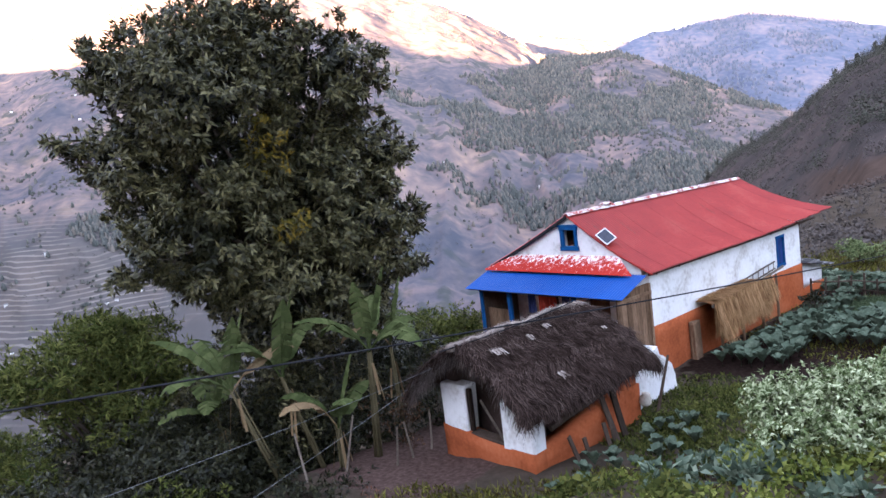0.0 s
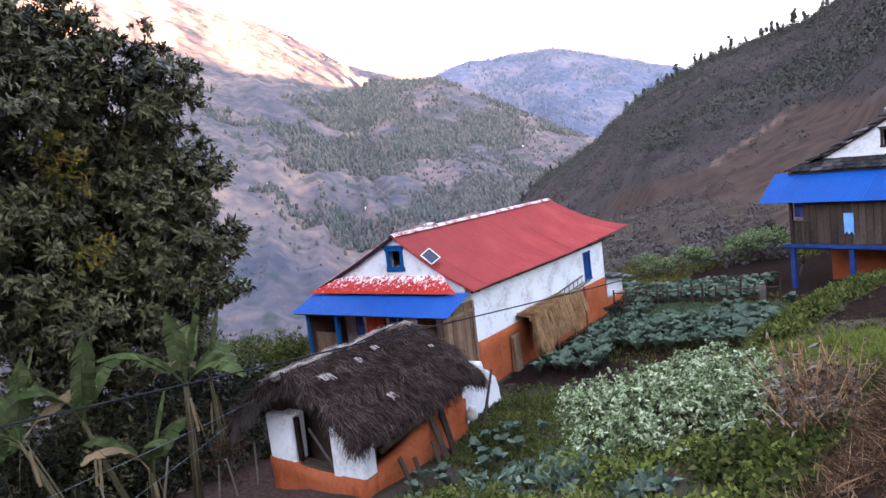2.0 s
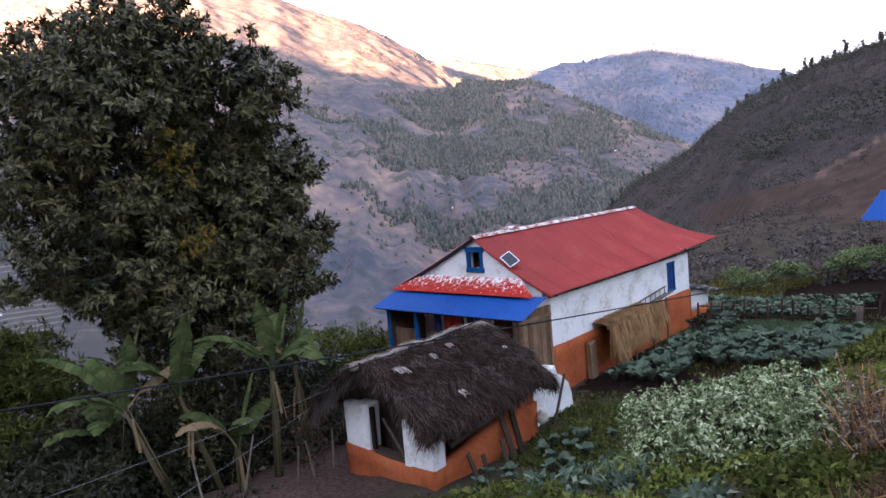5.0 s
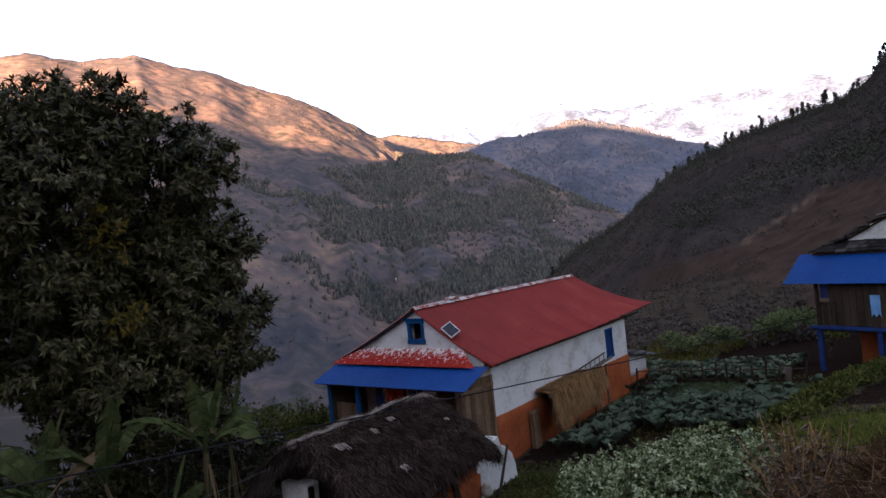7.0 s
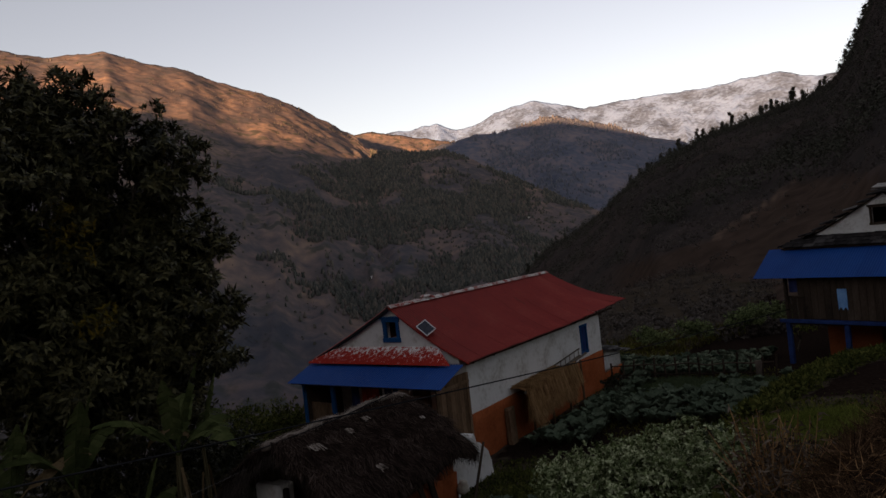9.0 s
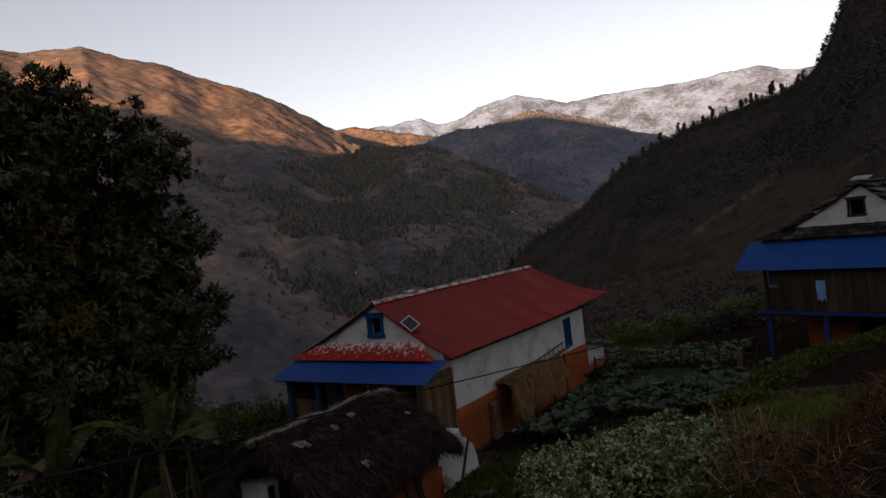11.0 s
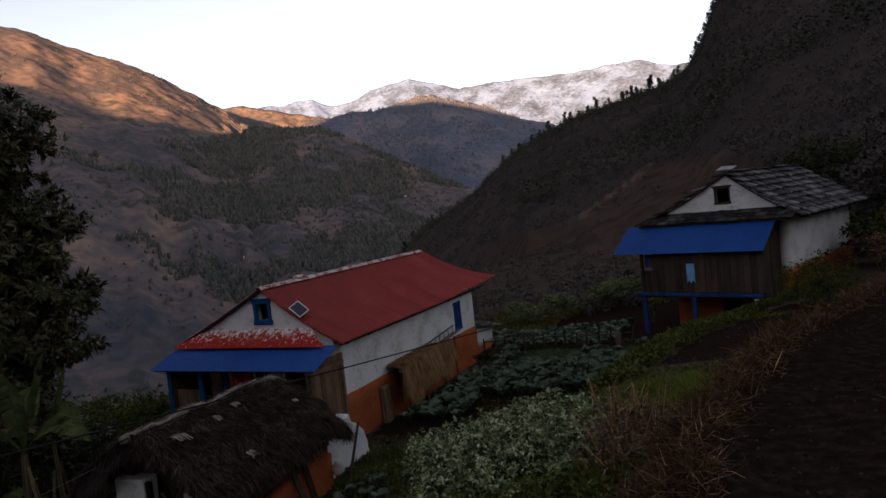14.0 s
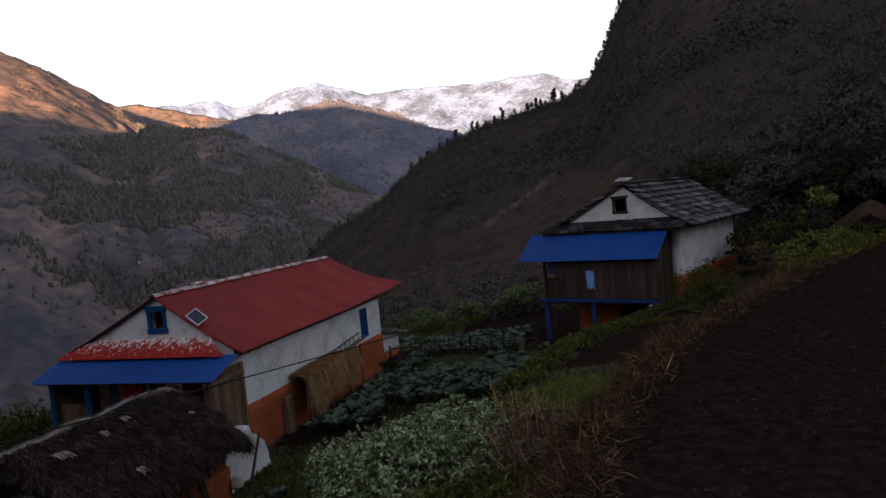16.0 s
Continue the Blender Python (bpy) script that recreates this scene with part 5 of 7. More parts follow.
def unit(rng, n):
    v = rng.normal(size=(n, 3))
    return v / np.linalg.norm(v, axis=1, keepdims=True)


def rosettes(name, centres, outward, per, length, width, material, rng, spread=1.0, lift=0.25, droop=0.25, simple=False):
    """Whorls of leaves at twig ends."""
    n = len(centres)
    C = np.repeat(centres, per, 0)
    O = np.repeat(outward, per, 0)
    D = O * 0.55 + unit(rng, n * per) * spread + np.array([0, 0, lift])
    U = O + np.array([0, 0, 0.8]) + 0.3 * unit(rng, n * per)
    P = C + unit(rng, n * per) * length * 0.25
    L = length * rng.uniform(0.6, 1.25, n * per)
    W = width * rng.uniform(0.7, 1.2, n * per)
    return leaf_mesh(name, P, D, U, L, W, material, droop=droop, simple=simple)


def crown_points(lobes, density, rng, shell=0.55):
    """Twig ends in the outer part of each lobe, with the way outward."""
    cs, outs = [], []
    for x, y, z, r in lobes:
        n = max(4, int(density * r * r))
        d = unit(rng, n)
        d[:, 2] = d[:, 2] * 0.85
        rad = r * rng.uniform(shell, 1.05, n)[:, None]
        cs.append(np.array([x, y, z]) + d * rad)
        outs.append(d)
    return np.concatenate(cs), np.concatenate(outs)


def branches(base, fork, lobes, r0, rng, name_parent, trunk_mat=None):
    """Trunk to the fork, a limb to each lobe."""
    trunk_mat = trunk_mat or M_BARK
    b, f = Vector(base), Vector(fork)
    mid = b.lerp(f, 0.5) + Vector((rng.uniform(-0.15, 0.15), rng.uniform(-0.1, 0.1), 0))
    part("trunk", Geo().tube([b, mid, f], [r0, r0 * 0.8, r0 * 0.62], 9), trunk_mat, name_parent, smooth=True)
    g = Geo()
    for x, y, z, r in lobes:
        e = Vector((x, y, z))
        k = f.lerp(e, 0.5) + Vector((rng.uniform(-0.3, 0.3), rng.uniform(-0.3, 0.3), rng.uniform(0.0, 0.4))) * min(1, (e - f).length / 3)
        g.tube([f, k, e], [r0 * 0.38, r0 * 0.2, r0 * 0.07], 5)
        for _ in range(4):
            d = Vector(rng.normal(size=3)).normalized() * r * 0.85
            g.tube([k.lerp(e, rng.uniform(0.5, 1)), e + d], [r0 * 0.07, r0 * 0.03], 4, cap=False)
    part("limb", g, trunk_mat, name_parent, "forking limbs", smooth=True)


def big_tree():
    rng = np.random.default_rng(5)
    gx, gy = -4.4, 17.6
    gz = ground_z(gx, gy)
    h = thing("tree", pose(gx, gy, gz), "large dark evergreen tree with whorled leaves above the bananas", "tree")
    # lobes in metres from the base of the eye's level: across, up, size
    tab = [(-0.9, 3.9, 1.3), (0.35, 4.25, 1.15), (-2.3, 3.5, 1.2), (-3.3, 3.35, 0.65), (2.5, 2.9, 1.1), (3.4, 2.35, 0.75), (1.2, 2.9, 1.5), (-1.3, 2.4, 1.7), (-2.5, 2.0, 1.0), (-3.9, 1.5, 0.75),
           (-4.6, 1.6, 0.4), (-2.8, 1.0, 1.0), (-0.7, 0.8, 1.8), (1.3, 1.0, 1.8), (3.1, 0.9, 1.2), (4.1, 0.55, 0.75), (3.5, -0.8, 1.1), (2.3, -0.9, 1.5), (0.5, -0.9, 1.8), (-1.3, -0.8, 1.6), (-2.6, -0.2, 1.0),
           (-2.9, -1.35, 0.85), (-1.3, -2.0, 1.2), (0.5, -2.3, 1.2), (2.5, -2.3, 1.25), (4.0, -2.1, 0.8)]
    tab += [(-0.6, -3.1, 0.95), (1.0, -3.3, 1.05), (2.6, -3.3, 0.9)]
    ax, ay = 0.97, 0.24
    lobes = []
    for u, z, r in tab:
        d = rng.uniform(-1.4, 1.4) * (0.3 + 0.7 * r / 1.8)
        u *= 0.79 if u > 0 else 0.97
        lobes.append((u * ax - d * ay, u * ay + d * ax, z - 0.0 - gz, r))
    lobes += [(float(rng.uniform(-2, 2)), float(rng.uniform(-0.5, 2.2)), float(rng.uniform(-1.5, 3)) - gz, 1.5) for _ in range(6)]
    branches((0, 0, -0.5), (0.1, 0.1, -2.2 - gz), lobes, 0.30, rng, h)
    tc, to = crown_points(lobes, 30, rng, 0.72)
    tr = rng.uniform(0.20, 0.36, len(tc))
    tr[::5] *= 0.7
    c = np.repeat(tc + to * 0.1, 9, 0) + unit(rng, len(tc) * 9) * np.repeat(tr, 9)[:, None] * rng.uniform(0.4, 1.0, (len(tc) * 9, 1)) * np.array([1, 1, 0.75])
    o = 0.7 * np.repeat(to, 9, 0) + (c - np.repeat(tc, 9, 0)) / np.repeat(tr, 9)[:, None]
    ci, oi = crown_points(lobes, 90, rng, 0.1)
    # a darker leaf colour stands for the shade inside the crown
    part("inner_leaves", rosettes("inner_leaves", ci - oi * 0.3, oi, 8, 0.22, 0.085, M_TREELEAF, rng, 0.9, 0.0, 0.3, True), None, h, "inner crown leaves, coloured dark for shade", kind="stuff")
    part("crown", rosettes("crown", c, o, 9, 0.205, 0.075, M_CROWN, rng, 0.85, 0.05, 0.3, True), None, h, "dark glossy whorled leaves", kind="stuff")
    n = 34
    yl = np.concatenate([np.array([0.3 * ax + 0.3, -1.6, 1.15 - gz]) + rng.normal(size=(n, 3)) * [0.25, 0.2, 0.38], np.array([1.0, -1.9, -0.9 - gz]) + rng.normal(size=(n // 2, 3)) * [0.25, 0.2, 0.2]])
    part("yellow_leaves", rosettes("yellow_leaves", yl, np.tile([0, -1.0, 0.2], (len(yl), 1)), 6, 0.18, 0.06, M_YELLOWLEAF, rng), None, h, "patch of yellowed leaves", kind="stuff")


big_tree()


def shrub(x, y, r, hgt, material, label, seed, leaf=(0.09, 0.04), density=260, per=7, name="shrub", category="shrub", group="shrubs on the slope", z=None, squash=1.0, trunk=0.05, lobe=(0.3, 0.5), count=6):
    rng = np.random.default_rng(seed)
    z = ground_z(x, y) if z is None else z
    h = thing(name, pose(x, y, z), label, category, group)
    k = max(5, int(count * r))
    lobes = []
    for i in range(k):
        a, q = 2 * math.pi * i / k * (1 if count < 7 else 2.4) + rng.uniform(-0.4, 0.4), rng.uniform(0.25, 0.82)
        lobes.append((math.cos(a) * r * q, math.sin(a) * r * q * squash, hgt * rng.uniform(0.35, 0.78), r * rng.uniform(*lobe)))
    lobes.append((0, 0, hgt * 0.72, r * 0.45))
    branches((0, 0, -0.3), (0, 0, hgt * 0.25), lobes, trunk, rng, h)
    c, o = crown_points(lobes, density, rng, 0.5)
    c = c[c[:, 2] > 0.02]
    o = o[: len(c)]
    part("foliage", rosettes("foliage", c, o, per, leaf[0], leaf[1], material, rng, simple=True), None, h, kind="stuff")
    return h


# trees and undergrowth below the yard; the big tree's shade is in M_TREELEAF's colour
shrub(-9.4, 17.2, 3.2, 6.7, M_OLIVE, "rounded olive-green tree with fine feathery leaves", 2, (0.19, 0.045), 190, 9, "tree", "tree", "trees below the yard", z=-8.4, trunk=0.16, lobe=(0.14, 0.30), count=12)
shrub(-13.4, 18.6, 2.4, 4.4, M_OLIVE, "rounded olive-green tree with fine feathery leaves", 3, (0.19, 0.045), 190, 9, "tree", "tree", "trees below the yard", z=-9.8, trunk=0.15, lobe=(0.14, 0.30), count=12)
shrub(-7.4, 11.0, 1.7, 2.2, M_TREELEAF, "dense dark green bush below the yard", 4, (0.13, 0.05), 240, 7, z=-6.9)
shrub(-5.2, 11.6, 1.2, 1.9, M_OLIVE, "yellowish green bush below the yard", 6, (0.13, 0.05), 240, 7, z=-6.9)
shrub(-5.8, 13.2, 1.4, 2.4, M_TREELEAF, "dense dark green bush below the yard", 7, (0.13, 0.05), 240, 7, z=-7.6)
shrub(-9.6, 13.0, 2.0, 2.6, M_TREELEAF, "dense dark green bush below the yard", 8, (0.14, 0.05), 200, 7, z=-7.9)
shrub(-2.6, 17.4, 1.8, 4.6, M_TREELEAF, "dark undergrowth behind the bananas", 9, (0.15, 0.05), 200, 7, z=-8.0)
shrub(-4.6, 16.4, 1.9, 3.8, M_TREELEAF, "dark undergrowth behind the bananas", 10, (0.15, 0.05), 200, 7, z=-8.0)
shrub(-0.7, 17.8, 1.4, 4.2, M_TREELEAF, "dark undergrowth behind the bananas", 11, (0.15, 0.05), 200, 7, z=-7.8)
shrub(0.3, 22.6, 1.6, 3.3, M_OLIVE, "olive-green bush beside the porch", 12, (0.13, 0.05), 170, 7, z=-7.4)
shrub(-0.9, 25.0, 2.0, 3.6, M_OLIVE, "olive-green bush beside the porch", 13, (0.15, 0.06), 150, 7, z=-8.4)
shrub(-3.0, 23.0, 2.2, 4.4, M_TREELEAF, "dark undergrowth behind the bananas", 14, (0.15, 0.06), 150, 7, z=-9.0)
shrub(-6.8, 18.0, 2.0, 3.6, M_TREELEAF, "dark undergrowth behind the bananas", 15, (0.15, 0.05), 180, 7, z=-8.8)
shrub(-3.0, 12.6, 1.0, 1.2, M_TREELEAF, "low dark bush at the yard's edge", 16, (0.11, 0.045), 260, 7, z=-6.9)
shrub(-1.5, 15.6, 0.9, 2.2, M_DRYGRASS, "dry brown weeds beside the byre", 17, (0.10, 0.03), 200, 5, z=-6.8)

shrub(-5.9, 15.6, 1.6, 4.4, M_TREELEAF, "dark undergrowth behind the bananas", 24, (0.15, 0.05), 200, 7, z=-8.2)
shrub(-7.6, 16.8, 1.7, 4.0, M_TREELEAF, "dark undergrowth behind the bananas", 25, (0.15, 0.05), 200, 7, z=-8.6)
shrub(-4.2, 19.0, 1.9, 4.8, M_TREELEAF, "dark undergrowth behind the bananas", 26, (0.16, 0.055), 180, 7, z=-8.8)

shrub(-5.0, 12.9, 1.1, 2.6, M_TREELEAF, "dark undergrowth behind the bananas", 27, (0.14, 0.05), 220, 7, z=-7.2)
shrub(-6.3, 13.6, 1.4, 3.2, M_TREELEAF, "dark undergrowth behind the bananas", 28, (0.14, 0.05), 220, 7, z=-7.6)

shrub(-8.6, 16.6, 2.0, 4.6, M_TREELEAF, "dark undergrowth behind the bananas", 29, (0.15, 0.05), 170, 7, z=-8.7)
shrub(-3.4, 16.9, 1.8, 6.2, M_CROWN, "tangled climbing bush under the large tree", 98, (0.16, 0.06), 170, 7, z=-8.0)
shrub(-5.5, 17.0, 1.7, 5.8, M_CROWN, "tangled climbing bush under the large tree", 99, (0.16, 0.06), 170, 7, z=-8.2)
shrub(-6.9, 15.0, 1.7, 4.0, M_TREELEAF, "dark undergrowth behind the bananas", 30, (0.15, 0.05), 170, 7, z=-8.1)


def banana(x, y, z, height, lean, spread, n, seed, size=1.7):
    """A banana plant: sheathed stem and long split leaves that arch outward."""
    rng = random.Random(seed)
    h = thing("banana_plant", pose(x, y, z), "banana plant with long split drooping leaves", "banana plant", "banana plants by the yard")
    top = Vector((lean[0], lean[1], height))
    g = Geo()
    g.tube([(0, 0, -0.2), top * 0.4, top], [0.045, 0.036, 0.026], 9)
    for k in range(3):
        a = rng.uniform(0, 6.28)
        o = Vector((math.cos(a), math.sin(a), 0)) * 0.05
        g.tube([o * 2, top * 0.5 + o * 1.5, top + o + Vector((0, 0, 0.1))], [0.028, 0.026, 0.016], 6)
    part("stem", g, M_BANANASTEM, h, "fibrous brown-green stem", smooth=True)
    for k in range(n):
        a = 2 * math.pi * k / n + rng.uniform(-0.35, 0.35)
        el = radians(rng.uniform(35, 68) if k % 5 else rng.uniform(78, 87))
        ln, wd = size * rng.uniform(0.8, 1.15), 0.45 * rng.uniform(0.85, 1.15)
        out = Vector((math.cos(a), math.sin(a), 0))
        side = Vector((-math.sin(a), math.cos(a), 0))
        fall = rng.uniform(0.7, 1.35) if k % 5 else 0.15
        spine = []
        for i in range(15):
            t = i / 14
            ang = el - t * t * fall * 1.6
            if i == 0:
                spine.append(top.copy())
            else:
                spine.append(spine[-1] + (out * math.cos(ang) + Vector((0, 0, 1)) * math.sin(ang)) * ln / 14)
        g = Geo()
        half = [0.012, 0.013, 0.014, 0.02] + [wd / 2 * min(1, 0.5 + (i - 3) * 0.2, (14.6 - i) * 0.28) for i in range(4, 15)]
        for sg in (-1, 1):
            for i in range(3, 14):
                if rng.random() < 0.05 and i > 6:
                    continue
                dr0, dr1 = 0.25 + 0.3 * rng.random(), 0.25 + 0.3 * rng.random()
                p0, p1 = spine[i], spine[i + 1].lerp(spine[i], 0.06 if rng.random() < 0.5 else 0.0)
                q0 = p0 + side * sg * half[i] - Vector((0, 0, half[i] * dr0))
                q1 = p1 + side * sg * half[i + 1] - Vector((0, 0, half[i + 1] * dr1)) + out * 0.02
                m0, m1 = p0.lerp(q0, 0.5) + Vector((0, 0, 0.015)), p1.lerp(q1, 0.5) + Vector((0, 0, 0.015))
                g.add([p0, m0, q0, p1, m1, q1], [(0, 3, 4, 1), (1, 4, 5, 2)] if sg > 0 else [(0, 1, 4, 3), (1, 2, 5, 4)])
        g.tube(spine[:12], [0.022 - 0.0016 * i for i in range(12)], 5)
        part("leaf", g, M_BANANA if rng.random() < 0.92 else M_DEADLEAF, h)
    for k in range(3):
        a = rng.uniform(0, 6.28)
        p = top * rng.uniform(0.75, 0.95)
        rows = [[p + Vector((math.cos(a) * (0.1 + 0.12 * i / 5) + 0.03 * j * math.sin(a), math.sin(a) * (0.1 + 0.12 * i / 5) - 0.03 * j * math.cos(a), -0.7 * i / 5)) for j in (-1, 0, 1)] for i in range(6)]
        part("dead_leaf", Geo().slab(rows, (0.004, 0.004, 0)), M_DEADLEAF, h, "withered hanging leaf")


banana(-2.1, 14.9, -6.7, 2.9, (0.15, 0), 1, 7, 4, 2.1)
banana(-2.75, 14.3, -6.8, 1.6, (0.0, -0.1), 1, 5, 9, 1.7)
banana(-3.9, 14.3, -6.9, 2.8, (-0.95, -0.2), 1, 6, 14, 1.9)
banana(-3.1, 14.9, -6.9, 2.7, (-0.85, 0), 1, 6, 19, 1.8)
banana(-1.5, 16.0, -6.9, 2.9, (-0.1, 0.2), 1, 5, 24, 1.6)
banana(-5.3, 14.8, -7.3, 2.4, (-0.3, 0.3), 1, 5, 29, 1.7)
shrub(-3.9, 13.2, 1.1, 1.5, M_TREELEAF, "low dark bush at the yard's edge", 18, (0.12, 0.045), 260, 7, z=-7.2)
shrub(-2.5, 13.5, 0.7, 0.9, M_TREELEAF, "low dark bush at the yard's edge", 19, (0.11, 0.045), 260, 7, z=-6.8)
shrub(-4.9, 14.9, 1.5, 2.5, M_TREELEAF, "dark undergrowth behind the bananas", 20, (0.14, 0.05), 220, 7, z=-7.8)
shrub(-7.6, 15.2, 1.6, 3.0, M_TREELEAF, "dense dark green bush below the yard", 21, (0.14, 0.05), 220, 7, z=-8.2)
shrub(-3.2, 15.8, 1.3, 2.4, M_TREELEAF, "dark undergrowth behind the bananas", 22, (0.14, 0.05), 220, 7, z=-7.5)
shrub(-2.0, 12.6, 0.6, 0.6, M_DRYLEAF, "withered reddish weeds at the yard's edge", 23, (0.08, 0.03), 300, 5, z=-6.5)


# ---- garden ----
def cabbage_meshes():
    out = []
    for s in range(6):
        rnd = random.Random(100 + s)
        g = Geo()
        for k in range(13):
            a, inner = k * 2.4 + rnd.uniform(-0.3, 0.3), k / 13
            el0 = radians(60 + 28 * inner)
            ln, wd = (0.36 - 0.08 * inner) * rnd.uniform(0.75, 1.25), (0.21 - 0.06 * inner) * rnd.uniform(0.85, 1.2)
            o, sd = Vector((math.cos(a), math.sin(a), 0)), Vector((-math.sin(a), math.cos(a), 0))
            rows, p = [], Vector((0, 0, 0.12))
            for i in range(5):
                t = i / 4
                w = wd * (0.0, 0.6, 1.0, 0.95, 0.45)[i]
                rows.append([p + sd * w * (j / 2 - 0.5) + Vector((0, 0, 0.10 * w / 0.2 * abs(j / 2 - 0.5) ** 2 * 2 + (rnd.uniform(-0.012, 0.012) if i else 0))) for j in range(3)])
                e = el0 - t * 0.7
                p = p + (o * math.cos(e) + Vector((0, 0, math.sin(e)))) * ln / 4
            g.grid(rows)
        g.tube([(0, 0, -0.06), (0, 0, 0.12)], [0.025, 0.0], 5)
        out.append(g.weld().mesh("cabbage", M_CABBAGE, True))
    return out


def cabbages():
    """Rows of cabbages: the 300 nearest the path are things, the rest one planting."""
    meshes, rnd = cabbage_meshes(), random.Random(77)
    ca, sa = math.cos(radians(40)), math.sin(radians(40))
    spots = []

    def local(ox, oy, a, b):
        return ox + a * ca - b * sa, oy + a * sa + b * ca

    for i in range(14):
        for k in range(17):
            a, b = 11.35 + i * 0.42 + rnd.uniform(-0.1, 0.1), -0.6 - k * 0.42 + rnd.uniform(-0.1, 0.1)
            x, y = local(3.64, 19.87, a, b)
            if y > lerp_table(x, EDGE1) + 2.2:
                spots.append((x, y, rnd.uniform(0.75, 1.05)))
    for i in range(11):
        for k in range(3):
            x, y = local(1.18, 12.46, -0.6 + i * 0.42 + rnd.uniform(-0.1, 0.1), -1.0 - k * 0.42 + rnd.uniform(-0.1, 0.1))
            if rnd.random() < 0.8:
                spots.append((x, y, rnd.uniform(0.6, 0.85)))
    for i in range(31):
        for k in range(15):
            a, b = 1.5 + i * 0.36 + rnd.uniform(-0.1, 0.1), -3.7 - k * 0.38 + rnd.uniform(-0.1, 0.1)
            x, y = local(3.64, 19.87, a, b)
            if y < lerp_table(x, EDGE1) + 1.7 or rnd.random() < 0.08 or (a < 3.2 and b < -5.4) or a > 10.2 or (a > 7.3 and b < -4.4 and rnd.random() < 0.93):
                continue
            spots.append((x, y, rnd.uniform(0.8, 1.15)))
    spots.sort(key=lambda q: q[0] + q[1])
    V, F, base = [], [], 0
    for n, (x, y, s) in enumerate(spots):
        m = pose(x, y, ground_z(x, y), rnd.uniform(-14, 14), rnd.uniform(-14, 14), rnd.uniform(0, 360)) @ Matrix.Scale(s, 4)
        me = rnd.choice(meshes)
        if n < 300:
            ob = new("cabbage", me)
            ob.matrix_world = m
            tagged(ob, "blue-green leafy cabbage plant in tilled soil", "cabbage", "cabbages in the garden")
        else:
            V += [m @ v.co for v in me.vertices]
            F += [tuple(base + k for k in p.vertices) for p in me.polygons]
            base += len(me.vertices)
    rest = bpy.data.meshes.new("cabbage_rows")
    rest.from_pydata(V, [], F)
    rest.materials.append(M_CABBAGE)
    tagged(new("cabbage_rows", rest), "blue-green cabbage rows at the garden's far side", "cabbages", kind="stuff")


cabbages()


def pale_bush():
    rng = np.random.default_rng(44)
    h = thing("bush", pose(4.24, 6.48, -3.56), "wide leafy bush with pale frosted grey-green leaves", "bush")
    lobes = []
    for i in range(74):
        a, q = rng.uniform(0, 2 * math.pi), math.sqrt(rng.uniform(0, 1))
        u, w = math.cos(a) * q * 1.5 + 0.1, math.sin(a) * q * 1.2
        top = 1.28 * math.sqrt(max(0.05, 1 - (u / 1.85) ** 2 - (w / 1.45) ** 2)) + 0.1 * (u > 0.2)
        lobes.append((u * 0.85 + w * 0.52, -u * 0.52 + w * 0.85, max(0.0, top - 0.28) * rng.uniform(0.6, 1.08), rng.uniform(0.2, 0.36)))
    branches((0, 0, -0.3), (0, 0, 0.35), lobes, 0.05, rng, h)
    c, o = crown_points(lobes, 1050, rng, 0.55)
    part("foliage", rosettes("foliage", c, o, 7, 0.058, 0.030, M_BUSH, rng, 0.9, 0.15, 0.35, True), None, h, "pale grey-green frosted leaves", kind="stuff")
    low = [(x * 1.12, y * 1.12, 0.0 + 0.35 * rng.random(), 0.32) for x, y, z, r in lobes if x * 0.5 + y * 0.85 < 0.1]
    c, o = crown_points(low, 650, rng, 0.5)
    part("lower_leaves", rosettes("lower_leaves", c, o, 6, 0.085, 0.042, M_BUSHGREEN, rng, 0.8, 0.2, 0.3, True), None, h, "green lower leaves", kind="stuff")


pale_bush()


def scatter(name, n, region, length, width, material, label, seed, category, upright=0.8, lift=0.0, fold=0.1, droop=0.3, flat=1.0):
    """Blades or small leaves over a stretch of ground; region(rng) gives x, y."""
    rng = np.random.default_rng(seed)
    rnd = random.Random(seed)
    xy = [region(rnd) for _ in range(n)]
    P = np.array([(x, y, ground_z(x, y) - 0.01 + lift * rnd.random()) for x, y in xy])
    D = unit(rng, n) * (1 - upright) * 1.6 + np.array([0, 0, upright])
    D[:, 2] *= flat
    U = unit(rng, n)
    L = length * rng.uniform(0.45, 1.3, n)
    W = width * rng.uniform(0.6, 1.3, n)
    ob = new(name, leaf_mesh(name, P, D, U, L, W, material, fold, droop, True))
    tagged(ob, label, category, kind="stuff")
    return ob


def band(edge, x0, x1, lo, hi):
    def f(rnd):
        x = rnd.uniform(x0, x1)
        return x + rnd.uniform(-0.3, 0.3), lerp_table(x, edge) + rnd.uniform(lo, hi)
    return f


def clumps(centres, rad):
    def f(rnd):
        x, y, r = rnd.choice(centres)
        a, q = rnd.uniform(0, 6.283), math.sqrt(rnd.random()) * r * rad
        return x + math.cos(a) * q, y + math.sin(a) * q
    return f


def rect(x0, x1, y0, y1):
    return lambda rnd: (rnd.uniform(x0, x1), rnd.uniform(y0, y1))


def tussocks(edge, x0, x1, lo, hi, n, rad, seed):
    """Places in ragged tussocks strewn along a terrace edge."""
    rnd = random.Random(seed)
    spots = []
    for _ in range(n):
        x = rnd.uniform(x0, x1)
        spots.append((x, lerp_table(x, edge) + rnd.uniform(lo, hi), rnd.uniform(0.5, 1.3)))
    return clumps(spots, rad)


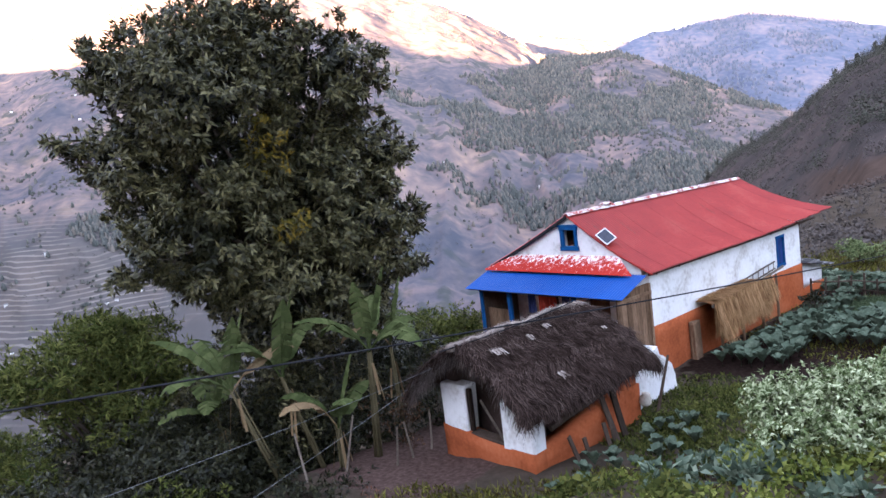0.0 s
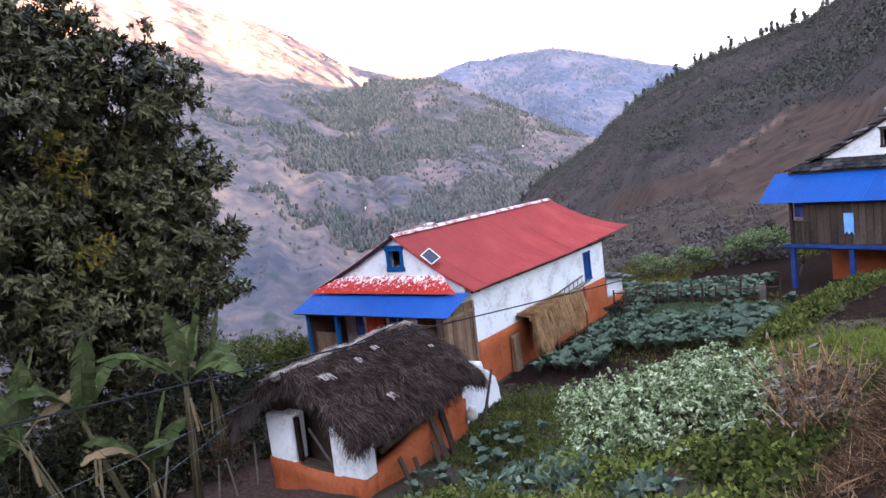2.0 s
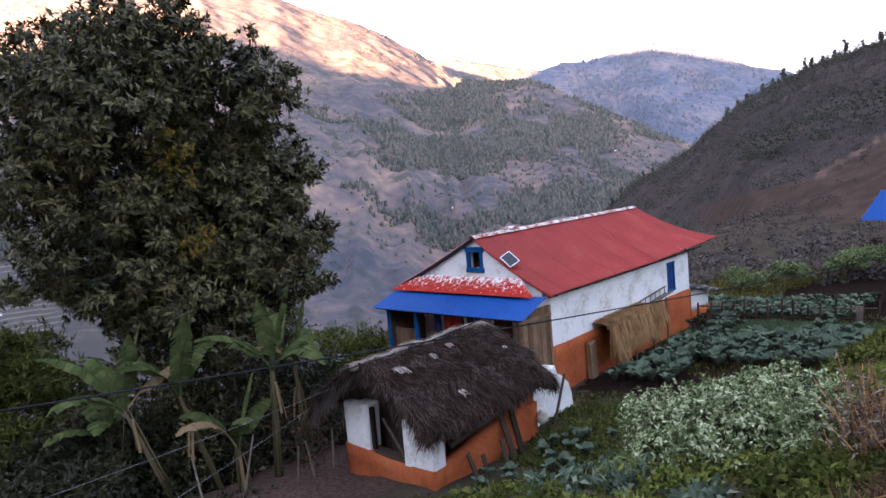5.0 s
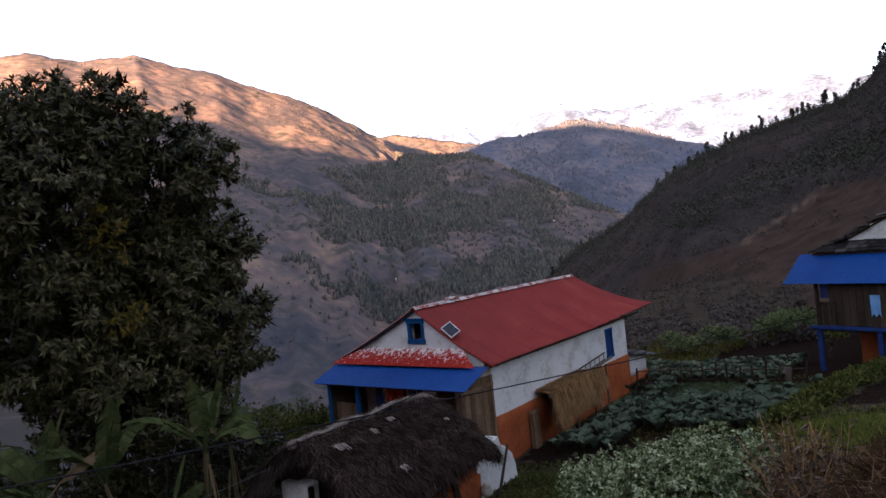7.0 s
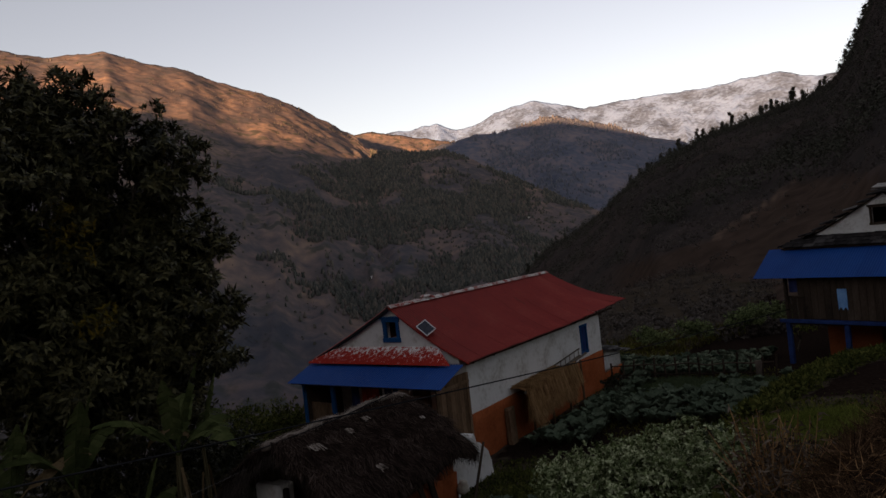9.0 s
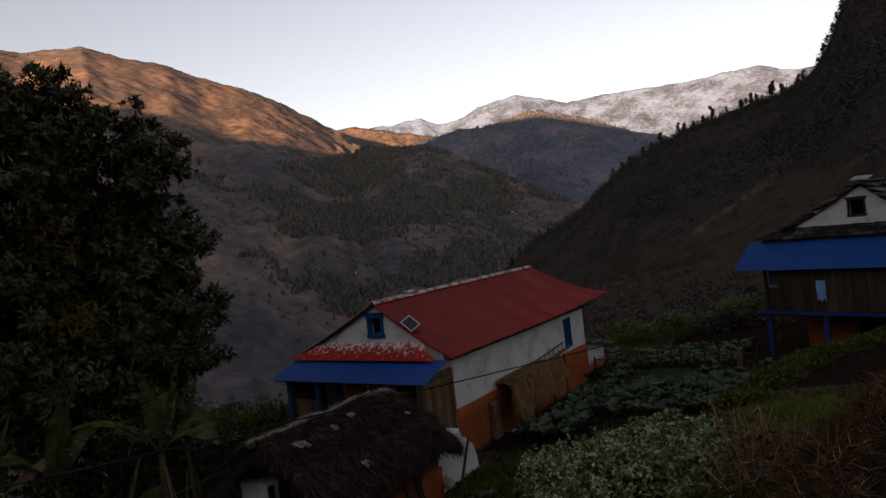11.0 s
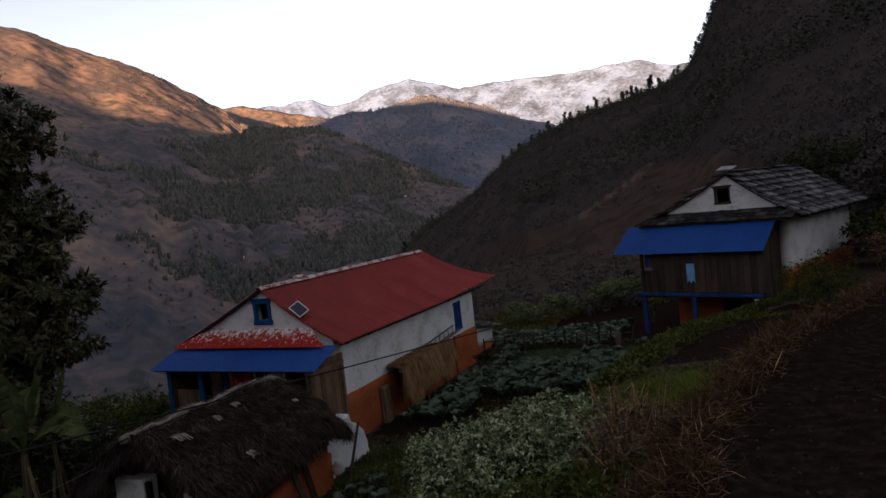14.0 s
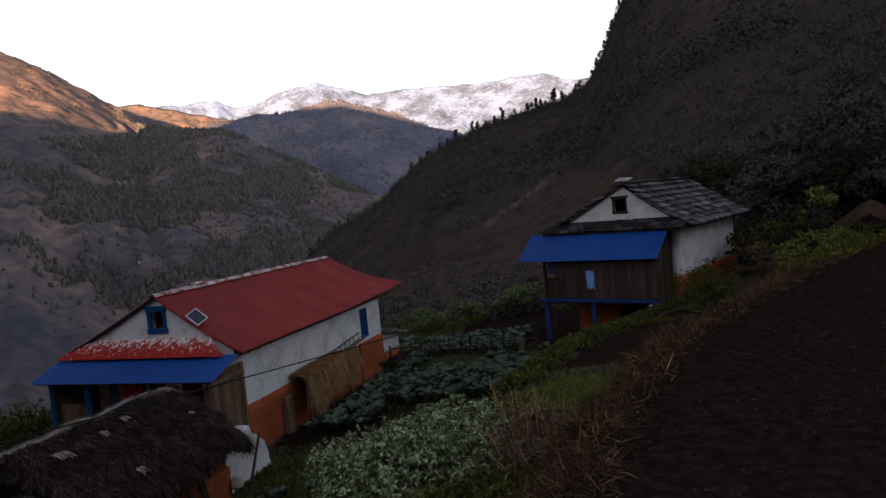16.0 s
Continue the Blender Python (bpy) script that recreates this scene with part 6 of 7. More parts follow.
# dead grass, stalks and litter on the bank below the path
scatter("dry_grass", 14000, band(EDGE0, 2.2, 15, -0.3, 1.05), 0.17, 0.009, M_DRYGRASS, "matted dead grass on the terrace bank", 61, "dry grass", 0.25, lift=0.06, droop=0.5)
scatter("dry_grass", 15000, tussocks(EDGE0, 2.6, 14, -0.15, 0.55, 75, 0.24, 7), 0.19, 0.007, M_DRYGRASS, "tangled tussocks of brown dead grass on the bank", 62, "dry grass", 0.25, lift=0.11, droop=0.75, flat=0.6)
scatter("dry_grass", 800, tussocks(EDGE0, 2.6, 14, -0.2, 1.0, 40, 0.32, 8), 0.26, 0.006, M_STRAW, "bleached straw on the terrace bank", 59, "dry grass", 0.2, lift=0.10, droop=0.4, flat=0.5)
scatter("straw_litter", 1100, rect(2.5, 16, -1.5, 8), 0.08, 0.008, M_STRAW, "straw litter on the dark soil", 63, "straw", 0.02, droop=0.05, flat=0.25)
scatter("straw_litter", 420, clumps([(10.5, 9.2, 2.0), (13.5, 11.0, 2.2), (16.0, 12.6, 2.2)], 1.0), 0.12, 0.010, M_DRYGRASS, "straw litter on the dark soil", 64, "straw", 0.02, droop=0.05, flat=0.25)
scatter("dry_stalks", 80, band(EDGE0, 2.8, 12, -0.3, 1.0), 0.42, 0.007, M_STRAW, "long pale dead stalks lying on the bank", 60, "stalks", 0.05, lift=0.12, droop=0.1, flat=0.25)


def dead_weeds(x, y, height, spread, n, seed):
    """A stand of withered weeds: leaning stalks with shrivelled leaves and seed heads."""
    rng = np.random.default_rng(seed)
    h = thing("dead_weeds", pose(x, y, ground_z(x, y)), "stand of withered brown weeds beside the pale bush", "weeds", "withered weeds on the bank")
    g, P, D = Geo(), [], []
    for _ in range(n):
        b = Vector((rng.normal() * spread * 0.4, rng.normal() * spread * 0.4, -0.05))
        lean = Vector((rng.normal() * 0.28, rng.normal() * 0.28, 1)).normalized() * height * rng.uniform(0.5, 1.1)
        k, t = b + lean * 0.55 + Vector((rng.normal(), rng.normal(), 0)) * 0.03, b + lean
        g.tube([b, k, t], [0.009, 0.007, 0.003], 4, cap=False)
        for _ in range(9):
            f = rng.uniform(0.35, 1.0)
            p = b.lerp(k, f / 0.55) if f < 0.55 else k.lerp(t, (f - 0.55) / 0.45)
            P.append(p)
            D.append((rng.normal(), rng.normal(), rng.uniform(-0.9, 0.5)))
    part("stalk", g, M_STRAW, h, "thin dry stalks")
    P, D = np.array([tuple(p) for p in P]), np.array(D)
    m = len(P)
    part("leaf", leaf_mesh("leaf", P, D, unit(rng, m), rng.uniform(0.04, 0.13, m), rng.uniform(0.012, 0.035, m), M_WITHERED, 0.5, 0.4), None, h, "shrivelled brown leaves", kind="stuff")


M_WITHERED = surface("shrivelled_leaf", [(0.2, (0.0455, 0.0312, 0.0221)), (0.5, (0.1105, 0.0806, 0.0585)), (0.85, (0.247, 0.195, 0.1495))], 4, 30, 0.9, 0.2, island=0.6, trans=0.15)
for k, (wx, wy, wh, ws, wn) in enumerate(((4.7, 5.15, 0.9, 0.30, 80), (4.95, 5.5, 0.7, 0.3, 45), (4.4, 4.75, 0.65, 0.35, 45), (5.6, 5.7, 0.45, 0.4, 30))):
    dead_weeds(wx, wy, wh, ws, wn, 400 + k)


def clods():
    """Crumbled lumps of tilled earth on the upper field and the bed below it."""
    rnd, g = random.Random(66), Geo()
    for k in range(9000):
        x, y = (2.4 + 9 * rnd.random() ** 1.4, rnd.uniform(-1.5, 7.5)) if k < 7500 else (rnd.uniform(8.5, 19), rnd.uniform(8, 16))
        e0, e1 = lerp_table(x, EDGE0), lerp_table(x, EDGE1)
        if k < 7500 and y > e0 - 0.1 or k >= 7500 and not e0 + 1.6 < y < e1 - 0.8:
            continue
        s, z = rnd.uniform(0.005, 0.019), ground_z(x, y)
        j = [rnd.uniform(0.6, 1.3) for _ in range(6)]
        g.add([(x + s * j[0], y, z), (x, y + s * j[1], z), (x - s * j[2], y, z), (x, y - s * j[3], z), (x + s * 0.2, y, z + s * j[4]), (x, y, z - s)], [(0, 1, 4), (1, 2, 4), (2, 3, 4), (3, 0, 4), (1, 0, 5), (2, 1, 5), (3, 2, 5), (0, 3, 5)])
    ob = part("soil_clods", g, M_CLOD)
    tagged(ob, "crumbled clods of dark tilled earth", "soil", kind="stuff")


M_CLOD = surface("dark_earth_clods", [(0.3, (0.012, 0.008, 0.006)), (0.6, (0.024, 0.016, 0.012)), (0.85, (0.05, 0.036, 0.028))], 3, 30, 0.95, 0.3, island=0.7)
clods()
# green grass patch, weeds and low growth
scatter("grass", 13000, clumps([(7.1, 7.5, 1.0), (7.6, 8.1, 0.8), (6.5, 7.1, 0.9), (6.0, 6.8, 0.7)], 0.95), 0.15, 0.012, M_FRESH, "fresh green grass patch on the terrace", 65, "grass", 0.7)
scatter("grass", 9000, band(EDGE1, 1.0, 9.0, -3.4, 2.4), 0.10, 0.022, M_GRASS, "low green weeds on the terrace bank", 66, "weeds", 0.5, droop=0.4)
scatter("grass", 15000, band(EDGE1, 0.0, 9.0, -3.4, 2.8), 0.07, 0.036, M_OLIVE, "dense small-leaved weeds on the terrace bank", 73, "weeds", 0.4, lift=0.08, droop=0.3)
scatter("grass", 15000, clumps([(4.6, 15.2, 1.6), (5.6, 16.2, 1.4), (3.9, 13.8, 1.2), (6.2, 15.0, 1.4), (5.0, 13.6, 1.4), (4.2, 12.4, 1.2)], 1.0), 0.11, 0.045, M_OLIVE, "low green weeds beside the wall stub", 67, "weeds", 0.5, droop=0.4)
scatter("grass", 20000, tussocks(EDGE1, 7.5, 24, -0.7, 0.6, 110, 0.42, 12), 0.12, 0.05, M_OLIVE, "leafy green growth along the terrace edge", 68, "weeds", 0.4, lift=0.28, droop=0.4)
scatter("grass", 9000, rect(9, 19, 14, 24), 0.15, 0.03, M_GRASS, "thin green weeds between the vegetable rows", 69, "weeds", 0.6)
M_GARLIC = surface("thin_garlic_leaves", [(0.2, (0.030, 0.046, 0.022)), (0.5, (0.062, 0.085, 0.042)), (0.85, (0.12, 0.15, 0.08))], 3, 20, 0.6, 0, island=0.5, trans=0.15)
scatter("garlic_rows", 22000, lambda rnd: (lambda a, b: (3.64 + a * 0.766 - b * 0.643, 19.87 + a * 0.643 + b * 0.766))(rnd.uniform(7.2, 10.4), -4.3 - 0.3 * rnd.randint(0, 15) + rnd.uniform(-0.07, 0.07)), 0.22, 0.018, M_GARLIC, "rows of thin-leaved green garlic in front of the fence", 77, "garlic", 0.75, droop=0.4)
scatter("grass", 9000, clumps([(18, 32, 3), (21, 34, 3), (24, 35, 3), (15.5, 29, 2)], 1.0), 0.25, 0.04, M_GRASS, "tall green grass at the garden's end", 70, "grass", 0.7)
scatter("grass", 5000, band(EDGE0, 12, 24, 0.0, 1.8), 0.28, 0.05, M_GRASS, "green weeds on the upper bank", 71, "weeds", 0.6, lift=0.15)
scatter("weeds", 15000, tussocks(EDGE1, 0.4, 6.5, -3.2, 2.2, 85, 0.26, 9), 0.085, 0.05, M_OLIVE, "leafy green weeds in clumps on the terrace bank", 74, "weeds", 0.35, lift=0.22, droop=0.4)
scatter("weeds", 8000, tussocks(EDGE1, 0.4, 6.0, -3.4, 1.0, 45, 0.3, 10), 0.08, 0.042, M_LIME, "yellow-green weeds in clumps on the terrace bank", 75, "weeds", 0.35, lift=0.18, droop=0.4)
scatter("weeds", 5000, tussocks(EDGE1, 1.5, 6.5, -2.0, 2.5, 34, 0.24, 11), 0.13, 0.075, M_CABBAGE, "broad-leaved grey-green weeds among the grass", 76, "weeds", 0.45, lift=0.14, droop=0.4)
scatter("yard_weeds", 3500, clumps([(-0.2, 11.0, 1.2), (0.8, 11.0, 1.2), (2.2, 11.3, 1.0), (-1.2, 11.6, 1.0)], 1.0), 0.16, 0.03, M_GRASS, "weeds at the foot of the byre", 72, "weeds", 0.6)


# ---- around the slate house and the garden's end ----
shrub(20.6, 14.9, 1.25, 2.3, M_OLIVE, "leafy green bush before the slate house", 31, (0.12, 0.03), 330, 7, z=-5.0)
shrub(21.9, 15.4, 0.9, 1.4, M_OLIVE, "leafy green bush before the slate house", 32, (0.12, 0.03), 330, 7, z=-4.9)
shrub(24.9, 16.9, 0.8, 2.0, M_DRYLEAF, "thin reddish-brown shrub by the white wall", 33, (0.12, 0.05), 90, 5, z=-5.1)
shrub(26.4, 16.4, 1.0, 2.6, M_DRYLEAF, "thin reddish-brown shrub by the white wall", 34, (0.12, 0.05), 90, 5, z=-5.0)
shrub(28.2, 17.4, 1.2, 3.4, M_OLIVE, "dark green bush behind the slate house", 35, (0.16, 0.06), 130, 6, z=-5.0)
shrub(24.1, 17.2, 0.55, 2.3, M_TREELEAF, "thin dark shrub against the white wall", 36, (0.14, 0.06), 110, 4, z=-5.0)
shrub(19.4, 10.6, 1.1, 1.7, M_LIME, "yellow-green bush on the upper bank", 37, (0.11, 0.04), 330, 7, z=-3.6)
shrub(20.9, 10.4, 1.0, 1.5, M_LIME, "yellow-green bush on the upper bank", 38, (0.11, 0.04), 330, 7, z=-3.2)
shrub(22.9, 10.9, 1.1, 1.5, M_OLIVE, "green bush on the upper bank", 39, (0.11, 0.04), 300, 7, z=-3.2)
shrub(29.3, 15.6, 0.9, 4.7, M_LIME, "light green young tree beside a thatched hut", 40, (0.22, 0.08), 130, 6, "tree", "tree", "trees behind the slate house", z=-4.6)
shrub(21.8, 31.4, 1.1, 0.9, M_BUSHGREEN, "low leafy bush at the garden's end", 41, (0.16, 0.07), 160, 7, z=-6.6)
shrub(24.8, 31.0, 1.3, 1.3, M_BUSHGREEN, "low leafy bush at the garden's end", 42, (0.16, 0.07), 160, 7, z=-6.6)
shrub(19.6, 32.2, 1.1, 0.9, M_BUSHGREEN, "low leafy bush at the garden's end", 43, (0.16, 0.07), 160, 7, z=-6.8)
shrub(26.6, 31.0, 1.1, 1.2, M_BUSHGREEN, "low leafy bush at the garden's end", 46, (0.16, 0.07), 160, 7, z=-6.4)
shrub(22.3, 24.6, 0.7, 1.9, M_LIME, "small light green tree behind the balcony post", 44, (0.14, 0.05), 130, 6, z=-6.4)
shrub(11.6, 21.6, 0.35, 1.2, M_TREELEAF, "slender dark green plant by the lean-to", 45, (0.16, 0.06), 330, 6, z=-6.4)
shrub(29.6, 18.6, 1.4, 2.6, M_TREELEAF, "dark green bush behind the slate house", 47, (0.16, 0.07), 120, 7, z=-4.8)
shrub(32.0, 19.0, 1.6, 2.8, M_TREELEAF, "dark green bush behind the slate house", 48, (0.16, 0.07), 120, 7, z=-4.6)
shrub(34.6, 18.2, 1.6, 3.0, M_TREELEAF, "dark green bush behind the slate house", 49, (0.18, 0.08), 110, 7, z=-4.4)
M_SLOPETREE = surface("dull_green_leaves", [(0.15, (0.022, 0.026, 0.014)), (0.5, (0.042, 0.046, 0.024)), (0.85, (0.075, 0.075, 0.042))], 0.8, 5, 0.7, 0, island=0.6, trans=0.1)
for k, (tx, ty, tz, tr, th) in enumerate(((37.2, 27.0, -6, 3.3, 8.6), (34.5, 20.2, -5, 2.9, 6.6), (36.9, 24.0, -6, 2.6, 6.6), (36.4, 18.6, -4.6, 3.0, 6.6), (36.0, 16.0, -4, 3.2, 8.4), (38.0, 30.2, -7, 2.8, 6.6), (33.0, 18.6, -5, 1.9, 3.6), (39.0, 21.5, -4.5, 3.0, 8.5))):
    shrub(tx, ty, tr, th, M_HILLTREE if k % 3 else M_SLOPETREE, "dark rounded tree on the slope behind the slate house", 50 + k, (0.24, 0.10), 75, 7, "tree", "tree", "trees behind the slate house", z=tz, trunk=0.25)


def hut():
    h = thing("hut", pose(31.9, 14.7, -4.5, 0, 0, 25), "low hut with a dark brown thatched roof", "hut")
    rnd = random.Random(4)
    part("wall", Geo().box(-1.6, -1.3, -0.6, 1.6, 1.3, 1.3, 0.05), M_DARKWOOD, h)
    roof = lambda u, v: Vector((-2.2 + 4.4 * u, 2.0 * v, 2.9 - 1.5 * abs(v) ** 1.2 - 0.3 * (2 * u - 1) ** 4 + 0.08 * fbm(u * 4, v * 4, 1.0)))
    part("thatch", Geo().slab([[roof(i / 16, -1 + 2 * j / 14) for j in range(15)] for i in range(17)], (0, 0, -0.25)), M_BROWNTHATCH, h, smooth=True)
    g = Geo()
    for _ in range(2200):
        u, v = rnd.random(), rnd.uniform(-1, 1)
        p = roof(u, v) + Vector((0, 0, 0.03))
        d = Vector((rnd.uniform(-0.4, 0.4), math.copysign(0.75, v), -0.65)).normalized()
        q, w = p + d * rnd.uniform(0.2, 0.5), Vector((0.014, 0, 0))
        g.add([p - w, p + w, q + w * 0.4, q - w * 0.4], [(0, 1, 2, 3)])
    part("straw", g, M_BROWNTHATCH, h, kind="stuff")


hut()


def fence():
    rnd = random.Random(9)
    a, b = Vector((13.2, 24.7)), Vector((17.3, 20.3))
    h = thing("fence", pose(0, 0, 0), "rough stick fence across the vegetable garden", "fence")
    n = 15
    for i in range(n):
        p = a.lerp(b, i / (n - 1))
        z = ground_z(p.x, p.y)
        t = Vector((rnd.uniform(-0.08, 0.08), rnd.uniform(-0.08, 0.08), rnd.uniform(0.75, 1.0)))
        part("post", Geo().tube([(p.x, p.y, z - 0.15), (p.x + t.x, p.y + t.y, z + t.z)], [0.045, 0.035], 6), M_DARKWOOD, h)
    for hgt in (0.32, 0.66):
        pts = []
        for i in range(9):
            p = a.lerp(b, i / 8)
            pts.append((p.x - 0.04, p.y - 0.04, ground_z(p.x, p.y) + hgt + rnd.uniform(-0.04, 0.04)))
        part("rail", Geo().tube(pts, 0.026, 5), M_DARKWOOD, h)
    # a leafless stump beside it
    hh = thing("stump", pose(16.6, 20.3, ground_z(16.6, 20.3)), "dark upright tree stump in the garden", "stump")
    part("trunk", Geo().tube([(0, 0, -0.1), (0.03, 0, 0.4), (0.05, 0.02, 0.75)], [0.13, 0.1, 0.12], 8), M_BARK, hh, smooth=True)
    part("root", Geo().tube([(0.2, -0.05, -0.05), (0.05, 0, 0.2)], [0.05, 0.04], 6), M_BARK, hh)


fence()


def sagging(name, a, b, sag, rad, material, label, n=40):
    a, b = Vector(a), Vector(b)
    pts = [a.lerp(b, i / n) - Vector((0, 0, sag * 4 * (i / n) * (1 - i / n))) for i in range(n + 1)]
    ob = part(name, Geo().tube(pts, rad, 6), material, smooth=True)
    tagged(ob, label, "cable")


sagging("power_cable", (20.0, 22.4, -4.15), (-17.9, 0.65, -0.75), 0.32, 0.014, M_CABLE, "black power cable slung from the balcony across the yard")
sagging("wire", (-0.55, 13.2, -3.85), (-6.0, 2.9, -2.2), 0.12, 0.003, M_WIRE, "thin grey wire running down from the thatch")
sagging("wire", (-1.1, 13.45, -4.3), (-3.6, 6.0, -3.55), 0.05, 0.003, M_WIRE, "thin grey wire running down from the thatch")
sagging("rope", (-0.35, 12.75, -3.42), (2.7, 15.1, -3.28), 0.05, 0.012, M_CABLE, "dark rope lying along the thatch ridge")

# poles and stakes about the bananas
for k, (x, y, z, l, lx, ly) in enumerate(((-1.7, 14.0, -6.9, 1.7, 8, 3), (-1.2, 14.4, -6.8, 1.5, -6, 0), (-2.9, 13.7, -7.0, 2.2, 14, -9), (-3.3, 13.4, -7.0, 2.0, -10, -16), (-0.9, 14.9, -6.7, 1.4, 4, -4))):
    ob = part("stake", Geo().tube([(0, 0, 0), (0.02, 0.01, l * 0.5), (0, 0, l)], [0.03, 0.027, 0.022], 6), M_STICK)
    ob.matrix_world = pose(x, y, z, ly, lx, 0)
    tagged(ob, "thin dry stake standing among the bananas", "stake", "stakes by the yard")


def low_kerb():
    ob = part("stone_slab", Geo().box(-0.9, -0.12, 0, 0.9, 0.12, 0.14, 0.03, jit=0.02), M_STONE)
    ob.matrix_world = pose(-1.05, 14.9, -6.5, 0, 0, 40)
    tagged(ob, "flat grey stone slab edging the yard", "stone slab")


low_kerb()


# ---- woods on the hills ----
def woods(name, rows, n, keep, size, per, leaf, material, label, seed, tall=0.9):
    """Ragged tree crowns strewn over a hillside; keep(az, el, u, rnd) gives the chance of a tree."""
    rng, rnd = np.random.default_rng(seed), random.Random(seed)
    A = np.array(rows)
    ni, nk = A.shape[0], A.shape[1]
    pts = []
    tries = 0
    while len(pts) < n and tries < n * 30:
        tries += 1
        i, k = rnd.random() * (ni - 1) * 0.82, rnd.random() * (nk - 1.001)
        i0, k0 = int(i), int(k)
        fi, fk = i - i0, k - k0
        p = (A[i0, k0] * (1 - fi) + A[i0 + 1, k0] * fi) * (1 - fk) + (A[i0, k0 + 1] * (1 - fi) + A[i0 + 1, k0 + 1] * fi) * fk
        r = math.hypot(p[0], p[1])
        azd, el = math.degrees(math.atan2(p[0], p[1])), math.degrees(math.atan2(p[2], r))
        if rnd.random() < keep(azd, el, i / (ni - 1), p):
            pts.append(p)
    P = np.array(pts)
    m = len(P)
    S = size * rng.uniform(0.45, 1.3, m)
    C = np.repeat(P, per, 0)
    Sr = np.repeat(S, per)[:, None]
    d = unit(rng, m * per)
    d[:, 2] = np.abs(d[:, 2]) * tall
    q = C + d * Sr * rng.uniform(0.35, 0.75, (m * per, 1)) * np.array([0.75, 0.75, 1.3])
    D = 0.25 * d + unit(rng, m * per)
    me = leaf_mesh(name, q, D, d + 0.3 * unit(rng, m * per), leaf * Sr[:, 0] * rng.uniform(0.6, 1.2, m * per), leaf * 0.7 * Sr[:, 0], material, 0.2, 0.2, True, True)
    ob = new(name, me)
    tagged(ob, label, "trees", kind="stuff")


def spires(name, rows, n, keep, size, material, label, seed, slim=0.3, far=0.82):
    """Distant trees as small ragged crowns, a skirt, a waist and a tip each."""
    rng, rnd = np.random.default_rng(seed), random.Random(seed)
    A = np.array(rows)
    ni, nk = A.shape[0], A.shape[1]
    pts, tries = [], 0
    while len(pts) < n and tries < n * 30:
        tries += 1
        i, k = rnd.random() * (ni - 1.001) * far, rnd.random() * (nk - 1.001)
        i0, k0 = int(i), int(k)
        fi, fk = i - i0, k - k0
        p = (A[i0, k0] * (1 - fi) + A[i0 + 1, k0] * fi) * (1 - fk) + (A[i0, k0 + 1] * (1 - fi) + A[i0 + 1, k0 + 1] * fi) * fk
        azd, el = math.degrees(math.atan2(p[0], p[1])), math.degrees(math.atan2(p[2], math.hypot(p[0], p[1])))
        if rnd.random() < keep(azd, el, i / (ni - 1), p):
            pts.append(p)
    P = np.array(pts)
    m = len(P)
    H = size * rng.uniform(0.5, 1.35, (m, 1))
    t = rng.uniform(0, 6.28, (m, 1)) + np.arange(5) * math.pi / 2.5
    ring = np.stack([np.cos(t), np.sin(t), np.zeros_like(t)], 2)
    lo = P[:, None] + ring * (H * slim)[:, None] * rng.uniform(0.7, 1.3, (m, 5, 1)) + np.array([0, 0, 1.0]) * (H * 0.05)[:, None] * rng.uniform(-2, 3, (m, 5, 1))
    hi = P[:, None] + ring * (H * slim * 0.8)[:, None] * rng.uniform(0.5, 1.2, (m, 5, 1)) + np.array([0, 0, 1.0]) * (H * 0.6)[:, None] * rng.uniform(0.75, 1.2, (m, 5, 1))
    tip = P + np.concatenate([rng.uniform(-0.1, 0.1, (m, 2)) * H, H], 1)
    v = np.concatenate([lo, hi, tip[:, None]], 1).reshape(-1, 3)
    f = []
    for q in range(5):
        r = (q + 1) % 5
        f += [(q, r, 5 + r), (q, 5 + r, 5 + q), (5 + q, 5 + r, 10)]
    F = (np.arange(m)[:, None, None] * 11 + np.array(f)).reshape(-1, 3)
    me = bpy.data.meshes.new(name)
    me.vertices.add(len(v))
    me.vertices.foreach_set("co", v.ravel())
    me.loops.add(F.size)
    me.loops.foreach_set("vertex_index", F.ravel().astype(np.int32))
    me.polygons.add(len(F))
    me.polygons.foreach_set("loop_start", np.arange(0, F.size, 3, dtype=np.int32))
    me.materials.append(material)
    me.update(calc_edges=True)
    tagged(new(name, me), label, "trees", kind="stuff")


def patch(p, s, seed, lo=0.0, hi=0.25):
    return smooth01((fbm(p[0], p[1], s, 4, seed) - lo) / (hi - lo))


def wooded(azd, el, p):
    return 0.06 if bare_strip(azd, el) > 0.4 else 0.3 + 0.7 * smooth01(0.45 + 1.8 * fbm(p[0], p[1], 0.02, 3, 2))


def evergreen(azd, el, p):
    """Dark trees stand thick along the slope's upper edge and in patches below it."""
    if bare_strip(azd, el) > 0.2:
        return 0.0
    return max(smooth01((lerp_table(azd, CREST_RIGHT) - el) / -2.2 + 1.1), 0.7 * patch(p, 0.012, 5, 0.05, 0.35))


def far_wood(azd, el, u, p):
    """Forest on the shoulder above the valley's bend, thinner along the crest, groves below."""
    a = 0.9 * smooth01((azd - 1) / 5) * smooth01((24 - azd) / 5) * smooth01((el - 0.5) / 1.5) * smooth01((7.6 - el) / 1.0 if azd < 9 else 1.0)
    if el > (7.3 if azd < 9.5 else 8.6) or math.hypot(p[0], p[1]) < 1000:
        return 0.0
    return 0.01 + max(a * patch(p, 0.004, 6, -0.3, 0.15), 0.8 * patch(p, 0.003, 16, 0.22, 0.4))


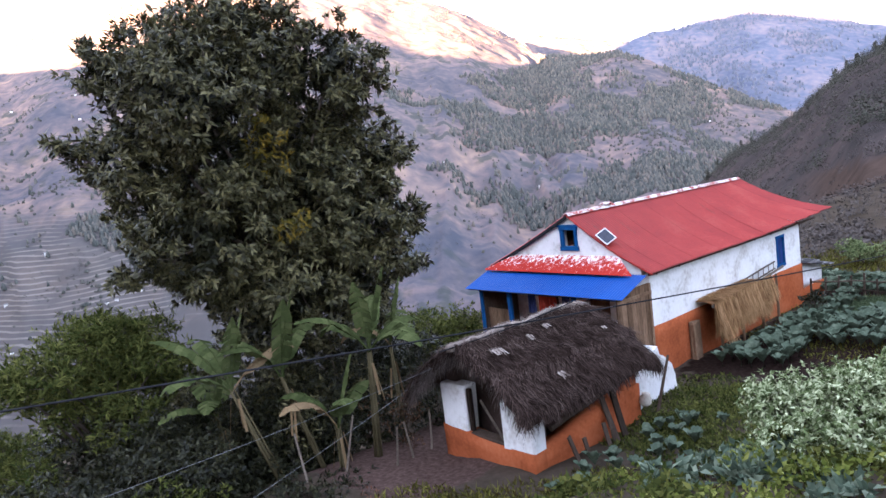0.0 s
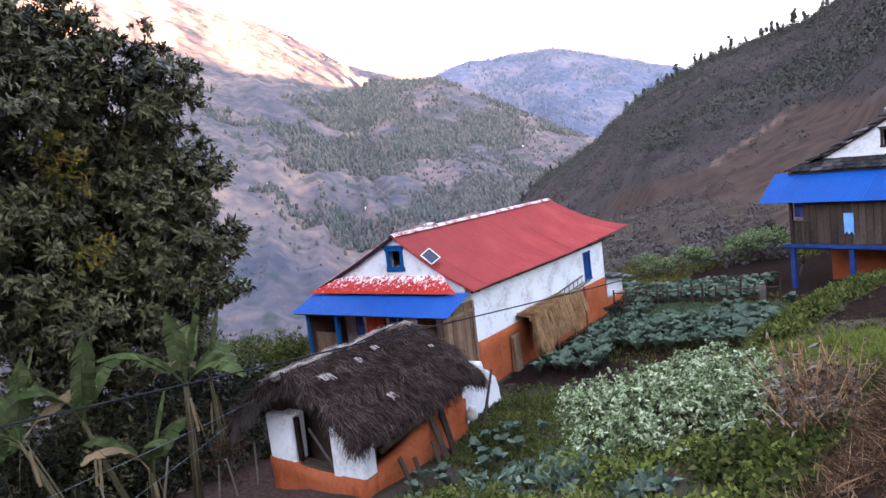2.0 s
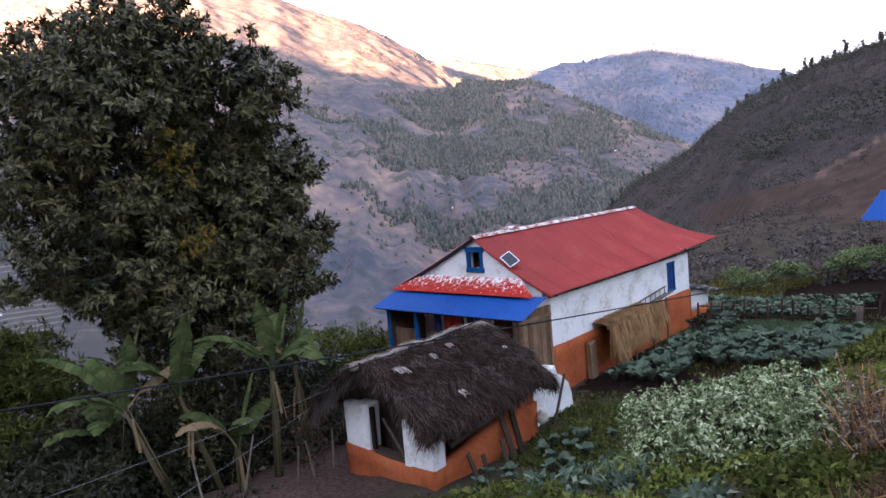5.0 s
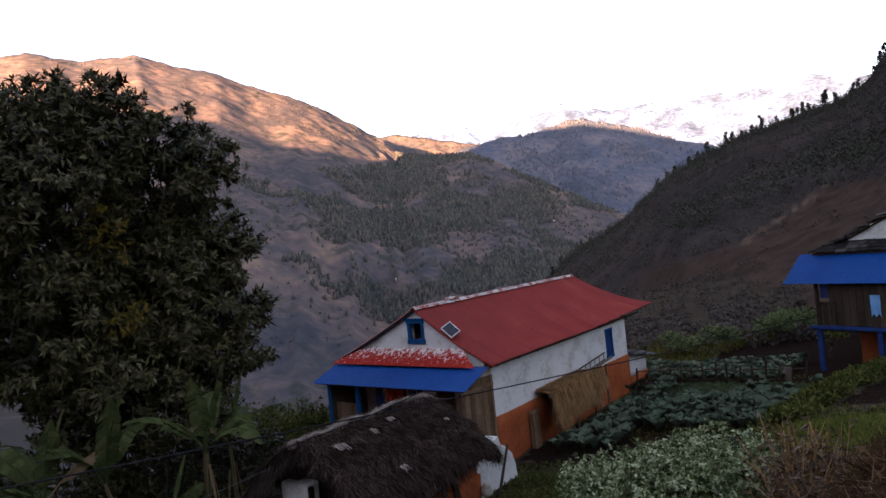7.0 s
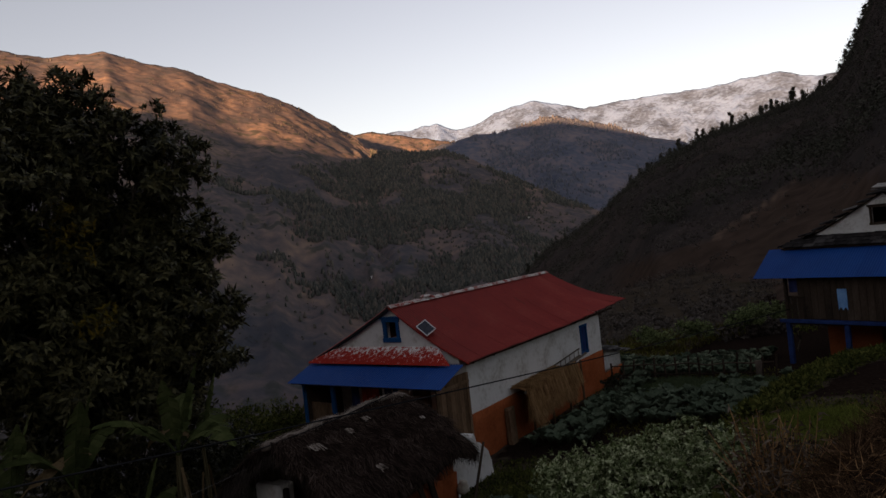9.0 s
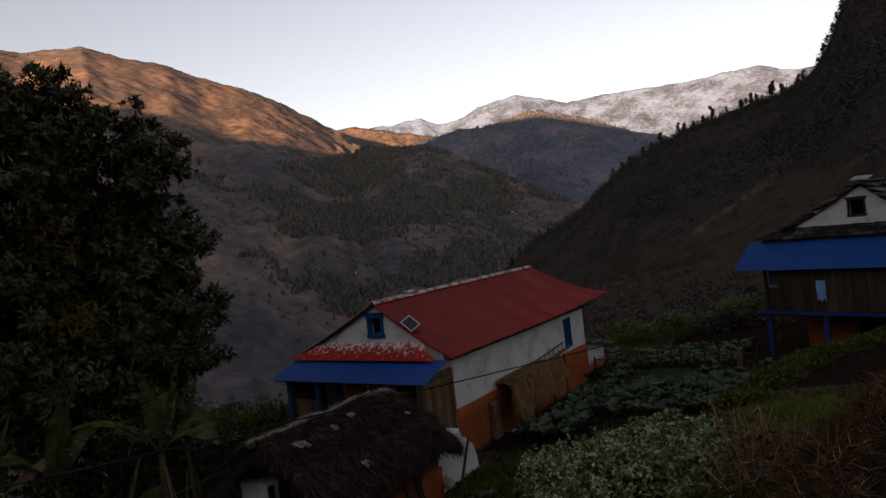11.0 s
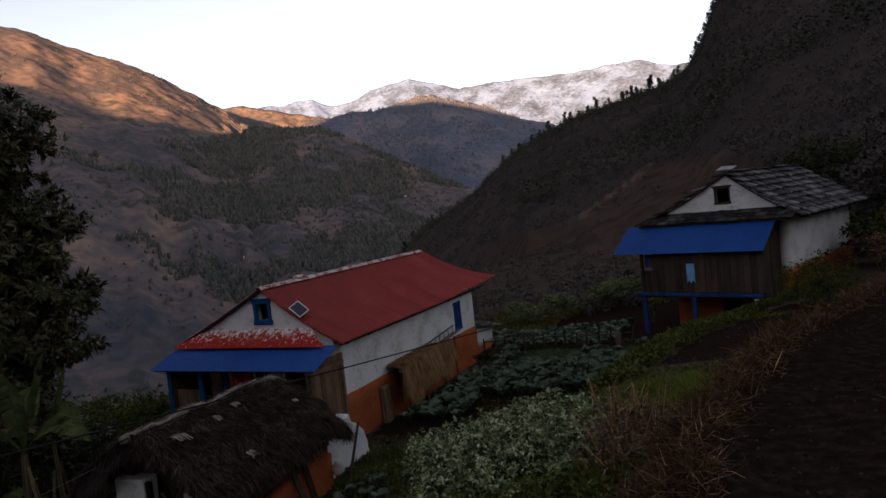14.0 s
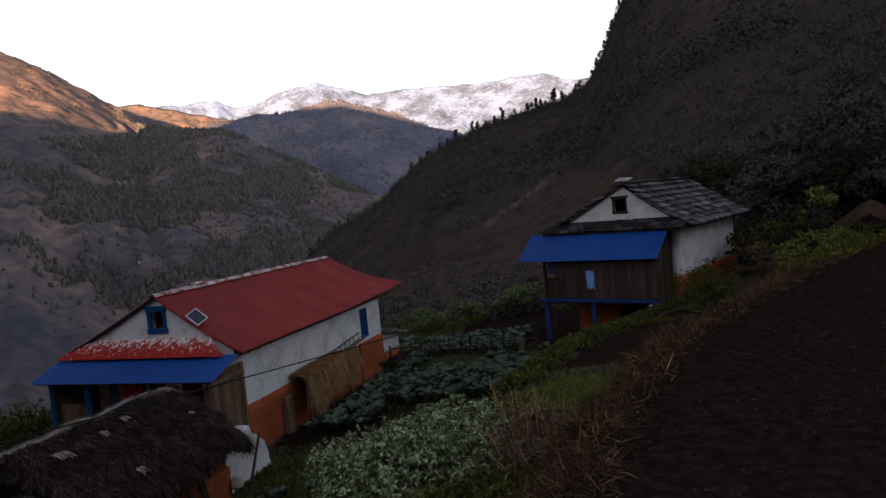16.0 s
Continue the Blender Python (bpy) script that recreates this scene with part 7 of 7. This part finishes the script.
woods("hillside_scrub", ROWS_RIGHT[:45], 7500, lambda azd, el, u, p: wooded(azd, el, p) * (0.3 if u < 0.1 else 1), 1.25, 34, 0.24, M_HILLTREE, "brown winter scrub on the near slope", 81)
woods("hillside_woods", ROWS_RIGHT[35:], 11000, lambda azd, el, u, p: wooded(azd, el, p), 2.1, 26, 0.28, M_HILLTREE, "brown scrub covering the slope", 84)
woods("hillside_evergreens", ROWS_RIGHT[20:], 4200, lambda azd, el, u, p: evergreen(azd, el, p), 3.4, 44, 0.19, M_HILLPINE, "dark evergreen trees on the upper slope", 89, tall=1.3)
woods("crest_trees", ROWS_RIGHT[90:106], 700, lambda azd, el, u, p: 1.0 if 22 < azd < 50 else 0.0, 4.2, 60, 0.17, M_HILLPINE, "dark trees crowding the hill's crest", 91, tall=1.3)
spires("far_woods", ROWS_LEFT, 24000, far_wood, 9.5, M_FARTREE, "distant patches of forest on the mountainside", 83)
spires("far_scrub", ROWS_LEFT, 7000, lambda azd, el, u, p: (0.05 + 0.95 * patch(p, 0.006, 8, 0.1, 0.4)) * (1.0 if el < 8 else 0.35) * (math.hypot(p[0], p[1]) > 900), 4.0, M_FARBUSH, "scattered bushes on the mountainside", 88, slim=0.55)
woods("field_groves", ROWS_LEFT[:70], 1500, lambda azd, el, u, p: (0.03 + 0.97 * patch(p, 0.009, 18, 0.15, 0.4)) * (math.hypot(p[0], p[1]) < 1100), 4.5, 26, 0.24, M_FARBUSH, "groves and bushes among the far terraces", 93)
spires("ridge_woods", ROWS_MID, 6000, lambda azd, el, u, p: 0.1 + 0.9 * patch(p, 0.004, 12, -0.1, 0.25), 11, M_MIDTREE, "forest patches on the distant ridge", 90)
spires("saddle_bushes", ROWS_SADDLE, 500, lambda azd, el, u, p: patch(p, 0.006, 14, -0.1, 0.3), 7, M_FARBUSH, "bushes along the low far ridge", 92, slim=0.5)


def skyline_trees():
    """Tall trees that stand clear of the slope's crest: a bare trunk and a tufted top."""
    rng, rnd = np.random.default_rng(95), random.Random(95)
    kinds = []
    for k in range(5):
        h = 5.5 + 0.8 * k
        lobes = [(float(rng.uniform(-0.9, 0.9)), float(rng.uniform(-0.9, 0.9)), h * float(rng.uniform(0.5 if k % 2 else 0.15, 0.95)), float(rng.uniform(0.45, 1.15))) for _ in range(6 + 3 * (k % 3))]
        c, o = crown_points(lobes, 60, rng, 0.2)
        crown = rosettes("crown", c, o, 6, 0.6, 0.2, M_HILLPINE, rng, 1.0, 0.2, 0.2, True)
        g = Geo().tube([(0, 0, -2), (0.15, 0.1, h * 0.5), (0, 0, h * 0.92)], [0.24, 0.18, 0.08], 6)
        for x, y, z, r in lobes:
            g.tube([(0.05, 0.05, z - 1.2), (x, y, z)], [0.08, 0.03], 4)
        kinds.append((g.mesh("trunk", M_BARK), crown))
    A = np.array(ROWS_RIGHT)
    top = A[104]
    az = np.degrees(np.arctan2(top[:, 0], top[:, 1]))
    spots = [(21.7, 1.5), (22.4, 1.0), (24.2, 0.8), (24.9, 0.6), (30.4, 0.9), (31.3, 0.8), (32.0, 1.0), (33.1, 0.9)] + [(rnd.gauss(c, 0.55), rnd.uniform(0.5, 1.2)) for c, k in ((34.2, 6), (36.3, 8), (38.9, 5), (40.8, 7), (43.2, 4), (44.8, 3)) for _ in range(k)] + [(45.8, 0.9), (46.2, 1.1), (46.5, 1.0), (46.9, 1.1), (47.1, 0.9), (47.5, 1.2), (47.9, 1.0), (48.3, 1.1)]
    for a, sc in spots:
        p = top[int(np.argmin(abs(az - a)))] - np.array([0, 0, rnd.uniform(0.8, 2.6)])
        h = thing("tree", pose(*p, rnd.uniform(-4, 4), rnd.uniform(-4, 4), rnd.uniform(0, 360)) @ Matrix.Scale(sc * (0.65 if a > 45.5 else 0.95), 4), "tall dark tree standing on the hill's skyline", "tree", "trees on the skyline")
        trunk, crown = rnd.choice(kinds)
        part("trunk", trunk, None, h)
        part("crown", crown, None, h, kind="stuff")


skyline_trees()


def ground_rows(az0, az1, r0, r1, na, nr):
    return [[(r * math.sin(radians(a)), r * math.cos(radians(a)), ground_z(r * math.sin(radians(a)), r * math.cos(radians(a)))) for a in np.linspace(az0, az1, na)] for r in np.linspace(r0, r1, nr)]


woods("terrace_scrub", ground_rows(14, 62, 37, 150, 60, 50), 3800, lambda azd, el, u, p: 0.25 + 0.75 * smooth01(0.5 + 1.8 * fbm(p[0], p[1], 0.05, 3, 2)) if math.hypot(p[0], p[1]) > 40 else 0.0, 1.1, 34, 0.24, M_HILLTREE, "brown scrub beyond the garden", 86)
woods("slope_scrub", ground_rows(-60, 16, 34, 260, 60, 60), 2600, lambda azd, el, u, p: 0.3 + 0.7 * smooth01(0.5 + 1.8 * fbm(p[0], p[1], 0.03, 3, 2)), 2.2, 12, 0.40, M_FARTREE, "scrub on the slope below the yard", 87)


def far_houses():
    A = np.array(ROWS_LEFT)
    az_k = np.degrees(np.arctan2(A[0, :, 0], A[0, :, 1]))
    rnd = random.Random(2)
    for azd, el, w in ((-30.0, -2.7, 12), (-26.4, 8.6, 11), (-33.4, -9.4, 9), (-26.8, -6.9, 10), (-26.0, -7.0, 9), (-33.1, -5.7, 10), (-26.4, 6.8, 12), (-30.5, 7.6, 12), (-24.3, -6.4, 9), (8.4, -2.8, 8), (-24.9, -6.2, 9), (22.0, 1.0, 10), (0.8, 0.4, 8)):
        k = int(np.argmin(abs(az_k - azd)))
        col = A[:, k]
        e = np.degrees(np.arctan2(col[:, 2], np.hypot(col[:, 0], col[:, 1])))
        i = int(np.argmax(e[:150] > el))
        p = col[i]
        w *= 0.45
        h = thing("cottage", pose(*p, 0, 0, rnd.uniform(-30, 30)), "tiny distant white cottage on the mountainside", "house", "cottages across the valley")
        part("wall", Geo().box(-w / 2, -w * 0.3, -4, w / 2, w * 0.3, w * 0.42), M_WHITE, h)
        part("roof", Geo().add([(-w * 0.56, -w * 0.4, w * 0.4), (w * 0.56, -w * 0.4, w * 0.4), (w * 0.56, w * 0.4, w * 0.4), (-w * 0.56, w * 0.4, w * 0.4), (-w * 0.56, 0, w * 0.72), (w * 0.56, 0, w * 0.72)],
                               [(0, 1, 5, 4), (2, 3, 4, 5), (1, 2, 5), (3, 0, 4), (3, 2, 1, 0)]), M_SLATE, h)


far_houses()
